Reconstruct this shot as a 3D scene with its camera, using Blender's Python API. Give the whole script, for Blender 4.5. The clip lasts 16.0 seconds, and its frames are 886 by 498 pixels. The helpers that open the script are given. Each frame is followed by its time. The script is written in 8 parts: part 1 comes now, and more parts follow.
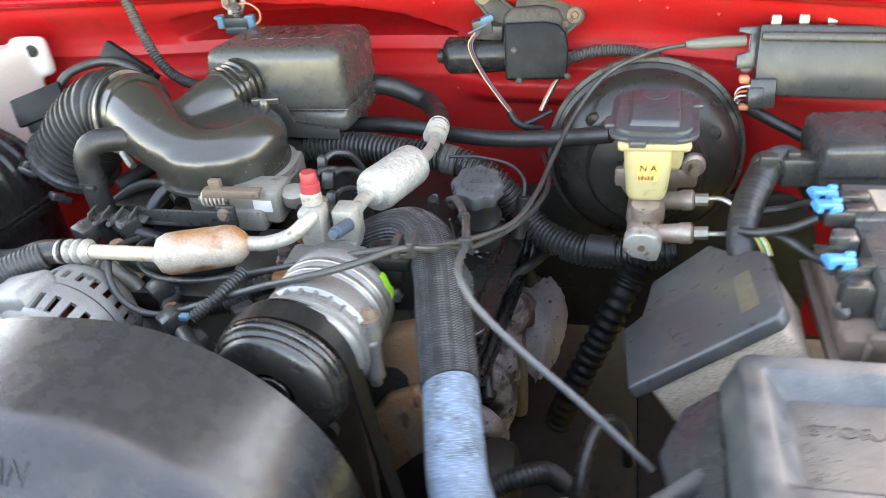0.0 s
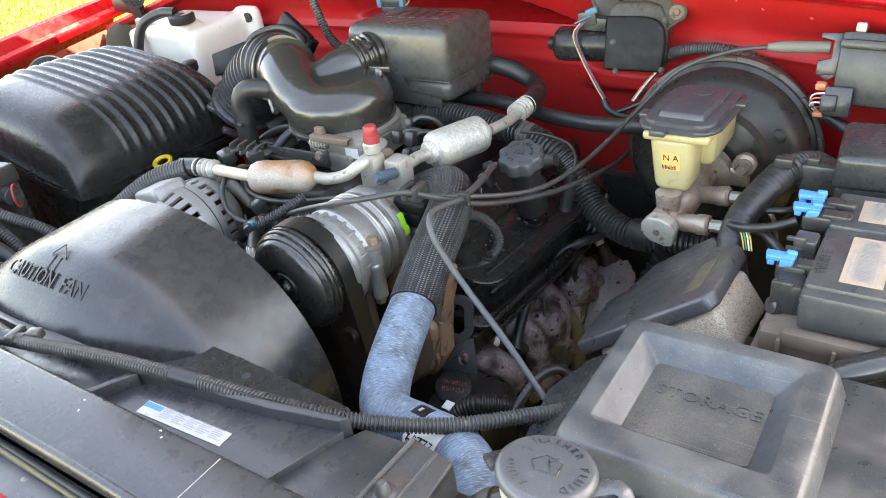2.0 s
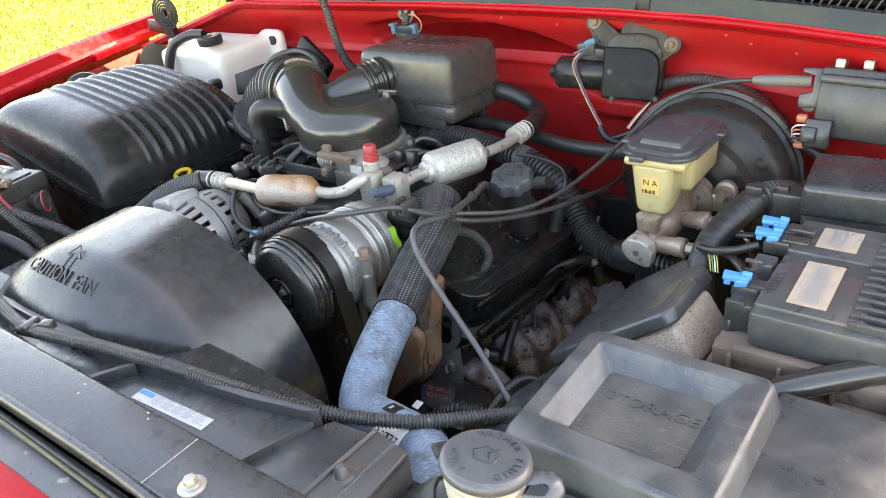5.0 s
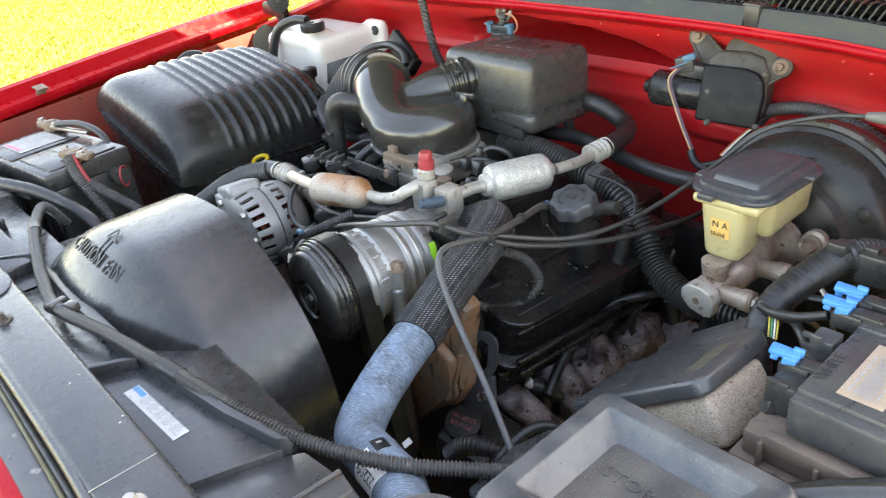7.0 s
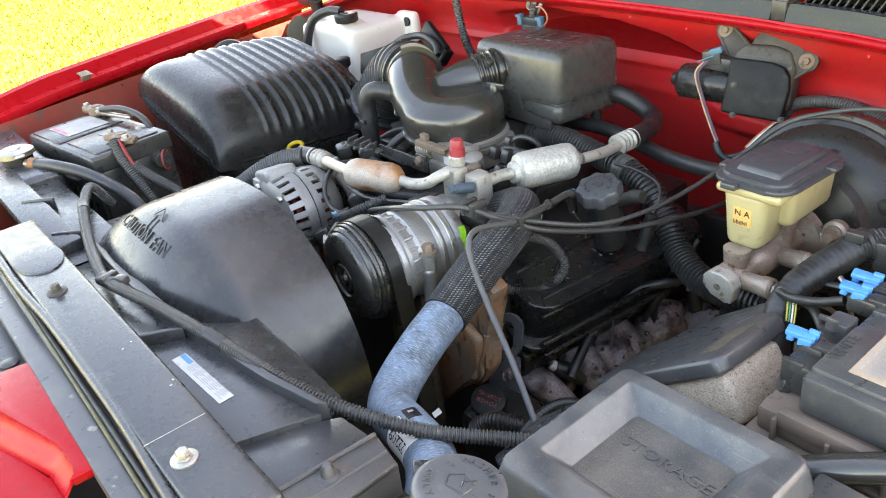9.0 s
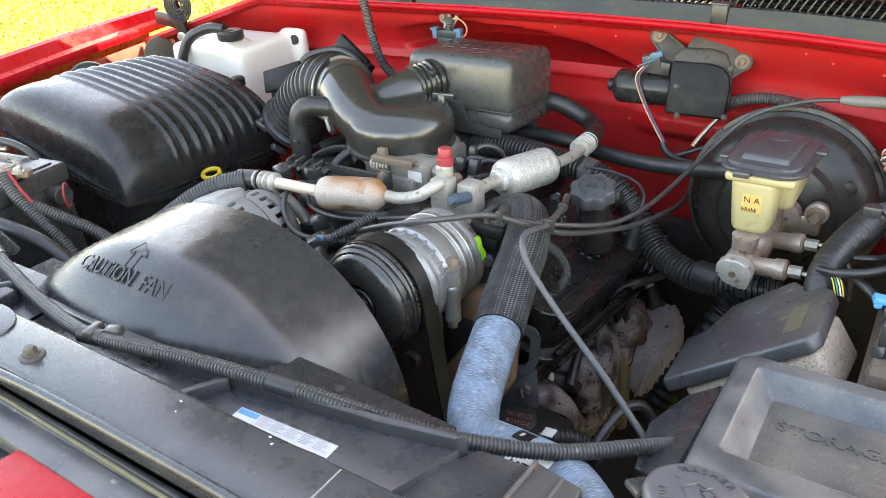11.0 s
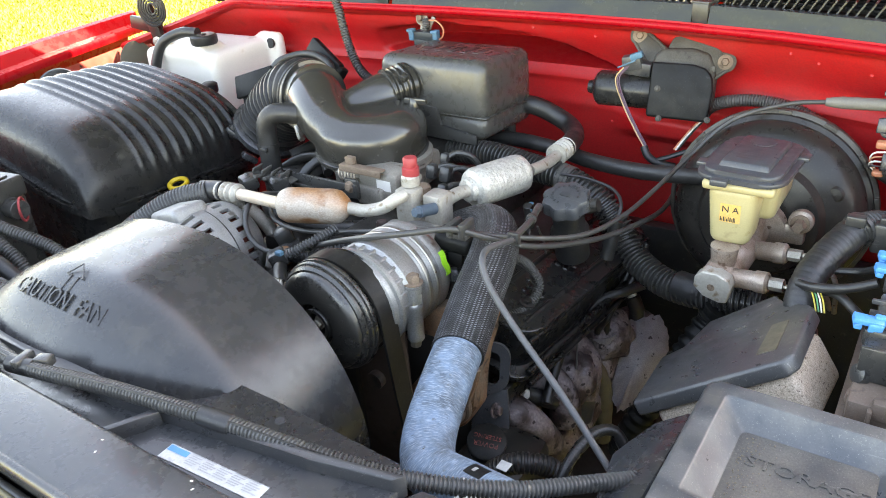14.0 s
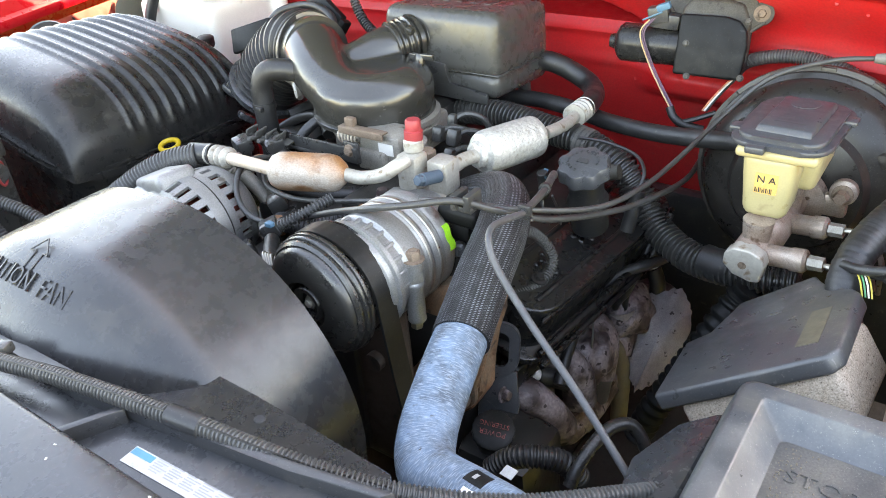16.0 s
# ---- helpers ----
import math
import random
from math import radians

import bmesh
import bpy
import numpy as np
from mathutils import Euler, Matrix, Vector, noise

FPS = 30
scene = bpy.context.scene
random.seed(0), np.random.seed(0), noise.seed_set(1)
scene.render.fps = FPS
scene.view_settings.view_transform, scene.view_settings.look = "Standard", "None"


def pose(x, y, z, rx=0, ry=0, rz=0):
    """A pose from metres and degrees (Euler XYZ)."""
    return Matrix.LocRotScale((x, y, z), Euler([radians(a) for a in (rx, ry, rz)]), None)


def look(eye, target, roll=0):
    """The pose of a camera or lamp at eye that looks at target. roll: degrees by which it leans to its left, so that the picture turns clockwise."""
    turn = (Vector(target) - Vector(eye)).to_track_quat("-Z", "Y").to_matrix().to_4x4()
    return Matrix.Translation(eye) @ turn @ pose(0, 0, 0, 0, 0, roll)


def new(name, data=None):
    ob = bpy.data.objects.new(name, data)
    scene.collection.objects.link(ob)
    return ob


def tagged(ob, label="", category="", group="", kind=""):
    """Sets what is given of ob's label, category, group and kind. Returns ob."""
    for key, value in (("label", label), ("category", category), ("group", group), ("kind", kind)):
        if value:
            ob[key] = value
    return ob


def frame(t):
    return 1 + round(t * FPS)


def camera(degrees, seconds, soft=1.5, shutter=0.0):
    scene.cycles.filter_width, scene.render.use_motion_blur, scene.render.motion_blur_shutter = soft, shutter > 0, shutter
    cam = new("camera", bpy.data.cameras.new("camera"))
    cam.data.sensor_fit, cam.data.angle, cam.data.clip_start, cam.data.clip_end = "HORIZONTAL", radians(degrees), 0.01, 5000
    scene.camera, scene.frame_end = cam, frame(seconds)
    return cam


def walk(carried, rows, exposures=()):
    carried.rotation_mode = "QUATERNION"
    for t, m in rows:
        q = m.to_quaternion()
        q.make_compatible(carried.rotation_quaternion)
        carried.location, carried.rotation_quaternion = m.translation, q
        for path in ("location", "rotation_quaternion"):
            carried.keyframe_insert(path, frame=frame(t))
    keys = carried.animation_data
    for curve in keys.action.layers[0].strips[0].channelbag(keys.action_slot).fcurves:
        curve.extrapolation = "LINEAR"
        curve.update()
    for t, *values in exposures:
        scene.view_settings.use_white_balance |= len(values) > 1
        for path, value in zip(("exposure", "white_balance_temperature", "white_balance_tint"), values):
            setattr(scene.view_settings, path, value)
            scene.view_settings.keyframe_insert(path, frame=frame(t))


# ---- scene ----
cam = camera(60.5, 16.0, soft=0.4, shutter=0.5)
METRES, EYE, TILT, LEAN, TURN = 1.3, 1.45, -33.0, 5.0, 12.0
ROWS = [
    (0.0, 0.0, 0.0, 0.0, -0.0, 0.0, 0.0),
    (0.5, 0.1576, -0.0474, 0.0009, 10.04, -0.3, -5.64),
    (1.0, 0.2207, -0.0566, -0.0044, 15.48, -1.45, -6.77),
    (1.5, 0.2384, -0.0739, -0.0134, 18.01, -1.99, -7.66),
    (2.0, 0.2356, -0.0737, -0.0194, 19.29, -2.21, -8.83),
    (2.5, 0.2391, -0.0815, -0.0294, 19.95, -2.25, -9.79),
    (3.0, 0.2392, -0.092, -0.0357, 20.36, -2.07, -10.14),
    (3.5, 0.2436, -0.0954, -0.0384, 20.59, -1.73, -10.21),
    (4.0, 0.2606, -0.1094, -0.026, 20.35, -1.05, -9.93),
    (6.5, 0.3352, -0.039, 0.0197, 28.75, -2.37, -14.85),
    (7.0, 0.345, -0.0211, 0.0308, 32.21, -4.29, -16.51),
    (7.5, 0.3387, -0.0215, 0.0267, 34.31, -5.58, -17.31),
    (8.0, 0.3471, -0.0308, 0.0236, 35.19, -6.13, -17.53),
    (8.5, 0.3461, -0.0412, 0.0217, 35.26, -6.09, -17.57),
    (9.0, 0.3583, -0.0489, 0.0221, 34.14, -5.39, -17.4),
    (11.5, 0.1072, -0.0885, -0.0661, 15.08, 2.54, -11.75),
    (12.0, 0.1038, -0.0763, -0.0581, 14.61, 2.77, -11.49),
    (12.5, 0.1159, -0.0662, -0.0503, 15.25, 2.79, -11.69),
    (13.0, 0.1329, -0.0562, -0.0419, 16.24, 2.7, -11.91),
    (13.5, 0.1469, -0.0631, -0.0432, 17.21, 2.3, -12.03),
    (14.0, 0.1684, -0.0449, -0.0332, 17.98, 1.34, -12.14),
    (14.5, 0.1732, -0.0019, -0.0221, 18.58, 0.09, -12.31),
    (15.0, 0.1638, 0.0344, -0.0128, 19.13, -1.09, -12.54),
    (15.5, 0.1629, 0.027, -0.0122, 19.47, -1.92, -12.71),
    (16.0, 0.1559, 0.0154, -0.0161, 19.25, -2.24, -12.49),
]
walk(cam, [(t, pose(0, 0, EYE, TILT, LEAN, TURN) @ pose(METRES * x, METRES * y, METRES * z, 90 + pitch, roll, yaw)) for t, x, y, z, yaw, pitch, roll in ROWS],
     exposures=[(0.0, 4.07, 9900, 15), (1.0, 3.99, 9900, 15), (2.0, 3.74, 9900, 15), (4.0, 3.65, 9900, 15), (6.5, 3.50, 9900, 15), (7.5, 3.56, 9900, 15), (9.0, 3.62, 9900, 15), (11.5, 3.68, 9900, 15), (14.0, 3.78, 9900, 15), (15.0, 3.85, 9900, 15), (16.0, 4.01, 9900, 15)])


# ---- world and light ----
world = bpy.data.worlds.new("sky")
scene.world = world
world.use_nodes = True
_n = world.node_tree.nodes
_sky = _n.new("ShaderNodeTexSky")
_sky.sky_type, _sky.sun_disc = "NISHITA", False
SUN_EL, SUN_AZ = radians(42), radians(9)
_sky.sun_elevation, _sky.sun_rotation = SUN_EL, SUN_AZ
_sky.dust_density, _sky.air_density = 1.2, 1.0
world.node_tree.links.new(_sky.outputs[0], _n["Background"].inputs[0])
_n["Background"].inputs[1].default_value = 0.14
sun = new("sun", bpy.data.lights.new("sun", "SUN"))
sun.data.energy, sun.data.angle, sun.data.color = 5.0, radians(0.6), (1.0, 0.93, 0.80)
_d = Vector((math.sin(SUN_AZ) * math.cos(SUN_EL), math.cos(SUN_AZ) * math.cos(SUN_EL), math.sin(SUN_EL)))
sun.matrix_world = look(_d * 20, (0, 0, 0))


# ---- materials ----
def material(name, colour, second=None, rough=0.5, metal=0.0, scale=40.0, mix=0.5, bump=0.15, fine=600.0, third=None, spots=0.0,
             coat=0.0, rough2=None, contrast=2.0, stretch=(1, 1, 1), relief=0.0, spec=0.5, grit=0.10, soft=0.10, wear=0.0):
    """A surface with broad and fine variation in colour, gloss and relief, and optional spots of a third colour."""
    m = bpy.data.materials.new(name)
    m.use_nodes = True
    t = m.node_tree
    n, l = t.nodes, t.links
    b = n["Principled BSDF"]
    co = n.new("ShaderNodeTexCoord")
    mp = n.new("ShaderNodeMapping")
    mp.inputs["Scale"].default_value = stretch
    l.new(co.outputs["Object"], mp.inputs[0])
    broad = n.new("ShaderNodeTexNoise")
    broad.inputs["Scale"].default_value, broad.inputs["Detail"].default_value = scale, 6
    grain = n.new("ShaderNodeTexNoise")
    grain.inputs["Scale"].default_value, grain.inputs["Detail"].default_value = fine, 3
    for x in (broad, grain):
        l.new(mp.outputs[0], x.inputs["Vector"])
    ramp = n.new("ShaderNodeMapRange")
    ramp.inputs[1].default_value, ramp.inputs[2].default_value = 0.5 - 0.5 / contrast, 0.5 + 0.5 / contrast
    ramp.inputs[4].default_value = mix
    l.new(broad.outputs[0], ramp.inputs[0])
    second = second or tuple(min(1, c * 1.6 + 0.01) for c in colour)
    mixer = n.new("ShaderNodeMix")
    mixer.data_type = "RGBA"
    mixer.inputs[6].default_value, mixer.inputs[7].default_value = (*colour, 1), (*second, 1)
    l.new(ramp.outputs[0], mixer.inputs[0])
    out = mixer.outputs[2]
    g = n.new("ShaderNodeMix")
    g.data_type, g.blend_type = "RGBA", "MULTIPLY"
    g.inputs[0].default_value = 1.0
    gr = n.new("ShaderNodeMapRange")
    gr.inputs[1].default_value, gr.inputs[2].default_value, gr.inputs[3].default_value, gr.inputs[4].default_value = 0.3, 0.7, 1 - grit, 1 + grit
    l.new(grain.outputs[0], gr.inputs[0])
    l.new(out, g.inputs[6])
    l.new(gr.outputs[0], g.inputs[7])
    out = g.outputs[2]
    if third:
        v = n.new("ShaderNodeTexNoise")
        v.inputs["Scale"].default_value, v.inputs["Detail"].default_value = scale * 3.1, 5
        l.new(mp.outputs[0], v.inputs["Vector"])
        vr = n.new("ShaderNodeMapRange")
        vr.inputs[1].default_value, vr.inputs[2].default_value = 0.68 - spots * 0.3, 0.68 + soft - spots * 0.3
        l.new(v.outputs[0], vr.inputs[0])
        s = n.new("ShaderNodeMix")
        s.data_type = "RGBA"
        s.inputs[7].default_value = (*third, 1)
        l.new(vr.outputs[0], s.inputs[0])
        l.new(out, s.inputs[6])
        out = s.outputs[2]
    uneven = n.new("ShaderNodeTexNoise")
    uneven.inputs["Scale"].default_value, uneven.inputs["Detail"].default_value, uneven.inputs["Roughness"].default_value = 55, 8, 0.65
    l.new(co.outputs["Object"], uneven.inputs["Vector"])
    if wear:
        for size, lo, hi, much, shade, squash in ((420, 0.64, 0.72, 0.42, (0.24, 0.225, 0.20), (1, 1, 1)), (1100, 0.70, 0.74, 0.8, (0.34, 0.33, 0.31), (1, 1, 1)), (24, 0.53, 0.68, 0.42, (0.13, 0.118, 0.10), (1, 1, 1)), (17, 0.645, 0.66, 0.40, (0.20, 0.195, 0.185), (0.6, 22, 5)), (6, 0.52, 0.75, 0.3, (0.02, 0.019, 0.017), (1, 1, 1))):
            ms = n.new("ShaderNodeMapping")
            ms.inputs["Scale"].default_value = squash
            ms.inputs["Rotation"].default_value = (0.3, 0.2, 0.6)
            l.new(co.outputs["Object"], ms.inputs[0])
            sp = n.new("ShaderNodeTexNoise")
            sp.inputs["Scale"].default_value, sp.inputs["Detail"].default_value, sp.inputs["Roughness"].default_value = size, 7 if size < 100 else 2, 0.68
            l.new(ms.outputs[0], sp.inputs["Vector"])
            sr = n.new("ShaderNodeMapRange")
            sr.inputs[1].default_value, sr.inputs[2].default_value, sr.inputs[4].default_value = lo, hi, much * wear
            l.new(sp.outputs[0], sr.inputs[0])
            sm = n.new("ShaderNodeMix")
            sm.data_type = "RGBA"
            sm.inputs[7].default_value = (*shade, 1)
            l.new(sr.outputs[0], sm.inputs[0])
            l.new(out, sm.inputs[6])
            out = sm.outputs[2]
    l.new(out, b.inputs["Base Color"])
    rr = n.new("ShaderNodeMapRange")
    rr.inputs[3].default_value, rr.inputs[4].default_value = rough, rough2 if rough2 is not None else min(1, rough + 0.2)
    l.new(ramp.outputs[0], rr.inputs[0])
    ur = n.new("ShaderNodeMapRange")
    ur.inputs[1].default_value, ur.inputs[2].default_value, ur.inputs[3].default_value, ur.inputs[4].default_value = 0.3, 0.7, 0.72, 1.38
    l.new(uneven.outputs[0], ur.inputs[0])
    um = n.new("ShaderNodeMath")
    um.operation = "MULTIPLY"
    l.new(rr.outputs[0], um.inputs[0])
    l.new(ur.outputs[0], um.inputs[1])
    l.new(um.outputs[0], b.inputs["Roughness"])
    b.inputs["Metallic"].default_value = metal
    b.inputs["Coat Weight"].default_value = coat
    b.inputs["Coat Roughness"].default_value = 0.12
    b.inputs["Specular IOR Level"].default_value = spec
    bp = n.new("ShaderNodeBump")
    bp.inputs["Strength"].default_value, bp.inputs["Distance"].default_value = bump * 0.6, 0.0004
    l.new(grain.outputs[0], bp.inputs["Height"])
    if relief:
        b2 = n.new("ShaderNodeBump")
        b2.inputs["Strength"].default_value, b2.inputs["Distance"].default_value = 0.8, relief
        l.new(broad.outputs[0], b2.inputs["Height"])
        l.new(b2.outputs[0], bp.inputs["Normal"])
    l.new(bp.outputs[0], b.inputs["Normal"])
    return m


def weave(name, dark, light, across, along, rough=0.8, density=0.5):
    """Braided cloth on a tube, by its own length and girth."""
    m = bpy.data.materials.new(name)
    m.use_nodes = True
    t = m.node_tree
    n, l = t.nodes, t.links
    b = n["Principled BSDF"]
    uv = n.new("ShaderNodeTexCoord")
    sp = n.new("ShaderNodeSeparateXYZ")
    l.new(uv.outputs["UV"], sp.inputs[0])

    def calc(op, a, c):
        x = n.new("ShaderNodeMath")
        x.operation = op
        for i, val in enumerate((a, c)):
            if val is None:
                continue
            if isinstance(val, (int, float)):
                x.inputs[i].default_value = val
            else:
                l.new(val, x.inputs[i])
        return x.outputs[0]
    row, rank = calc("MULTIPLY", sp.outputs[0], along), calc("MULTIPLY", sp.outputs[1], across)
    chevron = calc("MULTIPLY", calc("ABSOLUTE", calc("SUBTRACT", calc("FRACT", rank, None), 0.5), None), 8.0)
    h = calc("SINE", calc("ADD", calc("MULTIPLY", row, 6.283), chevron), None)
    side = calc("SINE", calc("MULTIPLY", rank, 6.283), None)
    no = n.new("ShaderNodeTexNoise")
    no.inputs["Scale"].default_value, no.inputs["Detail"].default_value = 60, 5
    l.new(uv.outputs["Object"], no.inputs["Vector"])
    strand = n.new("ShaderNodeTexWhiteNoise")
    strand.noise_dimensions = "1D"
    l.new(calc("FLOOR", calc("MULTIPLY", rank, 2.0), None), strand.inputs["W"])
    thread = calc("MULTIPLY", calc("ADD", calc("MULTIPLY", h, 0.6), calc("MULTIPLY", side, 0.35)), calc("ADD", calc("MULTIPLY", strand.outputs[0], 0.9), 0.35))
    f = n.new("ShaderNodeMapRange")
    f.inputs[1].default_value, f.inputs[2].default_value = 1.0 - density, 1.3
    l.new(calc("ADD", thread, calc("MULTIPLY", no.outputs[0], 0.9)), f.inputs[0])
    mx = n.new("ShaderNodeMix")
    mx.data_type = "RGBA"
    mx.inputs[6].default_value, mx.inputs[7].default_value = (*dark, 1), (*light, 1)
    l.new(f.outputs[0], mx.inputs[0])
    l.new(mx.outputs[2], b.inputs["Base Color"])
    b.inputs["Roughness"].default_value = rough
    bp = n.new("ShaderNodeBump")
    bp.inputs["Strength"].default_value, bp.inputs["Distance"].default_value = 0.7, 0.001
    l.new(h, bp.inputs["Height"])
    l.new(bp.outputs[0], b.inputs["Normal"])
    return m


def threads(name, blue, pale, grey):
    """Cloth-faced hose: fine threads running round the tube, rubbed grey in patches."""
    m = material(name, blue, grey, rough=0.55, scale=48, bump=0.4, contrast=3.2, mix=0.75, third=grey, spots=0.16, soft=0.12, wear=0.5)
    n, l = m.node_tree.nodes, m.node_tree.links
    b = n["Principled BSDF"]
    base = b.inputs["Base Color"].links[0].from_socket
    uv = n.new("ShaderNodeTexCoord")
    mp = n.new("ShaderNodeMapping")
    mp.inputs["Scale"].default_value = (950, 120, 1)
    l.new(uv.outputs["UV"], mp.inputs[0])
    no = n.new("ShaderNodeTexNoise")
    no.inputs["Scale"].default_value, no.inputs["Detail"].default_value = 1.0, 2
    l.new(mp.outputs[0], no.inputs["Vector"])
    r = n.new("ShaderNodeMapRange")
    r.inputs[1].default_value, r.inputs[2].default_value, r.inputs[4].default_value = 0.47, 0.74, 0.62
    l.new(no.outputs[0], r.inputs[0])
    mx = n.new("ShaderNodeMix")
    mx.data_type = "RGBA"
    mx.inputs[7].default_value = (*pale, 1)
    l.new(r.outputs[0], mx.inputs[0])
    l.new(base, mx.inputs[6])
    l.new(mx.outputs[2], b.inputs["Base Color"])
    bp = n.new("ShaderNodeBump")
    bp.inputs["Strength"].default_value, bp.inputs["Distance"].default_value = 0.5, 0.0006
    l.new(no.outputs[0], bp.inputs["Height"])
    l.new(bp.outputs[0], b.inputs["Normal"])
    return m


RED = material("red_paint", (0.36, 0.004, 0.010), (0.32, 0.006, 0.010), rough=0.24, scale=6, coat=0.0, bump=0.02, third=(0.27, 0.02, 0.018), spots=0.04, spec=0.16)
RED_DIRTY = material("dusty_red_paint", (0.50, 0.010, 0.014), (0.44, 0.046, 0.040), rough=0.36, scale=5, bump=0.10, third=(0.24, 0.022, 0.020), spots=0.13, coat=0.02, contrast=2.6, spec=0.25, rough2=0.5, soft=0.16, fine=300, wear=0.2)
RED_BROWN = material("mud_stained_red_paint", (0.24, 0.026, 0.017), (0.115, 0.048, 0.034), rough=0.5, scale=7, bump=0.2, third=(0.075, 0.044, 0.034), spots=0.30, contrast=3)
BLACK = material("black_moulded_plastic", (0.030, 0.030, 0.029), (0.048, 0.047, 0.044), rough=0.26, scale=14, bump=0.06, rough2=0.40, third=(0.08, 0.075, 0.066), spots=0.06, wear=0.4, soft=0.2)
SATIN = material("satin_black_plastic", (0.013, 0.013, 0.013), (0.026, 0.025, 0.023), rough=0.24, scale=10, bump=0.05, rough2=0.36, third=(0.06, 0.056, 0.048), spots=0.05, wear=0.45, spec=0.35)
DUSTY = material("dusty_black_plastic", (0.030, 0.031, 0.034), (0.054, 0.053, 0.051), rough=0.30, scale=14, bump=0.10, third=(0.095, 0.088, 0.076), spots=0.08, rough2=0.48, contrast=3, soft=0.2, wear=0.7, spec=0.5)
GREY_PL = material("weathered_grey_plastic", (0.027, 0.029, 0.032), (0.047, 0.048, 0.049), rough=0.24, scale=9, bump=0.07, third=(0.085, 0.082, 0.076), spots=0.06, rough2=0.38, contrast=3, soft=0.25, wear=0.5, spec=0.56)
SHROUD = material("scuffed_shroud_plastic", (0.020, 0.021, 0.0235), (0.027, 0.0268, 0.026), rough=0.25, scale=5, bump=0.05, third=(0.040, 0.036, 0.031), spots=0.05, rough2=0.30, contrast=2, spec=0.52, soft=0.2, wear=0.3)
RUBBER = material("black_rubber", (0.013, 0.013, 0.0135), (0.030, 0.029, 0.028), rough=0.34, scale=30, bump=0.3, rough2=0.6, third=(0.07, 0.065, 0.056), spots=0.06, wear=0.4)
LOOM = material("dusty_split_conduit", (0.040, 0.040, 0.040), (0.10, 0.098, 0.09), rough=0.32, scale=25, bump=0.15, third=(0.16, 0.145, 0.12), spots=0.08, rough2=0.5, wear=0.4)
CABLE = material("grey_cable_sheath", (0.034, 0.034, 0.033), (0.070, 0.068, 0.063), rough=0.32, scale=40, bump=0.1, wear=0.6)
ALU = material("cast_aluminium", (0.30, 0.30, 0.295), (0.215, 0.21, 0.20), rough=0.36, metal=0.6, scale=16, bump=0.35, third=(0.12, 0.10, 0.085), spots=0.12, rough2=0.5, contrast=2.4, grit=0.16, soft=0.15)
ALU_OX = material("oxidised_aluminium", (0.43, 0.405, 0.355), (0.30, 0.265, 0.215), rough=0.42, metal=0.4, scale=24, bump=0.6, fine=300, third=(0.20, 0.145, 0.095), spots=0.24, rough2=0.6, contrast=3.4)
ALU_RUST = material("rust_stained_aluminium", (0.33, 0.150, 0.060), (0.40, 0.365, 0.32), rough=0.42, metal=0.25, scale=11, bump=0.5, fine=420, third=(0.20, 0.085, 0.035), spots=0.32, rough2=0.6, contrast=6, grit=0.2, mix=0.85, soft=0.12, stretch=(1, 1, 1.6), relief=0.0012)
STEEL = material("zinc_steel", (0.42, 0.40, 0.37), (0.25, 0.22, 0.18), rough=0.35, metal=0.9, scale=60, bump=0.3, third=(0.2, 0.11, 0.06), spots=0.15)
PULLEY = material("worn_black_pulley", (0.012, 0.012, 0.012), (0.035, 0.032, 0.028), rough=0.22, scale=30, bump=0.25, rough2=0.42, third=(0.09, 0.075, 0.06), spots=0.1, spec=0.7, wear=0.4)
IRON = material("oily_black_iron", (0.014, 0.0135, 0.0125), (0.030, 0.027, 0.024), rough=0.3, scale=25, bump=0.5, third=(0.055, 0.046, 0.038), spots=0.12, rough2=0.55, spec=0.35)
BROWN = material("flaking_rusty_iron", (0.050, 0.032, 0.031), (0.225, 0.188, 0.19), rough=0.5, scale=30, bump=0.6, fine=260, third=(0.030, 0.019, 0.018), spots=0.26, contrast=7, relief=0.0014, grit=0.3, soft=0.03, mix=0.9)
TAN = material("rust_streaked_cast_bracket", (0.165, 0.115, 0.080), (0.30, 0.105, 0.028), rough=0.55, scale=19, bump=0.6, third=(0.06, 0.036, 0.025), spots=0.30, contrast=4, relief=0.003, grit=0.25, mix=0.8, stretch=(1, 1, 0.6), wear=0.3)
SPECK = material("dirt_spattered_grey_plastic", (0.45, 0.375, 0.30), (0.34, 0.245, 0.175), rough=0.6, scale=120, bump=0.2, third=(0.085, 0.050, 0.034), spots=0.22, soft=0.06, fine=700, grit=0.4)
BRAKE = material("stained_cast_brake_alloy", (0.37, 0.30, 0.25), (0.22, 0.15, 0.11), rough=0.38, metal=0.45, scale=30, bump=0.9, third=(0.12, 0.07, 0.045), spots=0.22, contrast=4, grit=0.2, mix=0.9)
BOOST = material("dusty_black_enamel", (0.017, 0.0155, 0.014), (0.036, 0.031, 0.026), rough=0.27, scale=7, bump=0.06, third=(0.075, 0.062, 0.048), spots=0.12, rough2=0.42, contrast=3, soft=0.2, wear=0.4, spec=0.38)
WHITE_PL = material("milky_white_plastic", (0.74, 0.70, 0.63), (0.68, 0.62, 0.52), rough=0.4, scale=8, bump=0.1, third=(0.50, 0.42, 0.31), spots=0.06)
YELLOWED = material("yellowed_translucent_plastic", (0.43, 0.36, 0.185), (0.35, 0.275, 0.125), rough=0.30, scale=16, bump=0.06, third=(0.24, 0.18, 0.08), spots=0.10, soft=0.2, grit=0.04, contrast=2.5)
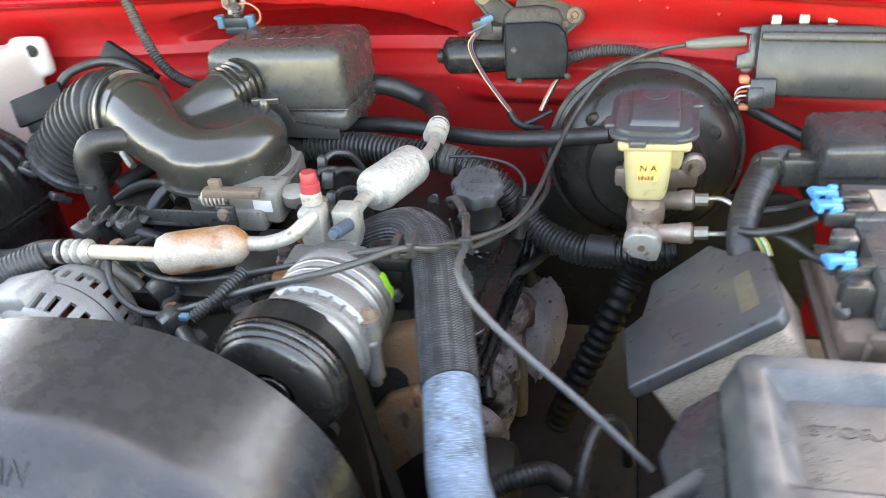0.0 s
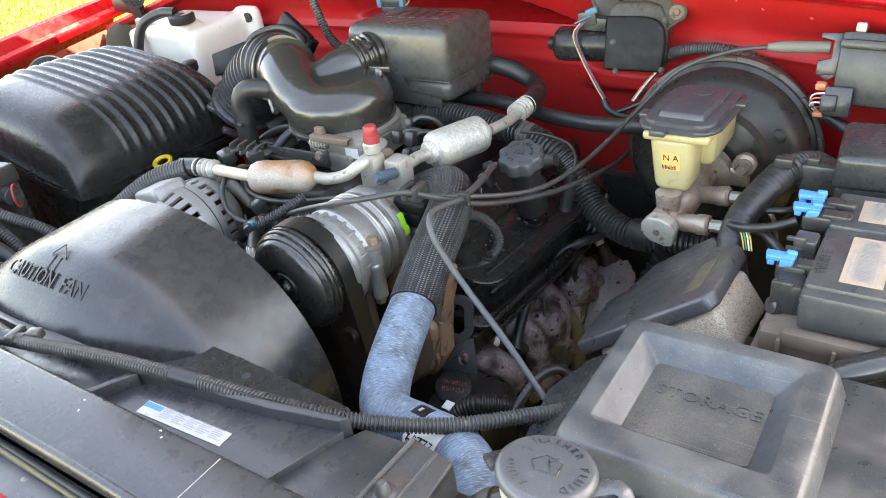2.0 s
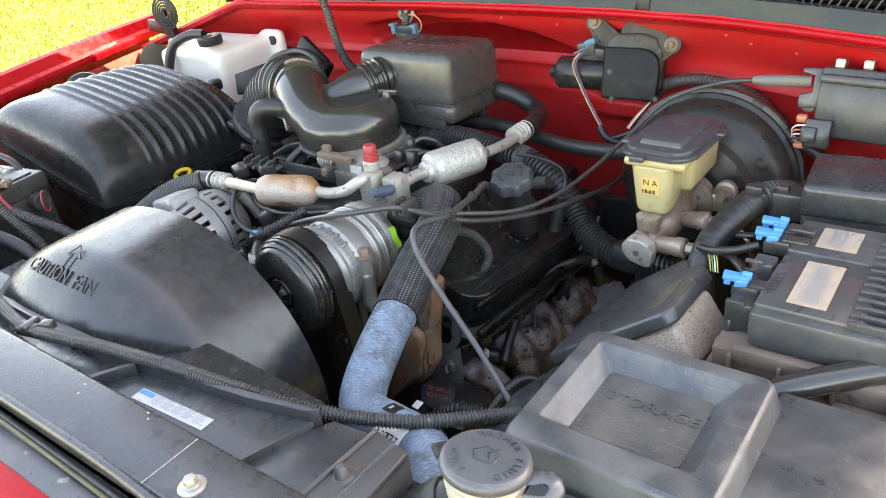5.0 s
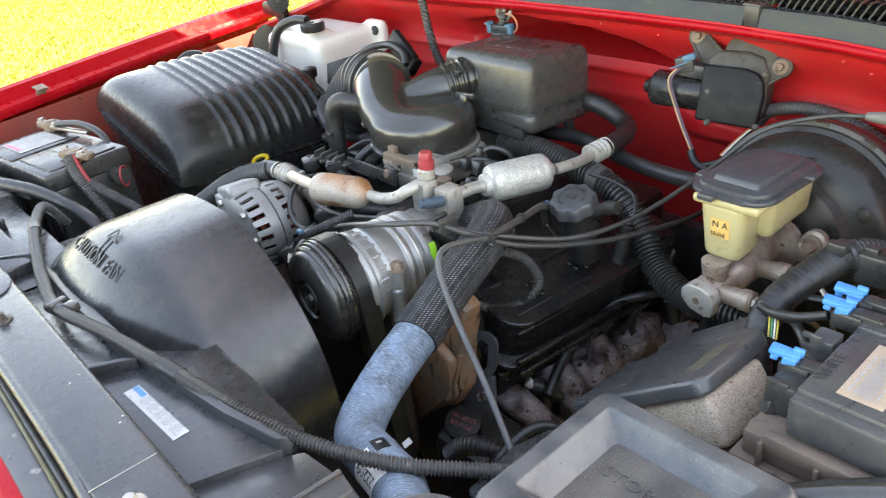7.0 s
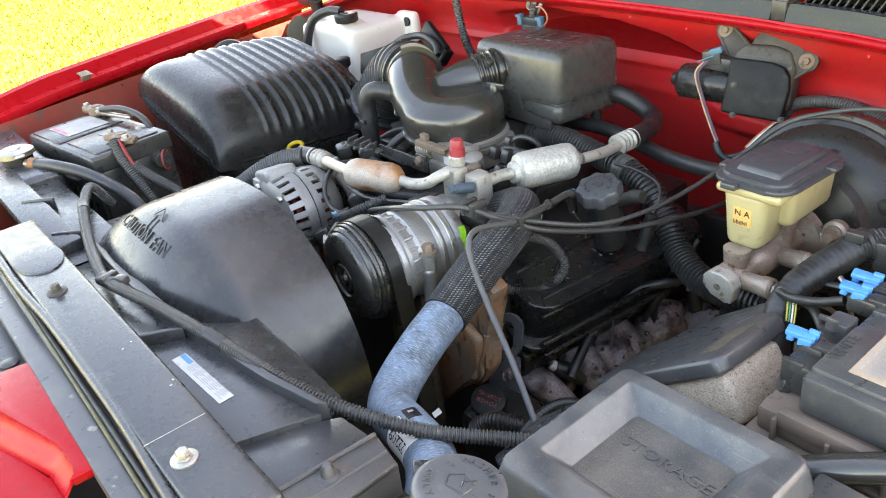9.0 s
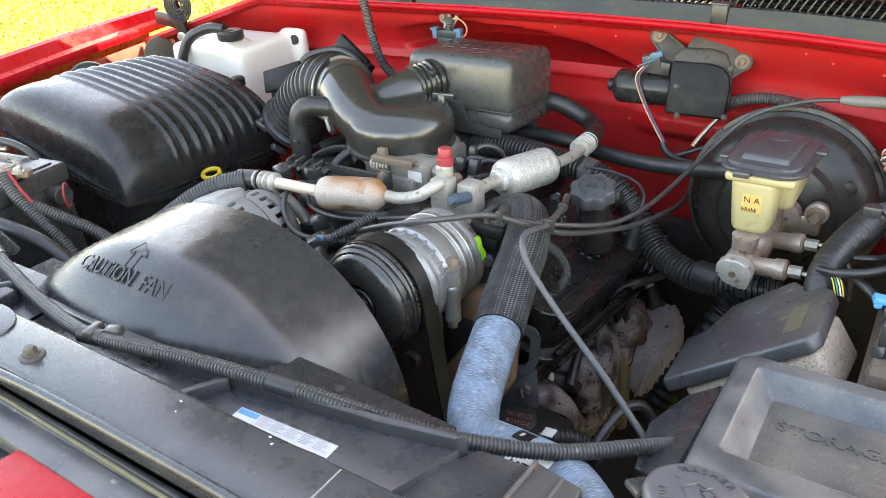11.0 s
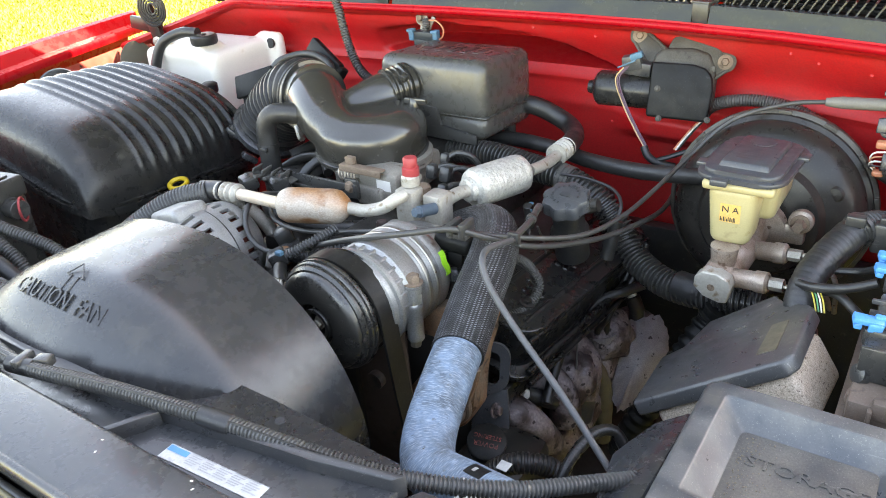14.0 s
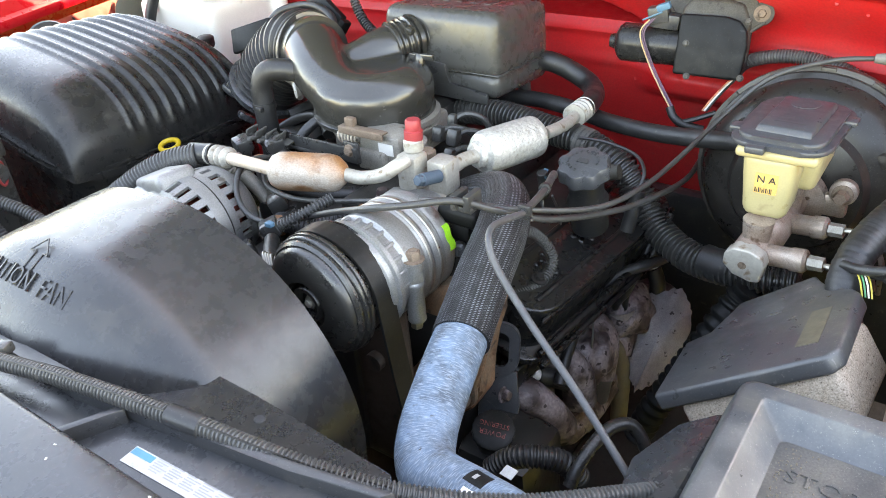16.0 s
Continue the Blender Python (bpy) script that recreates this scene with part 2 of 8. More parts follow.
PAPER = material("white_label_paper", (0.74, 0.72, 0.68), (0.60, 0.56, 0.50), rough=0.6, scale=20, bump=0.03, third=(0.42, 0.36, 0.29), spots=0.10, grit=0.03)
TANPAPER = material("yellowed_label_paper", (0.36, 0.285, 0.215), (0.28, 0.205, 0.145), rough=0.6, scale=30, bump=0.05, third=(0.19, 0.135, 0.095), spots=0.18)
OCHRE = material("faded_ochre_label", (0.70, 0.42, 0.13), (0.62, 0.34, 0.09), rough=0.5, scale=40, bump=0.03, third=(0.74, 0.55, 0.33), spots=0.2)
INK = material("black_ink_and_hole_shade", (0.02, 0.02, 0.02), rough=0.6, bump=0.0)
GREYINK = material("grey_ink", (0.25, 0.25, 0.25), rough=0.6, bump=0.0)
REDINK = material("worn_red_print", (0.26, 0.045, 0.03), (0.05, 0.02, 0.018), rough=0.6, bump=0.0, scale=220, contrast=4, mix=1.0)
BLUEINK = material("blue_print", (0.04, 0.20, 0.36), rough=0.5, bump=0.0)
BLUECLIP = material("bright_blue_plastic", (0.022, 0.22, 0.55), (0.03, 0.27, 0.60), rough=0.35, scale=40, bump=0.05)
REDCAP = material("faded_red_plastic", (0.36, 0.035, 0.04), (0.27, 0.05, 0.05), rough=0.45, scale=50, bump=0.15)
YELLOW = material("yellow_plastic", (0.50, 0.33, 0.012), (0.40, 0.25, 0.02), rough=0.4, scale=60, bump=0.1)
BLUEPLUG = material("slate_blue_plastic", (0.045, 0.075, 0.10), (0.07, 0.10, 0.13), rough=0.45, bump=0.1)
GREEN = material("fluorescent_green_tape", (0.24, 0.58, 0.03), rough=0.4, bump=0.05)
COPPERWIRE = material("orange_wire", (0.45, 0.16, 0.08), rough=0.4, bump=0.0)
WIREWHITE = material("white_wire", (0.6, 0.56, 0.5), rough=0.4, bump=0.0)
WIREYEL = material("yellow_wire", (0.42, 0.33, 0.05), rough=0.4, bump=0.0)
WIREGREEN = material("green_wire", (0.04, 0.22, 0.10), rough=0.4, bump=0.0)
LIGHTBLUE = material("pale_blue_plastic", (0.06, 0.16, 0.23), (0.05, 0.12, 0.17), rough=0.45, bump=0.05, scale=60)
OLIVE = material("olive_primer_patch", (0.10, 0.10, 0.07), (0.13, 0.12, 0.08), rough=0.45, scale=20, bump=0.1)
SEAL = material("yellowish_seal_strip", (0.085, 0.074, 0.034), (0.045, 0.042, 0.03), rough=0.5, scale=30, bump=0.2)
SHEET = material("spotted_blue_grey_sheet_metal", (0.045, 0.047, 0.052), (0.10, 0.097, 0.092), rough=0.28, scale=22, bump=0.3, third=(0.20, 0.185, 0.16), spots=0.13, rough2=0.5, spec=0.6, contrast=4, wear=0.6, soft=0.06)
RUSTBAR = material("rust_freckled_bracket", (0.045, 0.045, 0.046), (0.085, 0.075, 0.066), rough=0.42, scale=16, bump=0.3, third=(0.17, 0.075, 0.03), spots=0.20, contrast=3, wear=0.6)
DARKCAST = material("grimy_dark_casting", (0.052, 0.048, 0.041), (0.095, 0.087, 0.073), rough=0.5, metal=0.15, scale=40, bump=0.9, third=(0.03, 0.027, 0.023), spots=0.18, rough2=0.65, grit=0.3, spec=0.3)
CHARCOAL = material("charcoal_plastic", (0.045, 0.048, 0.052), (0.07, 0.072, 0.075), rough=0.28, scale=14, bump=0.1, third=(0.11, 0.105, 0.095), spots=0.06, rough2=0.42, soft=0.2, wear=0.5)
CAPGREY = material("faded_blue_grey_cap_plastic", (0.062, 0.067, 0.074), (0.10, 0.102, 0.105), rough=0.30, scale=20, bump=0.1, third=(0.16, 0.155, 0.145), spots=0.08, rough2=0.44, soft=0.2, wear=0.8, spec=0.6)
STORE = material("scuffed_grey_tray_plastic", (0.040, 0.045, 0.051), (0.088, 0.089, 0.088), rough=0.33, scale=18, bump=0.12, third=(0.165, 0.15, 0.122), spots=0.14, rough2=0.5, contrast=5, soft=0.3, wear=0.9, spec=0.66, mix=1.0)
GRIT = material("tan_grit", (0.20, 0.17, 0.13), (0.12, 0.1, 0.08), rough=0.9, scale=200, bump=0.1)
GREYLOOM = material("faded_grey_conduit", (0.062, 0.060, 0.055), (0.10, 0.095, 0.085), rough=0.4, scale=30, bump=0.2, wear=0.4)
COVERGREY = material("slate_grey_cover", (0.042, 0.045, 0.051), (0.066, 0.068, 0.072), rough=0.32, scale=14, bump=0.08, third=(0.12, 0.112, 0.10), spots=0.06, rough2=0.46, soft=0.2, wear=0.6, spec=0.45)
GREYCAST = material("grimy_grey_casting", (0.31, 0.285, 0.245), (0.18, 0.16, 0.135), rough=0.42, metal=0.35, scale=22, bump=0.6, third=(0.11, 0.08, 0.06), spots=0.18, contrast=3, grit=0.2)
OILY = material("glossy_oily_black_paint", (0.010, 0.010, 0.010), (0.020, 0.019, 0.017), rough=0.24, scale=20, bump=0.3, rough2=0.4, third=(0.04, 0.036, 0.03), spots=0.10, spec=0.45)
RIMGREY = material("worn_rim_enamel", (0.045, 0.041, 0.035), (0.085, 0.076, 0.062), rough=0.45, metal=0.2, scale=30, bump=0.3, third=(0.14, 0.12, 0.09), spots=0.1)
CASEBLACK = material("satin_module_case", (0.044, 0.046, 0.049), (0.072, 0.071, 0.070), rough=0.29, scale=14, bump=0.1, third=(0.125, 0.105, 0.088), spots=0.15, soft=0.2, wear=1.0, spec=0.6)
DIRTFLOOR = material("gritty_recess_dirt", (0.055, 0.056, 0.057), (0.115, 0.106, 0.093), rough=0.34, scale=22, bump=0.25, third=(0.20, 0.175, 0.14), spots=0.10, contrast=4, grit=0.2, wear=1.0, rough2=0.5, soft=0.25, mix=0.9)
LABELGREY = material("dirty_grey_label", (0.32, 0.31, 0.295), (0.22, 0.21, 0.195), rough=0.5, scale=30, bump=0.03, third=(0.14, 0.13, 0.12), spots=0.2)
WIREPURPLE = material("purple_wire", (0.09, 0.045, 0.07), rough=0.4, bump=0.0)
WIRETAN = material("tan_wire", (0.42, 0.27, 0.13), rough=0.4, bump=0.0)
CASTGREY = material("dull_cast_aluminium", (0.32, 0.315, 0.305), (0.24, 0.235, 0.225), rough=0.45, metal=0.55, scale=18, bump=0.4, third=(0.13, 0.115, 0.10), spots=0.12, rough2=0.6, contrast=3, grit=0.15)
MATTE = material("matte_black_cover", (0.005, 0.0055, 0.0055), (0.010, 0.010, 0.0095), rough=0.45, scale=18, bump=0.3, rough2=0.6, third=(0.03, 0.028, 0.024), spots=0.06, wear=0.15, spec=0.22)
STICKER = material("grey_white_sticker", (0.46, 0.47, 0.47), (0.40, 0.40, 0.39), rough=0.45, scale=40, bump=0.02, third=(0.30, 0.29, 0.27), spots=0.12)
TIMING = material("oily_brown_iron", (0.055, 0.036, 0.027), (0.09, 0.062, 0.045), rough=0.5, scale=18, bump=0.6, third=(0.022, 0.018, 0.015), spots=0.2, grit=0.2)
TUBEGREY = material("dull_grey_tube_paint", (0.055, 0.057, 0.060), (0.090, 0.090, 0.090), rough=0.4, scale=40, bump=0.15, third=(0.07, 0.066, 0.06), spots=0.12, wear=0.5)
DUCT = material("glossy_olive_black_rubber", (0.026, 0.025, 0.022), (0.040, 0.037, 0.031), rough=0.17, scale=9, bump=0.04, rough2=0.29, third=(0.075, 0.066, 0.052), spots=0.05, wear=0.2, soft=0.2, spec=0.75)
OLDPIPE = material("dull_olive_pipe", (0.15, 0.125, 0.075), (0.09, 0.075, 0.05), rough=0.6, scale=20, bump=0.3)
FLAKE = material("peeling_pink_grey_coating", (0.255, 0.232, 0.232), (0.150, 0.126, 0.128), rough=0.5, scale=20, bump=0.4, third=(0.030, 0.021, 0.020), spots=0.13, contrast=3, soft=0.03, grit=0.2, mix=1.0, rough2=0.62)
ALU_TAN = material("tan_tinged_aluminium_pipe", (0.56, 0.48, 0.39), (0.48, 0.33, 0.20), rough=0.4, metal=0.3, scale=30, bump=0.3, third=(0.3, 0.17, 0.08), spots=0.12, contrast=3)
RUSTPLATE = material("dull_rusty_plate", (0.20, 0.145, 0.105), (0.12, 0.075, 0.05), rough=0.6, metal=0.2, scale=30, bump=0.5, third=(0.07, 0.045, 0.03), spots=0.2, grit=0.2)
CAN_OX = material("crinkled_chalky_aluminium", (0.50, 0.485, 0.44), (0.36, 0.34, 0.295), rough=0.40, metal=0.35, scale=110, bump=0.5, fine=300, third=(0.28, 0.245, 0.19), spots=0.18, rough2=0.55, contrast=3.5, grit=0.15, relief=0.0032)
NECK = material("cream_filler_plastic", (0.46, 0.42, 0.32), (0.38, 0.33, 0.24), rough=0.45, scale=12, bump=0.05, third=(0.26, 0.22, 0.15), spots=0.15, soft=0.2)
FLOOR = material("grimy_brown_bay_floor", (0.030, 0.027, 0.023), (0.055, 0.048, 0.040), rough=0.75, scale=12, bump=0.6, third=(0.020, 0.018, 0.016), spots=0.25, grit=0.25, spec=0.2)
# Olive blotches in the colour stand in for lawn reflected in the black trim.
TRIM = material("black_trim_olive_reflection", (0.014, 0.016, 0.015), (0.048, 0.047, 0.020), rough=0.20, scale=16, bump=0.03, rough2=0.32, contrast=4, stretch=(0.5, 2, 2), third=(0.02, 0.023, 0.023), spots=0.25, spec=0.3)
RESON = material("satin_grey_black_plastic", (0.046, 0.046, 0.043), (0.064, 0.062, 0.056), rough=0.25, scale=14, bump=0.05, rough2=0.36, third=(0.075, 0.072, 0.065), spots=0.04, wear=0.15, soft=0.2, spec=0.6)
OLDSHEATH = material("dusty_tan_grey_sheath", (0.12, 0.113, 0.10), (0.17, 0.16, 0.14), rough=0.5, scale=40, bump=0.2, wear=0.4)
COPPER = material("copper_winding", (0.12, 0.02, 0.012), rough=0.4, metal=0.6, bump=0.3)
BLUEHOSE = threads("blue_cloth_faced_hose", (0.122, 0.188, 0.262), (0.34, 0.40, 0.45), (0.045, 0.052, 0.058))
TRAYTAN = material("dusty_tan_grey_plastic", (0.165, 0.120, 0.094), (0.088, 0.070, 0.060), rough=0.5, scale=18, bump=0.2, third=(0.055, 0.046, 0.040), spots=0.18, contrast=3, wear=0.7, rough2=0.62, spec=0.3)
LINER = material("dusty_hood_liner_felt", (0.075, 0.074, 0.072), (0.055, 0.054, 0.052), rough=0.9, scale=20, bump=0.5)
BELT = material("polished_belt_rubber", (0.009, 0.009, 0.009), (0.014, 0.0135, 0.013), rough=0.34, scale=40, bump=0.08, rough2=0.45, spec=0.28, third=(0.035, 0.032, 0.028), spots=0.05, wear=0.2)
SLEEVE = weave("braided_black_sleeve", (0.005, 0.005, 0.006), (0.25, 0.26, 0.27), 260, 330, rough=0.45, density=0.36)
GRASS = material("sunlit_grass", (0.185, 0.21, 0.036), (0.265, 0.27, 0.064), rough=0.8, scale=3, bump=0.0, fine=30, spec=0.15)
GROUND = material("lawn_ground", (0.185, 0.205, 0.038), (0.245, 0.247, 0.062), rough=0.9, scale=2, bump=0.4, fine=60, spec=0.1)


# ---- geometry helpers ----
BASE = {}


def thing(name, at, label, category, group="", kind=""):
    ob = tagged(new(name), label, category, group, kind)
    ob.empty_display_size = 0.02
    ob.location = at
    BASE[ob.name] = Vector(at)
    return ob


def part(name, geo, mat, parent=None, label=""):
    """Links one or more (verts, faces[, uvs]) pieces, given in world metres, as one mesh under a thing or a part."""
    pieces = geo if isinstance(geo, list) else [geo]
    off = BASE[parent.name] if parent else Vector((0, 0, 0))
    vs, fs, uvs = [], [], []
    for p in pieces:
        k = len(vs)
        vs += [Vector(v) - off for v in p[0]]
        fs += [[i + k for i in f] for f in p[1]]
        uvs += list(p[2]) if len(p) > 2 else [(0, 0)] * len(p[0])
    me = bpy.data.meshes.new(name)
    me.from_pydata(vs, [], fs)
    me.validate()
    bm = bmesh.new()
    bm.from_mesh(me)
    bmesh.ops.recalc_face_normals(bm, faces=bm.faces)
    bm.to_mesh(me)
    bm.free()
    if any(len(p) > 2 for p in pieces):
        lay = me.uv_layers.new(name="UVMap")
        for lp in me.loops:
            lay.data[lp.index].uv = uvs[lp.vertex_index]
    me.polygons.foreach_set("use_smooth", [True] * len(me.polygons))
    me.set_sharp_from_angle(angle=radians(40))
    me.materials.append(mat)
    ob = new(name, me)
    if parent:
        ob.parent = parent
    BASE[ob.name] = off
    if label:
        tagged(ob, label)
    return ob


def single(name, geo, mat, label, category, group="", kind=""):
    ob = part(name, geo, mat)
    return tagged(ob, label, category, group, kind)


def from_bm(bm):
    bm.verts.index_update()
    g = ([v.co.copy() for v in bm.verts], [[v.index for v in f.verts] for f in bm.faces])
    bm.free()
    return g


def frame_of(axis, hint=(0, 0, 1)):
    z = Vector(axis).normalized()
    h = Vector(hint)
    if abs(z.dot(h.normalized())) > 0.95:
        h = Vector((0, 1, 0)) if abs(z.y) < 0.9 else Vector((1, 0, 0))
    x = h.cross(z).normalized()
    return x, z.cross(x), z


def box(c, s, bev=0.003, seg=2, rot=(0, 0, 0), taper=1.0, taper_y=None):
    """A bevelled block; taper scales its top."""
    bm = bmesh.new()
    bmesh.ops.create_cube(bm, size=1)
    for v in bm.verts:
        k, ky = (taper, taper_y if taper_y is not None else taper) if v.co.z > 0 else (1, 1)
        v.co = Vector((v.co.x * s[0] * k, v.co.y * s[1] * ky, v.co.z * s[2]))
    if bev > 0:
        bmesh.ops.bevel(bm, geom=bm.edges[:], offset=bev, segments=seg, profile=0.5, affect="EDGES")
    bm.transform(pose(*c, *rot))
    return from_bm(bm)


def lathe(prof, at, axis=(0, 0, 1), seg=32, lobes=0, amp=0.0, flat=1.0):
    """A turned shape: prof lists (radius, height along the axis)."""
    x, y, z = frame_of(axis)
    at = Vector(at)
    vs, fs = [], []
    for r, h in prof:
        for i in range(seg):
            a = 2 * math.pi * i / seg
            k = r * (1 + amp * math.cos(lobes * a)) if lobes else r
            vs.append(at + z * h + x * (k * math.cos(a)) + y * (k * math.sin(a) * flat))
    for j in range(len(prof) - 1):
        for i in range(seg):
            a, b = j * seg + i, j * seg + (i + 1) % seg
            fs.append([a, b, b + seg, a + seg])
    fs.append([i for i in range(seg)][::-1])
    fs.append([(len(prof) - 1) * seg + i for i in range(seg)])
    return vs, fs


def rod(a, b, r, seg=14, bev=0.0008):
    a, b = Vector(a), Vector(b)
    h = (b - a).length
    bev = min(bev, r * 0.4)
    return lathe([(r - bev, 0), (r, bev), (r, h - bev), (r - bev, h)], a, b - a, seg)


def smooth_path(pts, step):
    """A smooth line through the points, at even steps."""
    p = [Vector(q) for q in pts]
    p = [p[0] * 2 - p[1]] + p + [p[-1] * 2 - p[-2]]
    fine = []
    for i in range(1, len(p) - 2):
        for k in range(24):
            t = k / 24
            a, b, c, d = p[i - 1], p[i], p[i + 1], p[i + 2]
            fine.append(0.5 * (2 * b + (c - a) * t + (2 * a - 5 * b + 4 * c - d) * t * t + (3 * b - 3 * c + d - a) * t ** 3))
    fine.append(p[-2])
    out, left = [fine[0]], step
    for a, b in zip(fine, fine[1:]):
        seg = (b - a).length
        while seg >= left and seg > 1e-9:
            a = a + (b - a) * (left / seg)
            out.append(a)
            seg, left = (b - a).length, step
        left -= seg
    if (fine[-1] - out[-1]).length > step * 0.3:
        out.append(fine[-1])
    return out


def tube(pts, r, seg=14, step=0.006, ring=0.0, pitch=0.005, flat=1.0, hint=(0, 0, 1), taper=None):
    """A hose through the points; ring and pitch give it the ridges of a split conduit."""
    if ring:
        step = pitch / 4
    line = smooth_path(pts, step)
    vs, fs, uvs = [], [], []
    x = None
    n = len(line)
    for j, c in enumerate(line):
        d = (line[min(j + 1, n - 1)] - line[max(j - 1, 0)]).normalized()
        if x is None:
            x, y, _ = frame_of(d, hint)
        x = (x - d * x.dot(d)).normalized()
        y = d.cross(x)
        k = r(j / (n - 1)) if callable(r) else r
        if ring:
            k += (ring, ring, -ring, -ring)[j % 4]
        for i in range(seg):
            a = 2 * math.pi * i / seg
            vs.append(c + x * (k * math.cos(a)) + y * (k * flat * math.sin(a)))
            uvs.append((j * step, i / seg * 2 * math.pi * 0.027))
    for j in range(n - 1):
        for i in range(seg):
            a, b = j * seg + i, j * seg + (i + 1) % seg
            fs.append([a, b, b + seg, a + seg])
    fs.append(list(range(seg))[::-1])
    fs.append([(n - 1) * seg + i for i in range(seg)])
    return vs, fs, uvs


def prism(poly, at, ex, ey, depth, bev=0.0, seg=2):
    """A plate: the outline in the plane of ex and ey, thickened by depth along their normal."""
    ex, ey = Vector(ex).normalized(), Vector(ey).normalized()
    ez = ex.cross(ey)
    at = Vector(at)
    bm = bmesh.new()
    lo = [bm.verts.new(at + ex * u + ey * v) for u, v in poly]
    hi = [bm.verts.new(at + ex * u + ey * v + ez * depth) for u, v in poly]
    n = len(poly)
    bm.faces.new(lo[::-1])
    bm.faces.new(hi)
    for i in range(n):
        bm.faces.new((lo[i], lo[(i + 1) % n], hi[(i + 1) % n], hi[i]))
    if bev > 0:
        bmesh.ops.bevel(bm, geom=bm.edges[:], offset=bev, segments=seg, profile=0.5, affect="EDGES")
    return from_bm(bm)


def round_rect(w, h, r, n=5):
    pts = []
    for cx, cy, a0 in ((w / 2 - r, h / 2 - r, 0), (-w / 2 + r, h / 2 - r, 90), (-w / 2 + r, -h / 2 + r, 180), (w / 2 - r, -h / 2 + r, 270)):
        for i in range(n + 1):
            a = radians(a0 + 90 * i / n)
            pts.append((cx + r * math.cos(a), cy + r * math.sin(a)))
    return pts


def words(text, size, at, ex, ey, depth=0.0006, align="CENTER", width=1.0):
    """Raised lettering on a surface: ex runs along the line, ey up the letters."""
    cu = bpy.data.curves.new("letters", "FONT")
    cu.body, cu.size, cu.align_x, cu.align_y, cu.extrude, cu.resolution_u = text, size, align, "CENTER", depth / 2, 2
    ob = bpy.data.objects.new("letters", cu)
    scene.collection.objects.link(ob)
    bpy.context.view_layer.update()
    me = bpy.data.meshes.new_from_object(ob.evaluated_get(bpy.context.evaluated_depsgraph_get()))
    ex, ey = Vector(ex).normalized(), Vector(ey).normalized()
    ez = ex.cross(ey)
    at = Vector(at)
    g = ([at + ex * (v.co.x * width) + ey * v.co.y + ez * (v.co.z + depth / 2) for v in me.vertices], [list(p.vertices) for p in me.polygons])
    bpy.data.objects.remove(ob)
    bpy.data.curves.remove(cu)
    bpy.data.meshes.remove(me)
    return g


def bars(rows, at, ex, ey, lift=0.0004):
    """Lines of print too small to read: rows of (u, v, width, height)."""
    ex, ey = Vector(ex).normalized(), Vector(ey).normalized()
    ez = ex.cross(ey)
    vs, fs = [], []
    for u, v, w, h in rows:
        k = len(vs)
        vs += [Vector(at) + ex * (u + a * w) + ey * (v + b * h) + ez * lift for a, b in ((0, 0), (1, 0), (1, 1), (0, 1))]
        fs.append([k, k + 1, k + 2, k + 3])
    return vs, fs


def bolt(at, axis, r=0.006, h=0.006, washer=0.0):
    g = [lathe([(r, 0), (r, h * 0.8), (r * 0.85, h)], at, axis, 6)]
    if washer:
        g.append(lathe([(washer, -0.001), (washer, 0.001), (r, 0.0018)], at, axis, 24))
    return g


def grid(f, nu, nv, flip=False):
    vs = [f(i / nu, j / nv) for i in range(nu + 1) for j in range(nv + 1)]
    fs = [[i * (nv + 1) + j, (i + 1) * (nv + 1) + j, (i + 1) * (nv + 1) + j + 1, i * (nv + 1) + j + 1] for i in range(nu) for j in range(nv)]
    return vs, fs


def sheet(f, nu, nv, thick):
    """A bent plate with thickness along z-less normal, closed at its rim."""
    bm = bmesh.new()
    vs, fs = grid(f, nu, nv)
    bv = [bm.verts.new(v) for v in vs]
    for q in fs:
        bm.faces.new([bv[i] for i in q])
    bmesh.ops.recalc_face_normals(bm, faces=bm.faces)
    bmesh.ops.solidify(bm, geom=bm.faces[:], thickness=thick)
    return from_bm(bm)


def lerp_table(tab, x):
    for (a, p), (b, q) in zip(tab, tab[1:]):
        if x <= b:
            return p + (q - p) * max(0.0, (x - a)) / (b - a)
    return tab[-1][1]


def sstep(a, b, x):
    t = max(0.0, min(1.0, (x - a) / (b - a)))
    return t * t * (3 - 2 * t)


def fused(pieces, voxel, rounds):
    """Joins closed shapes into one skin and softens the seams between them."""
    me = bpy.data.meshes.new("fused")
    vs, fs = [], []
    for g in pieces:
        k = len(vs)
        vs += [Vector(v) for v in g[0]]
        fs += [[i + k for i in f] for f in g[1]]
    me.from_pydata(vs, [], fs)
    ob = bpy.data.objects.new("fused", me)
    scene.collection.objects.link(ob)
    mod = ob.modifiers.new("skin", "REMESH")
    mod.mode, mod.voxel_size = "VOXEL", voxel
    soft = ob.modifiers.new("soft", "SMOOTH")
    soft.factor, soft.iterations = 0.5, rounds
    bpy.context.view_layer.update()
    out = bpy.data.meshes.new_from_object(ob.evaluated_get(bpy.context.evaluated_depsgraph_get()))
    g = ([v.co.copy() for v in out.vertices], [list(p.vertices) for p in out.polygons])
    bpy.data.objects.remove(ob)
    bpy.data.meshes.remove(me)
    bpy.data.meshes.remove(out)
    return g


# ---- ground ----
single("ground", ([(-150, -150, 0), (150, -150, 0), (150, 150, 0), (-150, 150, 0)], [[0, 1, 2, 3]]), GROUND, "sunlit green lawn under and around the truck", "lawn", kind="structure")


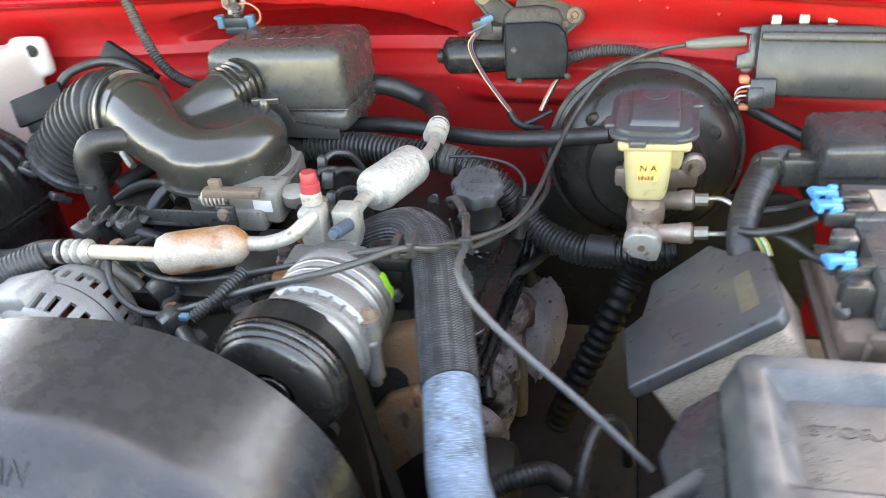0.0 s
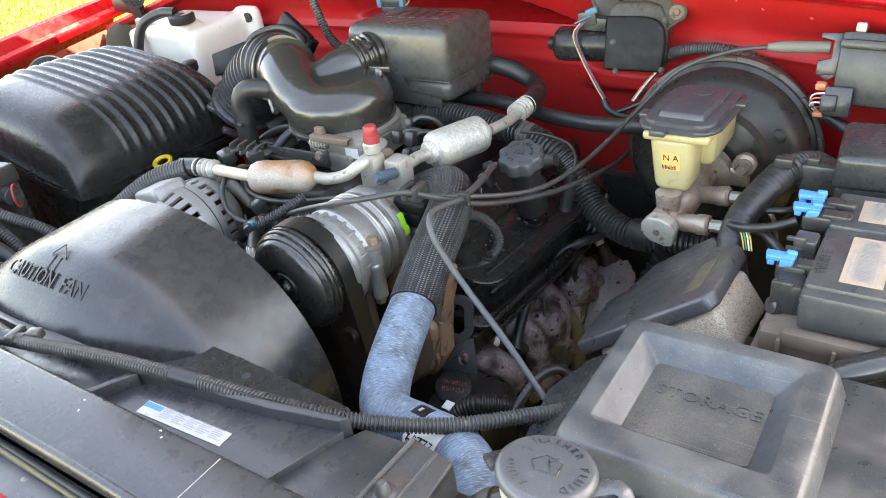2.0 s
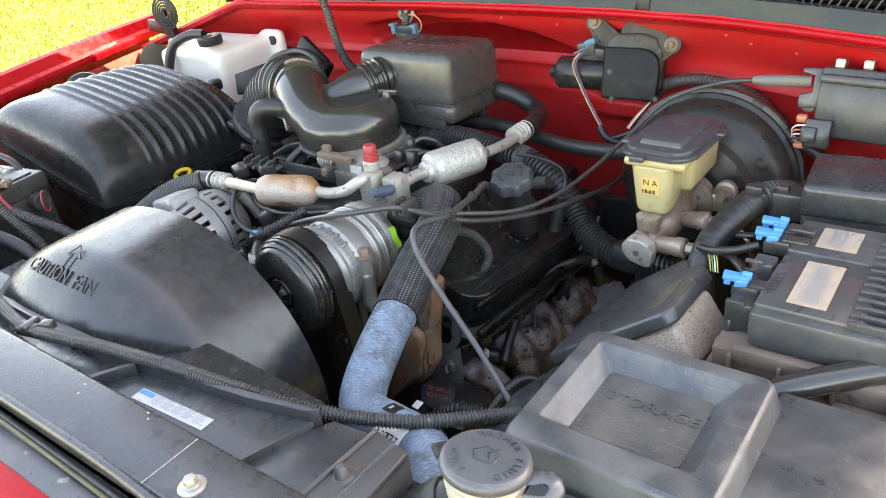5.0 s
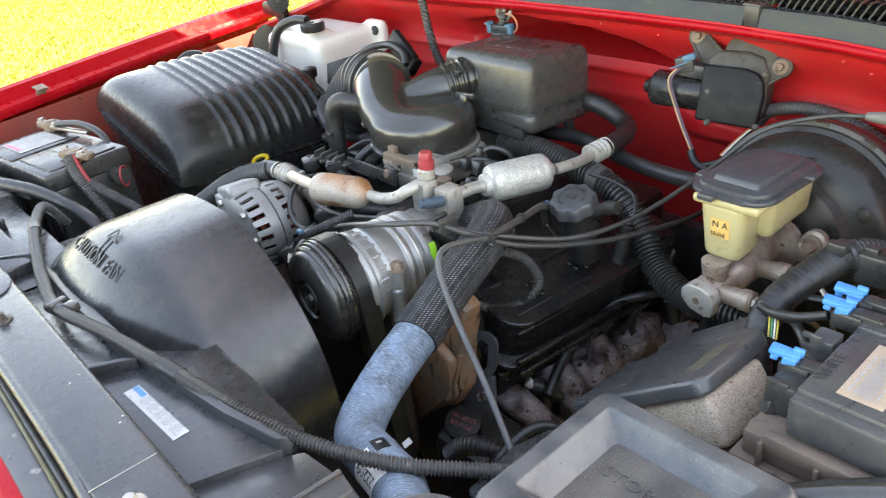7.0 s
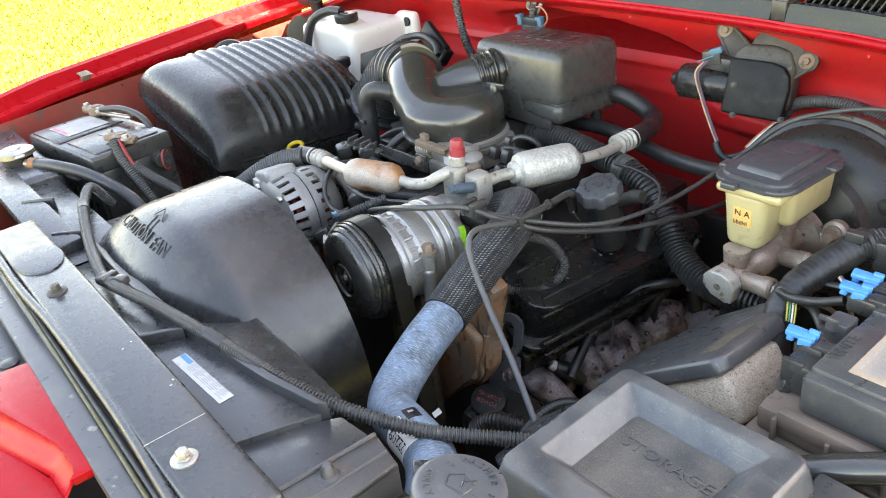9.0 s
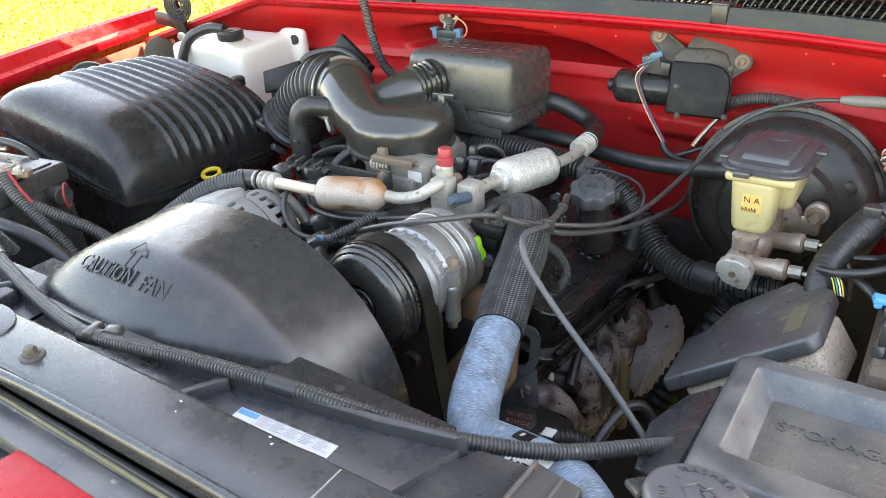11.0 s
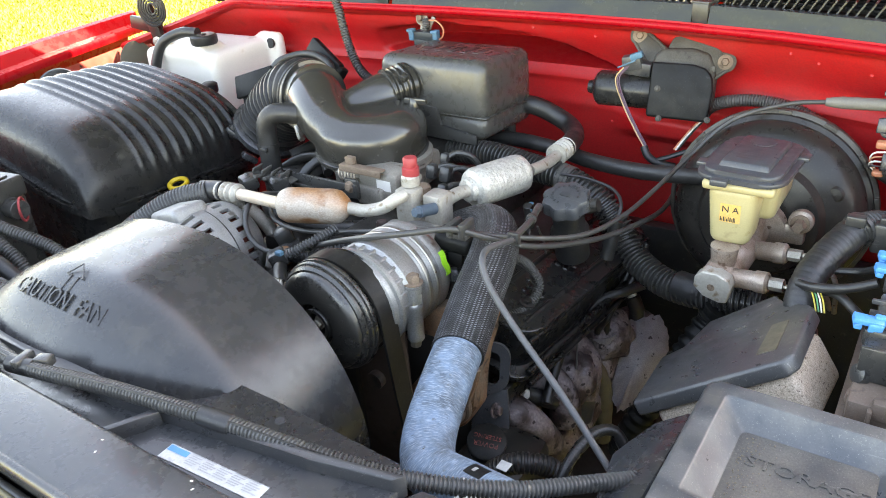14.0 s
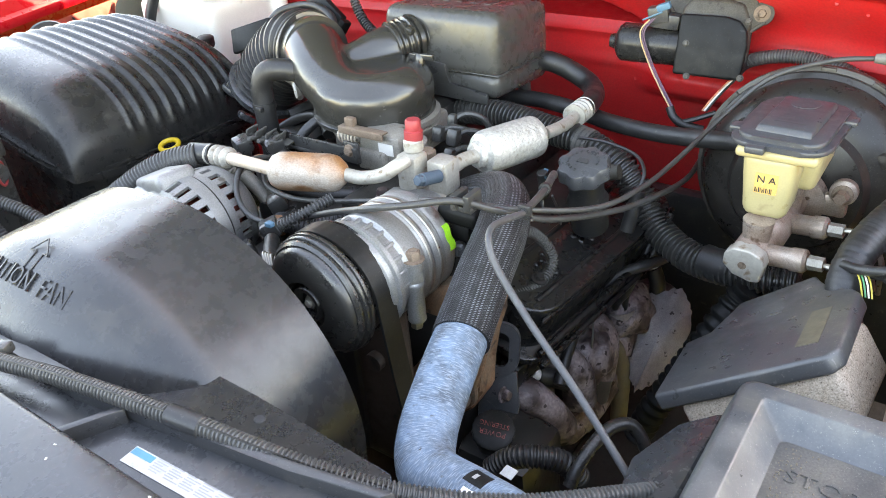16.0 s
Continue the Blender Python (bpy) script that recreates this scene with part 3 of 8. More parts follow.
def blades(count, x0, x1, y0, y1, tall):
    rng = random.Random(4)
    vs, fs = [], []
    for _ in range(count):
        x, y = rng.uniform(x0, x1), rng.uniform(y0, y1)
        a, h, w = rng.uniform(0, 6.28), tall * rng.uniform(0.5, 1.3), rng.uniform(0.004, 0.009)
        lean = rng.uniform(0.2, 0.8) * h
        dx, dy = math.cos(a), math.sin(a)
        k = len(vs)
        vs += [(x - dy * w, y + dx * w, 0), (x + dy * w, y - dx * w, 0), (x + dx * lean * 0.4 + dy * w * 0.8, y + dy * lean * 0.4 - dx * w * 0.8, h * 0.6),
               (x + dx * lean * 0.4 - dy * w * 0.8, y + dy * lean * 0.4 + dx * w * 0.8, h * 0.6), (x + dx * lean, y + dy * lean, h)]
        fs += [[k, k + 1, k + 2, k + 3], [k + 3, k + 2, k + 4]]
    return vs, fs


single("grass", [blades(90000, -16, -4.5, 0.2, 9.5, 0.034)], GRASS, "uneven sunlit yellow-green grass blades", "grass", kind="stuff")

# ---- truck body round the engine bay ----
LIP = [(-1.75, 1.07), (-1.1, 1.142), (-0.84, 1.153), (-0.58, 1.167), (-0.35, 1.163), (-0.158, 1.150), (0.012, 1.124), (0.137, 1.088), (0.3, 1.03), (0.75, 0.86)]


ROWSZ = 150


def firewall_at(u, v):
    x = -1.50 + 2.18 * u
    drop = 0.30 * max(0.0, -1.12 - x)
    z = [1.160, 1.162, 1.1585, 1.152][int(round(v * ROWSZ))] - drop if v * ROWSZ < 3.5 else 1.152 - drop - (v * ROWSZ - 3) / (ROWSZ - 3) * (0.62 - drop)
    y = lerp_table(LIP, x)
    dy = [0.008, 0.0, -0.003, 0.002][int(round(v * ROWSZ))] if v * ROWSZ < 3.5 else 0.002 + 0.038 * sstep(1.152, 1.136, z) + 0.047 * sstep(1.14, 1.06, z) + 0.05 * sstep(1.0, 0.7, z)
    cut = lerp_table([(-0.80, 1.10), (-0.64, 1.126), (-0.46, 1.118), (-0.37, 1.098), (-0.275, 1.058), (0.7, 1.0)], x)
    if -0.80 < x < -0.27 and z < 1.15:
        dy += 0.14 * sstep(cut + 0.004, cut - 0.008, z) * sstep(1.050, 1.062, z) * sstep(-0.80, -0.70, x)
    dy -= 0.006 * math.exp(-((z - 1.035) / 0.007) ** 2) + 0.004 * math.exp(-((z - 0.985) / 0.01) ** 2)
    dy += 0.004 * noise.noise(Vector((x * 5, z * 7, 0.5))) * sstep(1.145, 1.12, z)
    if -0.3 < x < 0.1:
        dy -= 0.03 * sstep(1.0, 0.975, z) * sstep(0.93, 0.96, z) * sstep(-0.3, -0.2, x) * sstep(0.1, 0.0, x)
    return (x, y + dy, z)


wall = single("wall_firewall", sheet(firewall_at, 280, ROWSZ, 0.003), RED_DIRTY, "dusty red painted sheet-metal firewall with pressed beads", "firewall", kind="structure")
for i, (x, z) in enumerate(((0.02, 1.125), (0.06, 1.115), (0.13, 1.108), (-0.30, 1.12), (-0.42, 1.128), (-0.18, 0.985), (-0.28, 0.96))):
    y = firewall_at((x + 1.50) / 2.18, (3 + (1.150 - z) / 0.62 * (ROWSZ - 3)) / ROWSZ)[1]
    part("screw", bolt((x, y - 0.001, z), (0, -1, 0.3), 0.003, 0.003), RED_DIRTY, wall)

part("lip_bead", tube([(x, lerp_table(LIP, x) - 0.001, 1.157 - 0.30 * max(0.0, -1.12 - x)) for x in [-1.2 + 0.09 * i for i in range(21)]], 0.0065, 10, 0.03), RED, wall, "glossy red rolled lip")
cowl = thing("cowl_grille", (-0.2, 1.3, 1.17), "black plastic cowl panels with upright louvre fins below the windscreen", "cowl", kind="structure")


def cowl_strip(x0, x1, y0, y1, z0, z1):
    def f(u, v):
        x = x0 + (x1 - x0) * u
        return (x, lerp_table(LIP, x) + y0 + (y1 - y0) * v, z0 + (z1 - z0) * v)
    return sheet(f, max(2, int((x1 - x0) / 0.05)), 3, 0.006)


for x0, x1 in ((-1.1, -0.715), (-0.705, -0.125), (-0.098, 0.28), (0.29, 0.7)):
    part("panel", cowl_strip(x0, x1, 0.010, 0.020, 1.157, 1.187), TRIM, cowl)
    part("panel_top", cowl_strip(x0, x1, 0.021, 0.032, 1.1875, 1.1885), GREY_PL, cowl)
    part("louvre_tray", cowl_strip(x0, x1, 0.033, 0.3, 1.178, 1.19), MATTE, cowl)
part("joint_clip", [box((-0.112, 1.160, 1.176), (0.026, 0.016, 0.032), 0.002, rot=(0, 0, -10)), box((-0.112, 1.168, 1.192), (0.030, 0.03, 0.006), 0.002, rot=(0, 0, -10))], BLACK, cowl)
FIN = None
for i in range(150):
    x = -1.08 + i * 0.0122
    y = lerp_table(LIP, x) + 0.092
    if FIN is None:
        FIN = part("fin", box((0, 0, 0), (0.0024, 0.115, 0.020), 0.0, rot=(0, 30, 0)), GREY_PL, cowl)
        fin = FIN
    else:
        fin = new("fin", FIN.data)
        fin.parent = cowl
    fin.location = Vector((x, y, 1.1965))
FIN.data.transform(Matrix.Translation(BASE[cowl.name]))
for o in cowl.children:
    if o.name.startswith("fin"):
        o.location = o.location - BASE[cowl.name]
for i, dy in enumerate((0.05, 0.075, 0.10, 0.125, 0.15)):
    part("cross_bar", cowl_strip(-1.08, 0.7, dy, dy + 0.003, 1.192, 1.194), GREY_PL, cowl)

FIN_O = [(-0.3, -1.195), (0.2, -1.290), (0.6, -1.415), (1.0, -1.532), (1.35, -1.618), (2.6, -1.75)]
FIN_I = [(-0.3, -1.137), (0.2, -1.252), (0.65, -1.385), (1.15, -1.532), (1.35, -1.587), (2.6, -1.64)]


def fender_at(u, v):
    y = -0.3 + 1.50 * u
    a, b = lerp_table(FIN_O, y), lerp_table(FIN_I, y)
    zf = 1.078 + 0.012 * sstep(0.2, 1.0, y) - 0.22 * max(0.0, 0.42 - y) ** 1.5
    pts = [(a - 0.13, 0.5), (a - 0.12, 0.8), (a - 0.075, 0.98), (a - 0.022, zf + 0.002), (a, zf + 0.016), (a + 0.012, zf + 0.012), (b - 0.02, zf - 0.012), (b, zf - 0.016), (b + 0.003, zf - 0.022), (b + 0.002, zf - 0.034)]
    i = min(8, int(v * 9))
    t = v * 9 - i
    return (pts[i][0] + (pts[i + 1][0] - pts[i][0]) * t, y, pts[i][1] + (pts[i + 1][1] - pts[i][1]) * t)


fender = thing("front_fender", (-1.45, 0.6, 0.5), "glossy red painted steel front fender with a folded inner flange", "fender")
part("outer_panel", sheet(fender_at, 40, 18, 0.002), RED, fender)


def apron_at(u, v):
    y = -0.1 + 1.5 * u
    b = lerp_table(FIN_I, y)
    z = 1.04 - 0.6 * v
    return (b + 0.004 + 0.06 * v + 0.012 * math.sin(v * 9), y, z)


part("inner_apron", sheet(apron_at, 30, 20, 0.002), RED_BROWN, fender, "mud-stained dull red inner apron")
part("retainer_clip", [box((-1.325, 0.478, 1.0815), (0.026, 0.024, 0.003), 0.001, rot=(0, 16, 15)), box((-1.312, 0.474, 1.0765), (0.004, 0.022, 0.012), 0.001, rot=(0, 16, 15))], RUSTPLATE, fender)
part("oval_cover", lathe([(0.045, 0), (0.045, 0.003), (0.038, 0.004)], (-1.445, 1.09, 1.0), (1, -0.25, 0.12), 32, flat=1.35), OLIVE, fender, "dull olive oval cover plate")
part("grommet", lathe([(0.05, 0), (0.048, 0.006), (0.036, 0.008), (0.03, -0.004)], (-1.345, 0.825, 1.02), (1, -0.2, 0.1), 28), RUBBER, fender)
for y, z in ((0.40, 1.02), (0.55, 1.03), (0.66, 1.035), (0.95, 1.03)):
    part("plug", lathe([(0.006, 0), (0.006, 0.002), (0.003, 0.003)], (lerp_table(FIN_I, y) + 0.004 + 0.06 * (1.04 - z) / 0.6, y, z), (1, -0.2, 0), 12), IRON, fender)

# far side (unseen, red to bounce light) and floor of the bay, so that it is closed round
single("wall_driver_apron", box((0.52, 0.55, 0.75), (0.02, 1.5, 0.5), 0.004), RED_BROWN, "unseen dull red apron closing the driver side, coloured to bounce light", "apron", kind="structure")
# Closed floor added under the engine to stop light bounced up from the grass.
single("engine_bay_floor", [box((-0.835, 0.72, 0.45), (1.27, 1.3, 0.02), 0.004), box((-0.075, 0.72, 0.45), (0.25, 1.3, 0.02), 0.004), box((0.285, 0.72, 0.45), (0.47, 1.3, 0.02), 0.004)], FLOOR, "grimy dark floor added below the engine to shut out grass light", "undertray", kind="structure")

# Two added panels close the front so that grass light stays out.
single("wall_front_fascia", box((-0.44, -0.15, 0.69), (1.92, 0.02, 0.48), 0.004), RED, "plain red panel added below the nose, closing the bay against outside light", "front panel", kind="structure")
single("wall_front_corner", box((0.375, 0.21, 0.70), (0.27, 0.02, 0.44), 0.004), IRON, "dark panel added beside the radiator to block light from the grass", "inner panel", kind="structure")
single("firewall_pad", box((0.1, 1.17, 0.66), (0.9, 0.03, 0.30), 0.01), RUBBER, "black insulation pad low on the firewall", "insulation", kind="structure")
# Hood out of view: its tilt and width are set to shade the bay.
hood = thing("open_hood", (-0.46, 1.25, 1.2), "unseen red engine hood propped open, sized to shade the bay, with a grey liner", "hood")
HD = pose(-0.46, 1.255, 1.215, 24, 0, 0)


def on_hood(g):
    return ([HD @ Vector(v) for v in g[0]], *g[1:])


part("outer_skin", on_hood(box((0, 0.012, 0.56), (1.93, 0.012, 1.12), 0.005)), RED, hood)
for x in (-0.93, 0.93):
    part("frame_rail", on_hood(box((x, -0.005, 0.56), (0.06, 0.03, 1.10), 0.008)), RED_DIRTY, hood)
for z in (0.05, 1.08):
    part("frame_rail", on_hood(box((0, -0.005, z), (1.79, 0.03, 0.06), 0.008)), RED_DIRTY, hood)
# Pale grey liner covers the red frame to keep its tint out of reflections.
part("liner", on_hood(box((0, -0.022, 0.565), (1.80, 0.016, 0.98), 0.006)), LINER, hood, "grey hood liner, lightened to soften reflections in the bay")
for x in (-0.88, 0.88):
    part("hinge_arm", on_hood(box((x, 0.01, 0.0), (0.03, 0.04, 0.20), 0.004)), IRON, hood)

# Cab out of view, added behind the cowl to keep sun off the bay.
cab = thing("truck_cab", (-0.45, 1.9, 0.5), "unseen red truck cab with a dark sloping windscreen, added to block the sun", "truck cab")
part("roof", box((-0.46, 2.75, 1.84), (1.92, 1.5, 0.05), 0.02, 3), RED, cab)
part("windscreen", box((-0.46, 1.71, 1.52), (1.90, 0.012, 0.84), 0.004, rot=(-47, 0, 0)), TRIM, cab, "dark tinted windscreen")
part("side", box((-1.43, 2.7, 1.0), (0.05, 1.9, 1.6), 0.02, 2), RED, cab)
part("side", box((0.51, 2.7, 1.0), (0.05, 1.9, 1.6), 0.02, 2), RED, cab)
part("rear_wall", box((-0.46, 3.5, 1.1), (1.9, 0.05, 1.45), 0.02, 2), RED, cab)

hinge = thing("hood_hinge", (-1.42, 1.08, 1.04), "black steel hood hinge with a coiled spring", "hinge")
for k in range(5):
    r = 0.012 + k * 0.0065
    part("spring_coil", tube([(-1.315 + r * math.cos(a) * 0.92 - 0.25 * r * math.cos(a), 1.07 + 0.4 * r * math.cos(a), 1.146 + r * math.sin(a)) for a in [i * math.pi / 8 for i in range(17)]], 0.0028, 6, 0.006), RUBBER, hinge)
part("arm", [box((-1.34, 1.085, 1.10), (0.03, 0.012, 0.10), 0.003, rot=(0, -12, 10)), box((-1.39, 1.10, 1.10), (0.09, 0.012, 0.03), 0.003, rot=(0, 10, 10))], IRON, hinge)
part("pivot", bolt((-1.33, 1.075, 1.07), (0.3, -1, 0), 0.008, 0.006, 0.012), STEEL, hinge)

# ---- front panel, radiator top ----
nose = thing("grille_header", (-0.25, 0.0, 0.8), "glossy red painted nose panel with a stepped edge", "nose panel")
FOLD = [(-0.385, 0.046), (-0.372, 0.050), (-0.311, 0.052), (-0.207, 0.088), (-0.165, 0.090), (-0.150, 0.080)]


def slope_at(u, v):
    x = FOLD[0][0] + (FOLD[-1][0] - FOLD[0][0]) * u
    y = lerp_table(FOLD, x)
    return (x, y - 0.018 * sstep(0, 1, v) - 0.001 * v, 1.0035 - 0.029 * v)


part("raised_lip", prism([(-0.150, 0.080), (-0.149, 0.104), (-0.155, 0.108), (-0.367, 0.109), (-0.375, 0.104), *FOLD[:-1]], (0, 0, 0.994), (1, 0, 0), (0, 1, 0), 0.0115, 0.0025, 3), RED, nose)
part("step_face", sheet(slope_at, 40, 8, 0.002), RED, nose)
part("header_top", prism([(-0.40, -0.16), (-0.14, -0.16), (-0.148, 0.064), (-0.165, 0.072), (-0.207, 0.070), (-0.311, 0.034), (-0.385, 0.028)], (0, 0, 0.945), (1, 0, 0), (0, 1, 0), 0.0305, 0.003), RED, nose)
part("front_face", box((-0.27, -0.17, 0.86), (0.26, 0.02, 0.24), 0.006), RED, nose)

bar = thing("radiator_support", (-0.4, 0.11, 0.6), "spotted dark sheet-metal radiator support bar", "support bar")
part("channel", [box((-0.45, 0.112, 0.998), (1.3, 0.026, 0.02), 0.003), box((-0.45, 0.13, 0.86), (1.3, 0.012, 0.3), 0.002)], SHEET, bar)
part("lower_step", box((-0.62, 0.065, 0.975), (0.46, 0.08, 0.012), 0.002), SHEET, bar)
part("seal_strip", tube([(-0.75, 0.126, 1.012), (-0.54, 0.1285, 1.012), (-0.26, 0.1255, 1.012), (0.06, 0.120, 1.011)], 0.0024, 10), SEAL, bar, "yellowish weatherstrip")
part("bulb_seal", tube([(-0.8, 0.131, 1.008), (-0.4, 0.131, 1.010), (0.0, 0.128, 1.010), (0.08, 0.127, 1.008)], 0.004, 10), RUBBER, bar)
for x, y in ((-0.43, 0.085), (-0.46, 0.065)):
    part("push_pin", lathe([(0.011, 0), (0.011, 0.003), (0.006, 0.005)], (x, y, 0.9815), (0, 0, 1), 16), BLACK, bar)

part("black_bolt", bolt((-0.475, 0.062, 0.981), (0, 0, 1), 0.008, 0.008, 0.013), IRON, bar)

cover = thing("radiator_cover", (-0.35, 0.17, 0.95), "grey-black weathered plastic radiator cover with a recessed panel", "radiator cover")
part("slab", box((-0.33, 0.168, 1.024), (0.74, 0.062, 0.032), 0.006, 3), GREY_PL, cover)
part("front_rail", tube([(-0.70, 0.133, 1.033), (-0.51, 0.1315, 1.034), (-0.386, 0.1365, 1.034), (-0.238, 0.1375, 1.034), (-0.136, 0.1365, 1.034), (-0.037, 0.1325, 1.033), (0.03, 0.130, 1.032)], 0.0052, 12), GREY_PL, cover)
part("pad_disc", lathe([(0.048, 0), (0.047, 0.0015), (0.042, 0.0022)], (-0.548, 0.168, 1.0402), (0, 0, 1), 36, flat=0.62), GREY_PL, cover)
part("moulding_line", box((-0.0945, 0.166, 1.0402), (0.0006, 0.056, 0.0008), 0), LABELGREY, cover)
part("recess_floor", [prism([(-0.56, 0.196), (-0.078, 0.196), (-0.050, 0.281), (-0.123, 0.268), (-0.283, 0.247), (-0.56, 0.240)], (0, 0, 0.978), (1, 0, 0), (0, 1, 0), 0.032, 0.002), box((-0.75, 0.24, 1.004), (0.40, 0.09, 0.012), 0.002)], GREY_PL, cover)
part("rear_ledge", [prism([(-0.60, 0.236), (-0.33, 0.236), (-0.283, 0.243), (-0.123, 0.264), (-0.052, 0.279), (-0.046, 0.288), (-0.123, 0.272), (-0.283, 0.251), (-0.60, 0.246)], (0, 0, 1.0), (1, 0, 0), (0, 1, 0), 0.022, 0.002)], DUSTY, cover)
part("recess_wall", prism([(-0.302, 0.197), (-0.294, 0.197), (-0.270, 0.243), (-0.278, 0.244)], (0, 0, 1.008), (1, 0, 0), (0, 1, 0), 0.016, 0.002), DUSTY, cover)
for x in (-0.63, -0.80):
    part("rib", box((x, 0.226, 1.019), (0.006, 0.052, 0.022), 0.002, rot=(0, 0, -40)), DUSTY, cover)
part("end_deck", prism([(-0.085, 0.19), (0.004, 0.19), (0.012, 0.300), (-0.04, 0.296), (-0.056, 0.270)], (0, 0, 0.991), (1, 0, 0), (0, 1, 0), 0.012, 0.002), DUSTY, cover)
for x, y, a in ((-0.262, 0.187, 20), (-0.255, 0.176, -60), (-0.165, 0.193, 10), (-0.158, 0.188, 70)):
    part("paint_chip", box((x, y, 1.0402), (0.0020, 0.0009, 0.0004), 0, rot=(0, 0, a)), PAPER, cover)
part("underside", box((-0.3, 0.20, 0.95), (0.66, 0.10, 0.10), 0.004), IRON, cover)
sticker = part("sticker", prism([(0, -0.0082), (0.106, -0.0082), (0.106, 0.0075), (0, 0.0075)], (-0.242, 0.2225, 1.0104), (0.998, 0.045, 0), (-0.045, 0.998, 0), 0.0006), STICKER, cover, "white service sticker with a blue corner and small print")
E1, E2 = Vector((0.998, 0.045, 0)).normalized(), Vector((-0.045, 0.998, 0)).normalized()
part("print", bars([(0.002 + 0.0155 * k + 0.001 * (i % 2), 0.0062 - i * 0.0021, 0.0140 - 0.0025 * ((i + k) % 3), 0.0011) for i in range(0, 6) for k in range(5)], Vector((-0.219, 0.2235, 1.0104)), E1, E2, 0.0010), GREYINK, sticker)
part("blue_corner", bars([(0.001, 0.0005, 0.022, 0.0058)], Vector((-0.242, 0.2225, 1.0104)), E1, E2, 0.0010), BLUEINK, sticker)
for x, y, z in ((-0.053, 0.157, 1.0405), (-0.439, 0.161, 1.0405)):
    part("mount_bolt", [lathe([(0.0118, -0.001), (0.0116, 0.001), (0.009, 0.0018)], (x, y, z), (0, 0, 1), 28), lathe([(0.0078, 0.001), (0.0078, 0.0028), (0.0060, 0.0036), (0.0060, 0.0085), (0.0048, 0.0098)], (x, y, z), (0, 0, 1), 6)], DARKCAST if x < -0.1 else STEEL, cover)
rust = thing("end_bracket", (0.03, 0.23, 0.9), "rust-freckled steel bracket at the end of the radiator cover", "bracket")
part("plate", prism([(0.004, 0.165), (0.002, 0.215), (0.008, 0.302), (0.050, 0.294), (0.052, 0.24), (0.046, 0.165)], (0, 0, 1.000), (1, 0, 0), (0, 1, 0), 0.008, 0.002), RUSTBAR, rust)
part("flange", [prism([(0.046, 0.165), (0.052, 0.24), (0.050, 0.294), (0.046, 0.296), (0.047, 0.24), (0.042, 0.167)], (0, 0, 0.972), (1, 0, 0), (0, 1, 0), 0.033, 0.001), rod((0.0035, 0.200, 1.009), (0.0085, 0.301, 1.009), 0.0022, 8), rod((0.030, 0.172, 1.008), (0.033, 0.296, 1.008), 0.0018, 8), box((0.022, 0.175, 1.012), (0.05, 0.03, 0.010), 0.003, rot=(0, 4, 8))], RUSTBAR, rust)
part("stud", lathe([(0.010, 0), (0.007, 0.002), (0.005, 0.010), (0.003, 0.012)], (0.019, 0.245, 1.008), (0, 0, 1), 18), RUSTBAR, rust)

# ---- fan shroud ----
shroud = thing("fan_shroud", (-0.41, 0.35, 0.85), "scuffed black plastic fan shroud with a raised fan warning", "fan shroud")
SOFT = 0.015
CX, CZ, CR = -0.430, 0.862, 0.213


def arch(deg):
    """The dome's outline: round on one side, squarer and wider on the other."""
    c, s = math.cos(radians(deg)), math.sin(radians(deg))
    if c > 0 and s > 0:
        return Vector((CX - 0.232 * c ** 0.74, 0, CZ + CR * s ** 0.74))
    return Vector((CX - (0.232 if c > 0 else CR) * c, 0, CZ + CR * s))


def face_at(u, v):
    """The sloping front, from the dome's edge down to a bowed foot on the deck."""
    a = 24 + 117 * u
    s = math.sin(math.pi * u) ** 0.8
    top = arch(a) + Vector((0, 0.314, 0))
    foot = Vector((CX + (top.x - CX) * (0.99 + 0.10 * s) - 0.02 * s, 0.314 - 0.09 * s, 0.996))
    p = top.lerp(foot, v)
    k = math.sin(math.pi * v) * 0.008 * s
    return (p.x, p.y - k * 0.6, p.z + k)


def shroud_at(u, v):
    """Dome and front in one skin: u runs from the rear edge over the rounded brow to the foot."""
    a = -12 + 204 * v
    rear = arch(a) + Vector((0, 0.43, 0))
    brow = Vector((rear.x, 0.314, rear.z))
    w = (a - 24) / 117
    if u < 0.4:
        return rear.lerp(brow + Vector((0, SOFT, 0)), u / 0.4)
    if not 0 < w < 1:
        return brow + Vector((0, SOFT - (SOFT + 0.006) * (u - 0.4) / 0.6, 0))
    foot = Vector(face_at(w, 1))
    p = min(0.5, SOFT / max(0.02, (foot - brow).length))
    if u < 0.65:
        t = (u - 0.4) / 0.25
        return (brow + Vector((0, SOFT, 0))) * (1 - t) ** 2 + brow * (2 * t * (1 - t)) + Vector(face_at(w, p)) * t * t
    return Vector(face_at(w, p + (1 - p) * (u - 0.65) / 0.35))


part("dome", sheet(shroud_at, 40, 140, 0.003), SHROUD, shroud)
part("lower_deck", prism([(-0.70, 0.235), (-0.30, 0.235), (-0.05, 0.278), (-0.075, 0.316), (-0.22, 0.323), (-0.62, 0.33), (-0.70, 0.33)], (0, 0, 0.985), (1, 0, 0), (0, 1, 0), 0.012, 0.003), SHROUD, shroud)
NF = Vector((0, -0.62, 0.78)).normalized()
TX, TY = Vector((1, 0, 0)), Vector((0, 0.78, 0.62)).normalized()
FACE = [Vector(face_at(i / 120, j / 60)) for i in range(121) for j in range(61)]


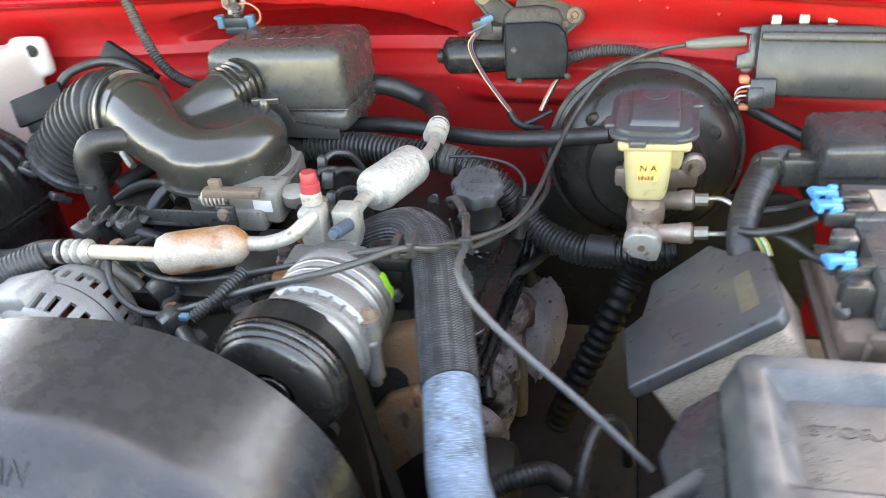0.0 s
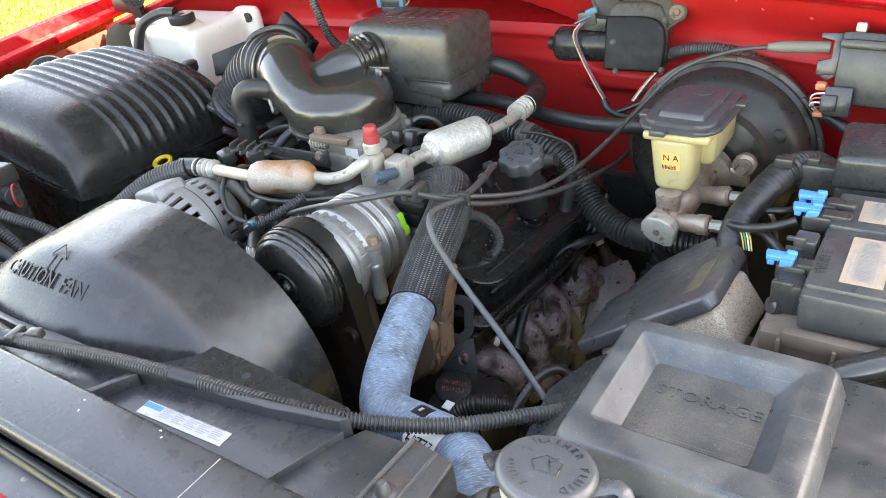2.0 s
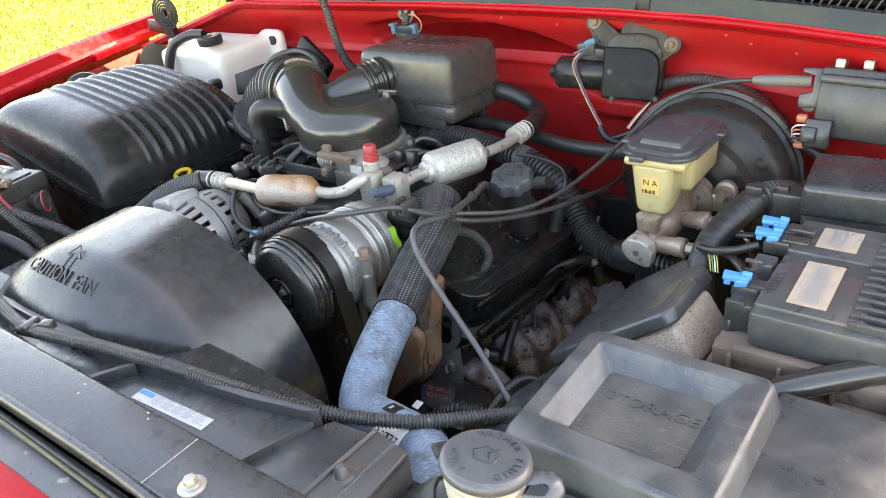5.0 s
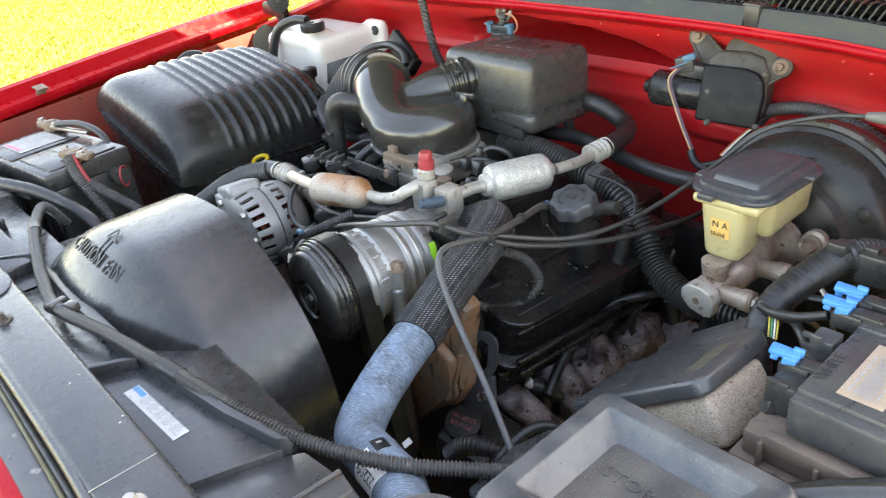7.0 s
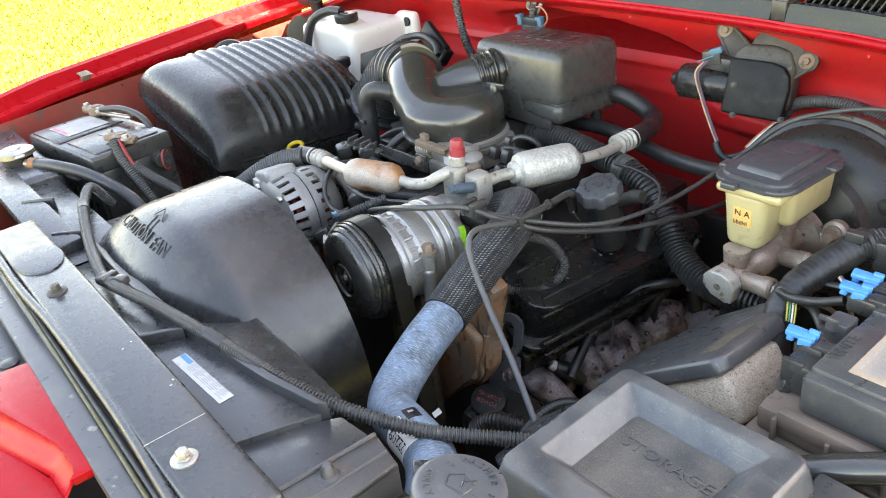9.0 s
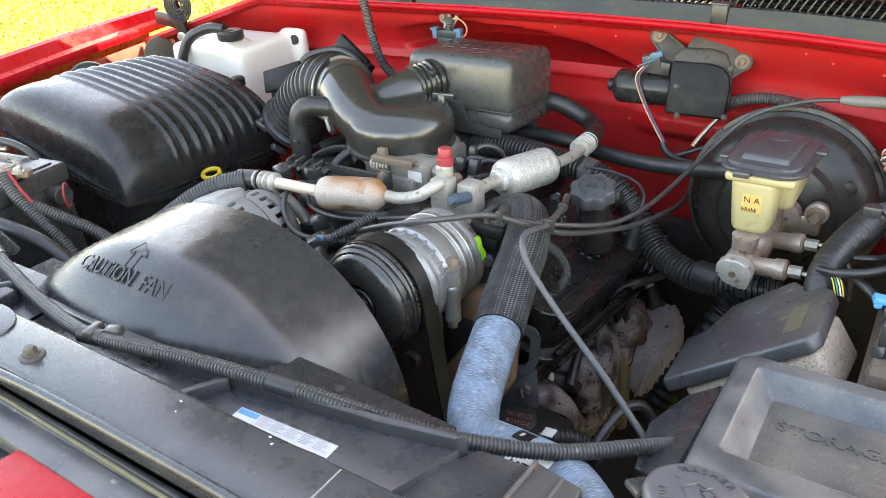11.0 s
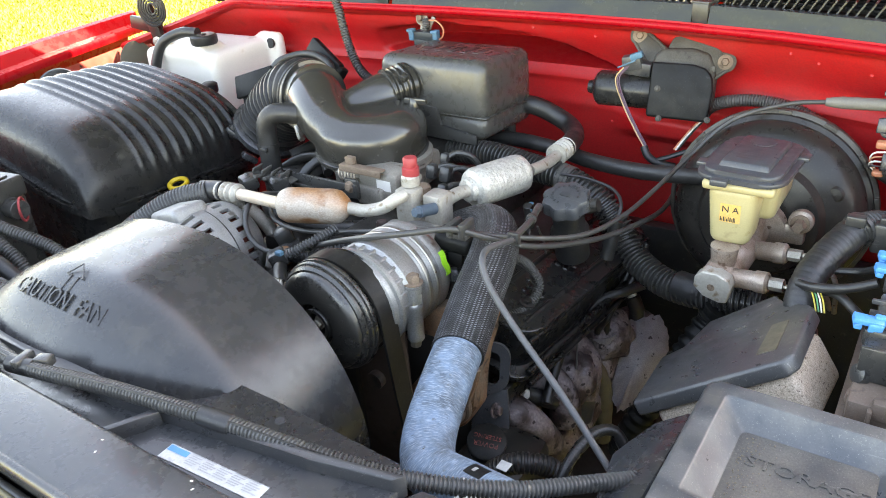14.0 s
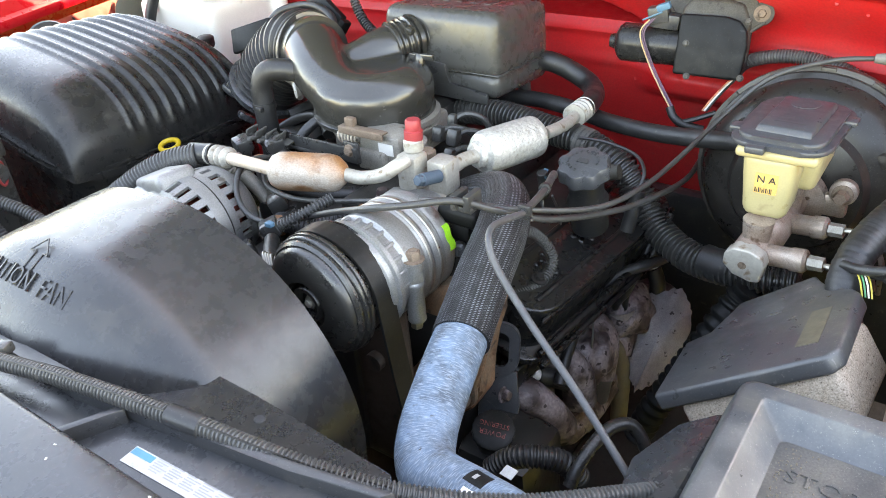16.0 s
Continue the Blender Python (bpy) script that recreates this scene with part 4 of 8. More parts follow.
def on_face(g, lift):
    """Lays flat lettering onto the sloping front."""
    out = []
    for v in g[0]:
        q = min(FACE, key=lambda p: (p.x - v.x) ** 2 + ((p - v).dot(TY)) ** 2)
        h = (v - LET0).dot(NF)
        out.append(Vector((v.x, 0, 0)) + Vector((0, q.y, q.z)) + TY * (v - q).dot(TY) + NF * (h + lift))
    return out, g[1]


LET0 = Vector((-0.466, 0.2855, 1.0525))
part("lettering", on_face(words("CAUTION  FAN", 0.0265, LET0, (1, 0.01, -0.03), TY, 0.0021, width=0.76), 0.0010), SHROUD, shroud)
AM = LET0 + TY * 0.024
part("arrow_mark", [on_face(rod(AM + TX * a + TY * b, AM + TX * c + TY * d, 0.0008, 6), 0.0008) for a, b, c, d in ((-0.006, -0.018, -0.006, 0.004), (0.006, -0.018, 0.006, 0.004), (-0.014, 0.003, 0.0, 0.018), (0.014, 0.003, 0.0, 0.018), (-0.014, 0.003, -0.006, 0.004), (0.014, 0.003, 0.006, 0.004))], SHROUD, shroud)
# Flat ink-black disc: the shade inside a small hole, put into the colour.
part("dark_hole_disc", lathe([(0.005, 0), (0.004, 0.001)], (-0.197, 0.305, 0.9970), (0, 0, 1), 14), INK, shroud)

loom = thing("front_wiring_loom", (-0.3, 0.25, 1.0), "dusty black split-conduit wiring loom clipped across the radiator cover", "wiring loom")
LP = [(-0.80, 0.33, 0.985), (-0.79, 0.305, 1.028), (-0.70, 0.268, 1.034), (-0.62, 0.247, 1.034), (-0.52, 0.226, 1.034), (-0.43, 0.216, 1.036), (-0.33, 0.237, 1.034), (-0.217, 0.258, 1.029), (-0.13, 0.277, 1.017), (-0.063, 0.307, 0.997), (0.0, 0.355, 0.975), (0.058, 0.415, 0.960), (0.10, 0.47, 0.94)]
LP = [(x, y, z - 0.004) for x, y, z in LP]
part("conduit", tube(LP, 0.0068, 14, ring=0.0008, pitch=0.0036), LOOM, loom)
part("conduit_slit", tube([Vector(p) + Vector((0.0, -0.003, 0.0064)) for p in LP[2:10]], 0.0010, 6), IRON, loom)
for p, q, w in ((LP[5], LP[6], 0.03), (LP[7], LP[8], 0.03), (LP[2], LP[3], 0.03)):
    d = (Vector(q) - Vector(p)).normalized()
    part("tape_wrap", rod(Vector(p) - d * w / 2, Vector(p) + d * w / 2, 0.0088, 16), RUBBER, loom)
part("clip", [box((-0.430, 0.218, 1.036), (0.010, 0.022, 0.012), 0.002, rot=(0, 0, 15)), box((-0.412, 0.228, 1.036), (0.016, 0.012, 0.010), 0.002, rot=(0, 0, 20))], BLACK, loom)

# ---- radiator, battery at the far corner ----
rad = thing("radiator", (-0.95, 0.28, 0.6), "radiator end tank with a silver pressure cap and brown clamped hose", "radiator")
part("tank", box((-1.13, 0.262, 0.99), (0.42, 0.07, 0.07), 0.01, 3), GREY_PL, rad)
part("cover_plate", box((-0.86, 0.21, 1.018), (0.52, 0.05, 0.018), 0.004), GREY_PL, rad)
# Plain box in place of the core, added to block light from below.
part("core", box((-0.5, 0.275, 0.76), (1.45, 0.05, 0.42), 0.006), IRON, rad, "plain dark core panel added behind the cover to block light from below")
cap = part("cap", lathe([(0.024, 0), (0.031, 0.002), (0.031, 0.010), (0.026, 0.013), (0.012, 0.0135), (0.011, 0.016)], (-1.03, 0.252, 1.038), (0, 0, 1), 32), STEEL, rad, "worn bare-metal pressure cap")
part("cap_ears", box((-1.03, 0.252, 1.044), (0.075, 0.018, 0.006), 0.003), STEEL, cap)
part("filler_neck", lathe([(0.026, 0), (0.026, 0.03)], (-1.03, 0.252, 1.008), (0, 0, 1), 24), IRON, rad)
part("side_pipe", rod((-1.005, 0.258, 1.028), (-0.985, 0.27, 1.027), 0.007), STEEL, rad)
part("clamp", rod((-0.995, 0.264, 1.0275), (-0.982, 0.272, 1.027), 0.0115), TAN, rad)
part("overflow_hose", tube([(-0.985, 0.27, 1.027), (-0.93, 0.29, 1.03), (-0.86, 0.325, 1.018), (-0.78, 0.355, 0.99), (-0.72, 0.365, 0.955)], 0.0105, 12), RUBBER, rad)
part("side_bracket", [box((-0.955, 0.30, 1.015), (0.13, 0.014, 0.02), 0.003, rot=(0, 0, 12))], RUSTBAR, rad)

batt = thing("battery", (-1.03, 0.39, 0.85), "black car battery with worn white labels and corroded terminals", "battery")
BT = pose(-1.018, 0.392, 1.040, 0, 0, 8)


def on_batt(g):
    return ([BT @ Vector(v) for v in g[0]], *g[1:])


part("case", on_batt(box((0, 0, -0.11), (0.262, 0.145, 0.16), 0.006)), BLACK, batt)
part("lid", on_batt(box((0, 0, -0.016), (0.270, 0.152, 0.032), 0.006, 3)), BLACK, batt)
part("vent_panel", on_batt(box((-0.064, -0.006, 0.001), (0.118, 0.128, 0.004), 0.002)), BLACK, batt)
part("side_rib", [on_batt(box((0.02 + 0.05 * i, -0.0735, -0.09), (0.005, 0.006, 0.10), 0.001)) for i in range(-2, 3)] + [on_batt(box((0.0, -0.0735, -0.045), (0.25, 0.006, 0.006), 0.001))], BLACK, batt)
part("vent_panel", on_batt(box((0.064, 0.0, 0.001), (0.118, 0.12, 0.004), 0.002)), BLACK, batt)
lb = part("label", on_batt(box((-0.062, -0.004, 0.004), (0.085, 0.082, 0.0008), 0)), LABELGREY, batt, "worn white battery label with a pink stripe")
part("print", on_batt(bars([(-0.1, 0.026 - i * 0.008, 0.075 - 0.012 * (i % 3), 0.003) for i in range(7)], (0, 0, 0.0045), (1, 0, 0), (0, 1, 0), 0.0004)), GREYINK, lb)
part("stripe", on_batt(bars([(-0.098, -0.042, 0.06, 0.006)], (0, 0, 0.0045), (1, 0, 0), (0, 1, 0), 0.0004)), material("pink_print", (0.55, 0.08, 0.14), bump=0.0), lb)
lb2 = part("label", on_batt(box((0.045, 0.012, 0.004), (0.045, 0.04, 0.0008), 0)), LABELGREY, batt)
part("print", on_batt(bars([(0.025, 0.0 + i * 0.007, 0.04, 0.0025) for i in range(4)], (0, 0, 0.0045), (1, 0, 0), (0, 1, 0), 0.0004)), GREYINK, lb2)
for x, y, turn in ((0.120, -0.006, 30), (-0.098, 0.052, 10)):
    term = part("terminal", [on_batt(lathe([(0.010, 0), (0.009, 0.022)], (x, y, 0.0), (0, 0, 1), 16)), on_batt(lathe([(0.016, 0.004), (0.017, 0.008), (0.016, 0.018), (0.012, 0.020)], (x, y, 0.0), (0, 0, 1), 18)), on_batt(box((x - 0.022, y - 0.004, 0.011), (0.036, 0.016, 0.012), 0.004, rot=(0, 0, turn))), on_batt(box((x + 0.020, y + 0.004, 0.012), (0.026, 0.022, 0.012), 0.005, rot=(0, 12, turn)))], RUSTPLATE, batt, "corroded lead terminal clamp")
    for dx in (-0.034, 0.024):
        part("clamp_bolt", [on_batt(g) for g in bolt((x + dx, y - 0.004, 0.016), (0, 0, 1), 0.0060, 0.007, 0.009)], GREYCAST, term)
part("clamp_bar", on_batt(box((-0.03, 0.055, 0.012), (0.11, 0.010, 0.006), 0.002, rot=(0, 0, 8))), STEEL, batt)
part("red_ring", tube([(-0.866 - 0.010 * math.cos(a), 0.456 + 0.010 * math.cos(a), 1.0 + 0.018 * math.sin(a)) for a in [i * math.pi / 6 for i in range(13)]], 0.0018, 8), REDCAP, batt)
part("side_post", rod((-0.90, 0.452, 1.0), (-0.866, 0.452, 1.0), 0.015), BLACK, batt)
bcab = thing("battery_cables", (-0.9, 0.40, 0.9), "battery cables in black split conduit with one red lead", "cable")
part("conduit", tube([(-0.887, 0.385, 1.055), (-0.862, 0.382, 1.03), (-0.827, 0.388, 0.995), (-0.792, 0.395, 0.96), (-0.762, 0.40, 0.91)], 0.0085, 12, ring=0.0008, pitch=0.0042), LOOM, bcab)
part("conduit", tube([(-0.847, 0.395, 1.012), (-0.812, 0.415, 0.99), (-0.772, 0.435, 0.968), (-0.712, 0.45, 0.93)], 0.0085, 12, ring=0.0008, pitch=0.0042), LOOM, bcab)
part("red_lead", tube([(-0.884, 0.392, 1.055), (-0.867, 0.391, 1.035), (-0.845, 0.394, 1.010)], 0.0052, 10), REDCAP, bcab, "faded red battery lead")
part("black_lead", tube([(-1.09, 0.43, 1.06), (-1.03, 0.455, 1.064), (-0.97, 0.47, 1.05), (-0.93, 0.47, 1.01), (-0.915, 0.46, 0.95)], 0.006, 10), RUBBER, bcab)

# ---- air filter housing ----
airf = thing("air_filter_housing", (-1.04, 0.74, 0.8), "black ribbed plastic air filter housing with a rounded lid", "air filter")


def seam(x, y):
    return 0.949 - 0.155 * (x + 1.04) - 0.06 * (y - 0.73) + 0.026 - 0.095 * (x + 1.045)


def lid_at(u, v, grow=0.0):
    t = -1 + 2 * u
    e = (1 - abs(t) ** 7) ** (1 / 3.0) if abs(t) < 1 else 0.0
    y = 0.738 + 0.192 * t
    a = math.pi * v
    c, s = math.cos(a), math.sin(a)
    px = math.copysign(abs(c) ** (2 / 3.4), c)
    pz = abs(s) ** (2 / 2.7)
    rib = 0.0
    if 0.655 < y < 0.925:
        ph = (y - 0.655) / 0.0262
        rib = 0.0055 * max(0.0, math.sin(math.pi * 2 * ph)) ** 0.7 * sstep(0.06, 0.2, 1 - v) * sstep(0.97, 0.8, 1 - v) * sstep(0.655, 0.67, y) * sstep(0.925, 0.9, y)
    w, h = 0.185 * (0.95 + 0.05 * e) + rib, (0.134 + rib) * e
    x = -1.045 - px * -w
    return (x, y, seam(x, y) + pz * max(0.0, h - (0.026 - 0.095 * (x + 1.045)) * e))


part("lid", sheet(lid_at, 130, 54, 0.003), SATIN, airf)


def rim(z0, z1, k):
    pts = [(-1.045 + math.copysign(abs(math.cos(a)) ** 0.32, math.cos(a)) * 0.186 * k, 0.738 + math.copysign(abs(math.sin(a)) ** 0.32, math.sin(a)) * 0.194 * k) for a in [i * math.pi / 24 for i in range(48)]]
    n = len(pts)
    vs = [(x, y, seam(x, y) + z) for z in (z0, z1) for x, y in pts]
    fs = [[i, (i + 1) % n, n + (i + 1) % n, n + i] for i in range(n)] + [list(range(n))[::-1], list(range(n, 2 * n))]
    return vs, fs


part("seam_flange", [rim(-0.004, 0.007, 1.035), rim(0.010, 0.013, 1.02)], SATIN, airf)
part("base", rim(-0.17, -0.004, 0.985), SATIN, airf)
part("latch", [box((-1.205, 0.60, 0.985), (0.02, 0.02, 0.04), 0.003), box((-1.21, 0.60, 1.005), (0.03, 0.026, 0.01), 0.003)], SATIN, airf)

# ---- white coolant tank ----
tank = thing("coolant_tank", (-1.15, 1.09, 0.8), "milky white plastic coolant tank with a black cap and hose", "fluid tank")
part("body", fused([box((-1.165, 1.085, 0.962), (0.240, 0.19, 0.235), 0.016, 4, taper=0.94), box((-1.15, 1.03, 1.075), (0.13, 0.08, 0.04), 0.014, 3), box((-1.062, 1.175, 1.052), (0.07, 0.03, 0.075), 0.012, 3), box((-1.18, 1.0, 0.93), (0.12, 0.03, 0.14), 0.012, 3)], 0.006, 4), WHITE_PL, tank)
part("cap", [lathe([(0.026, 0), (0.028, 0.004), (0.028, 0.016), (0.024, 0.02)], (-1.10, 1.025, 1.093), (0, 0, 1), 28), box((-1.115, 1.02, 1.112), (0.05, 0.014, 0.006), 0.002)], RUBBER, tank)
part("eyelet", lathe([(0.011, 0), (0.011, 0.004), (0.005, 0.0042)], (-1.044, 1.158, 1.068), (0, -1, 0.1), 20), RUBBER, tank)
part("overflow_pipe", tube([(-1.11, 1.02, 1.116), (-1.15, 1.01, 1.116), (-1.195, 0.99, 1.095), (-1.215, 0.975, 1.045), (-1.22, 0.965, 0.98)], 0.011, 12), RUBBER, tank)
part("sensor_cap", lathe([(0.014, 0), (0.016, 0.004), (0.016, 0.018), (0.012, 0.021)], (-1.006, 0.94, 1.022), (0, 0, 1), 20), RUBBER, tank)
part("sensor_stem", rod((-1.006, 0.94, 0.95), (-1.006, 0.94, 1.025), 0.009), RUBBER, tank)

# ---- intake duct, resonator, throttle body ----
duct = thing("intake_duct", (-0.6, 0.86, 0.98), "black moulded rubber intake duct with bellows and a steel hose clamp", "air duct")
DC = Vector((-0.532, 0.858, 1.004))
part("plenum", fused([lathe([(0.086, 0), (0.089, 0.004), (0.0905, 0.02), (0.0915, 0.036), (0.088, 0.050), (0.076, 0.058), (0.055, 0.061), (0.0, 0.061)], DC, (0.04, -0.03, 1), 56),
                      tube([(-0.672, 0.884, 1.068), (-0.646, 0.864, 1.0675), (-0.613, 0.838, 1.058), (-0.577, 0.818, 1.047), (-0.536, 0.809, 1.0405), (-0.498, 0.818, 1.039), (-0.474, 0.845, 1.039), (-0.470, 0.872, 1.039)], lambda s: 0.0515 - 0.017 * min(1, 1.6 * s), 34, 0.006),
                      tube([(-0.556, 0.946, 1.070), (-0.568, 0.924, 1.066), (-0.585, 0.897, 1.056), (-0.605, 0.872, 1.046)], lambda s: 0.0345 - 0.003 * s, 28, 0.006)], 0.0034, 12), DUCT, duct)
part("plenum_lip", lathe([(0.087, -0.004), (0.0915, -0.002), (0.0915, 0.003), (0.088, 0.005)], DC, (0.04, -0.03, 1), 56), DUCT, duct)
part("branch_bellows", tube([(-0.538, 0.985, 1.074), (-0.546, 0.966, 1.073), (-0.559, 0.942, 1.0695)], 0.0360, 30, ring=0.0020, pitch=0.0088), DUCT, duct)
part("bellows", tube([(-0.676, 0.886, 1.068), (-0.715, 0.893, 1.064), (-0.765, 0.897, 1.032), (-0.802, 0.895, 0.990)], 0.0565, 38, ring=0.0034, pitch=0.0125), RUBBER, duct)
part("pipe_cuff", tube([(-0.668, 0.882, 1.0685), (-0.652, 0.876, 1.0695)], 0.0545, 38, 0.004), DUCT, duct)
part("hose_clamp", tube([(-0.684, 0.8875, 1.0675), (-0.675, 0.885, 1.0682)], 0.0578, 40, 0.004), STEEL, duct, "bright steel band clamp")
part("clamp_screw", [tube([(-0.672, 0.838, 1.028), (-0.660, 0.830, 1.016)], 0.0065, 12, 0.003), *bolt((-0.663, 0.832, 1.020), (0.7, -0.5, -0.5), 0.0065, 0.014), box((-0.676, 0.84, 1.030), (0.03, 0.010, 0.012), 0.002, rot=(0, 40, 30))], STEEL, duct)
part("flange", [lathe([(0.060, -0.004), (0.067, 0.0), (0.067, 0.010), (0.060, 0.014)], (-0.808, 0.895, 0.983), (0.62, -0.02, 0.78), 40), box((-0.862, 0.86, 0.985), (0.03, 0.02, 0.012), 0.004, rot=(0, 40, 20)), box((-0.80, 0.832, 0.955), (0.03, 0.02, 0.012), 0.004, rot=(0, 40, 60))], GREY_PL, duct, "grey moulded flange with lugs")
part("flange_bolt", bolt((-0.858, 0.858, 0.994), (-0.4, -0.5, 0.8), 0.005, 0.006), STEEL, duct)
part("branch_clamp", [tube([(-0.5405, 0.976, 1.0738), (-0.543, 0.970, 1.0735)], 0.0395, 30, 0.002), box((-0.482, 0.918, 1.070), (0.040, 0.008, 0.010), 0.002, rot=(0, 0, 8)), lathe([(0.008, -0.022), (0.009, 0.0), (0.006, 0.006)], (-0.486, 0.918, 1.068), (0, 0, 1), 14), box((-0.515, 0.938, 1.100), (0.012, 0.012, 0.010), 0.002, rot=(20, 20, 0))], DUCT, duct)

mass = thing("airflow_sensor", (-0.83, 0.95, 1.0), "black plastic airflow sensor boxes and wiring beside the duct", "sensor")
part("body", [box((-0.868, 0.936, 1.057), (0.088, 0.010, 0.044), 0.003, rot=(-28, -16, 14)), box((-0.868, 0.93, 1.030), (0.05, 0.012, 0.02), 0.003, rot=(-28, -16, 14))], MATTE, mass)
part("side_box", [box((-0.745, 1.0, 1.094), (0.085, 0.016, 0.040), 0.004, rot=(-22, 30, -12)), box((-0.705, 0.992, 1.069), (0.012, 0.020, 0.036), 0.003, rot=(-22, 30, -12))], MATTE, mass)
part("arch_hose", tube([(-0.842, 0.955, 1.075), (-0.825, 0.97, 1.094), (-0.79, 0.985, 1.104), (-0.75, 0.985, 1.106), (-0.715, 0.98, 1.095), (-0.70, 0.97, 1.08)], 0.007, 12), RUBBER, mass)

breather = single("breather_hose", tube([(-0.622, 0.822, 1.056), (-0.650, 0.806, 1.064), (-0.678, 0.792, 1.062), (-0.690, 0.786, 1.042), (-0.6905, 0.784, 1.015), (-0.690, 0.783, 0.98), (-0.69, 0.783, 0.92)], 0.0165, 18), RUBBER, "black rubber breather hose with a ninety-degree bend", "hose")
single("breather_hose_collar", [tube([(-0.6905, 0.784, 1.014), (-0.690, 0.7835, 1.006)], 0.0182, 18, 0.003), box((-0.682, 0.766, 1.010), (0.012, 0.008, 0.008), 0.002)], RUBBER, "black ridged collar on the breather hose", "hose collar")

res = thing("air_resonator", (-0.49, 1.05, 0.98), "black plastic intake resonator box with a seam round its base", "resonator box")
part("upper_shell", box((-0.492, 1.052, 1.071), (0.216, 0.168, 0.096), 0.019, 5, rot=(-4, 0, 0), taper=0.965), RESON, res)
part("lower_shell", box((-0.492, 1.056, 1.010), (0.209, 0.166, 0.044), 0.018, 4, rot=(-4, 0, 0)), RESON, res)
part("seam", box((-0.492, 1.055, 1.029), (0.2185, 0.1715, 0.0022), 0.001, 2, rot=(-4, 0, 0)), RESON, res)
part("front_shield", prism([(-0.005, 0), (0.12, -0.004), (0.12, 0.012), (0.05, 0.02), (0.045, 0.05), (0.0, 0.055)], (-0.52, 0.968, 0.995), (1, 0, 0), (0, 0.05, 1), 0.006, 0.002), BLACK, res)
part("foot", lathe([(0.012, 0), (0.010, 0.03), (0.013, 0.045)], (-0.415, 1.10, 0.955), (0, 0, 1), 16), BLACK, res)
part("top_bead", [box((-0.49 + 0.025 * i, 1.06, 1.1182), (0.012, 0.05, 0.003), 0.001, rot=(-4, 0, 0)) for i in range(-2, 3)], BLACK, res)

tb = thing("throttle_body", (-0.49, 0.84, 0.93), "grimy aluminium throttle body with springs and a small white label", "throttle body")
part("casting", [box((-0.505, 0.86, 0.972), (0.13, 0.12, 0.05), 0.008, 2), box((-0.452, 0.79, 0.988), (0.072, 0.05, 0.046), 0.006), box((-0.462, 0.772, 0.972), (0.05, 0.03, 0.03), 0.005), lathe([(0.014, 0), (0.016, 0.003), (0.016, 0.018), (0.011, 0.022)], (-0.405, 0.79, 0.985), (0.1, -0.2, 1), 20)], GREYCAST, tb)
part("neck_ring", lathe([(0.080, 0), (0.083, 0.004), (0.083, 0.010), (0.079, 0.012), (0.082, 0.015), (0.082, 0.022), (0.079, 0.024)], (-0.515, 0.862, 0.978), (0, 0, 1), 44), GREYCAST, tb)
part("top_plate", [box((-0.474, 0.762, 1.016), (0.078, 0.014, 0.003), 0.001), box((-0.474, 0.756, 1.012), (0.078, 0.003, 0.010), 0.001), box((-0.497, 0.765, 1.022), (0.016, 0.010, 0.014), 0.002)], RUSTPLATE, tb, "dull rusty linkage plate")
part("label", box((-0.438, 0.7640, 0.992), (0.025, 0.001, 0.016), 0), PAPER, tb, "small white paper label")
part("return_spring", tube([(-0.522 + 0.036 * i / 96, 0.770 + 0.0105 * math.cos(i * math.pi / 8), 0.998 + 0.0105 * math.sin(i * math.pi / 8)) for i in range(97)], 0.0014, 6, 0.002), ALU_TAN, tb)
part("spring_drum", rod((-0.527, 0.770, 0.998), (-0.486, 0.770, 0.998), 0.006, 12), GREYCAST, tb)
part("cable_bracket", [box((-0.53, 0.737, 0.988), (0.135, 0.005, 0.022), 0.002, rot=(0, -2, -3)), box((-0.475, 0.737, 0.992), (0.028, 0.007, 0.032), 0.004), box((-0.56, 0.75, 0.978), (0.08, 0.03, 0.006), 0.002)], BLACK, tb, "black pressed cable bracket")
part("bracket_bolt", bolt((-0.476, 0.733, 0.996), (0, -1, 0.1), 0.0065, 0.006, 0.009), RUSTPLATE, tb)
for i in range(4):
    part("cable_clip", [box((-0.660 + 0.02 * i, 0.724, 0.994), (0.003, 0.024, 0.020), 0.001, rot=(0, 25, 8)), box((-0.652 + 0.02 * i, 0.730, 0.988), (0.014, 0.018, 0.003), 0.001, rot=(0, 12, 8)), rod((-0.660 + 0.02 * i, 0.70, 0.996), (-0.660 + 0.02 * i, 0.727, 0.990), 0.0035, 8)], GREYLOOM, tb)
part("lever", [box((-0.60, 0.77, 0.955), (0.07, 0.008, 0.03), 0.003, rot=(0, 5, 0)), box((-0.63, 0.75, 0.955), (0.03, 0.03, 0.02), 0.004)], IRON, tb)
part("vacuum_hose", tube([(-0.56, 0.80, 1.005), (-0.585, 0.79, 1.0), (-0.60, 0.77, 0.985), (-0.605, 0.755, 0.965)], 0.008, 12), RUBBER, tb)
for x, y, z, s in ((-0.392, 0.825, 1.0, 0.022), (-0.372, 0.832, 0.996, 0.024), (-0.358, 0.80, 0.985, 0.02), (-0.385, 0.85, 1.012, 0.018)):
    part("injector_plug", [box((x, y, z), (s, s * 0.7, s * 0.8), 0.004, rot=(20, 200 * x, 90 * y)), tube([(x, y, z), (x + 0.012, y + 0.015, z + 0.006), (x + 0.03, y + 0.03, z - 0.004), (x + 0.04, y + 0.04, z - 0.03)], 0.0045, 8)], BLACK, tb)
part("rusty_boss", lathe([(0.011, 0), (0.011, 0.016), (0.008, 0.019)], (-0.350, 0.742, 1.0), (0, 0, 1), 14), RUSTPLATE, tb)

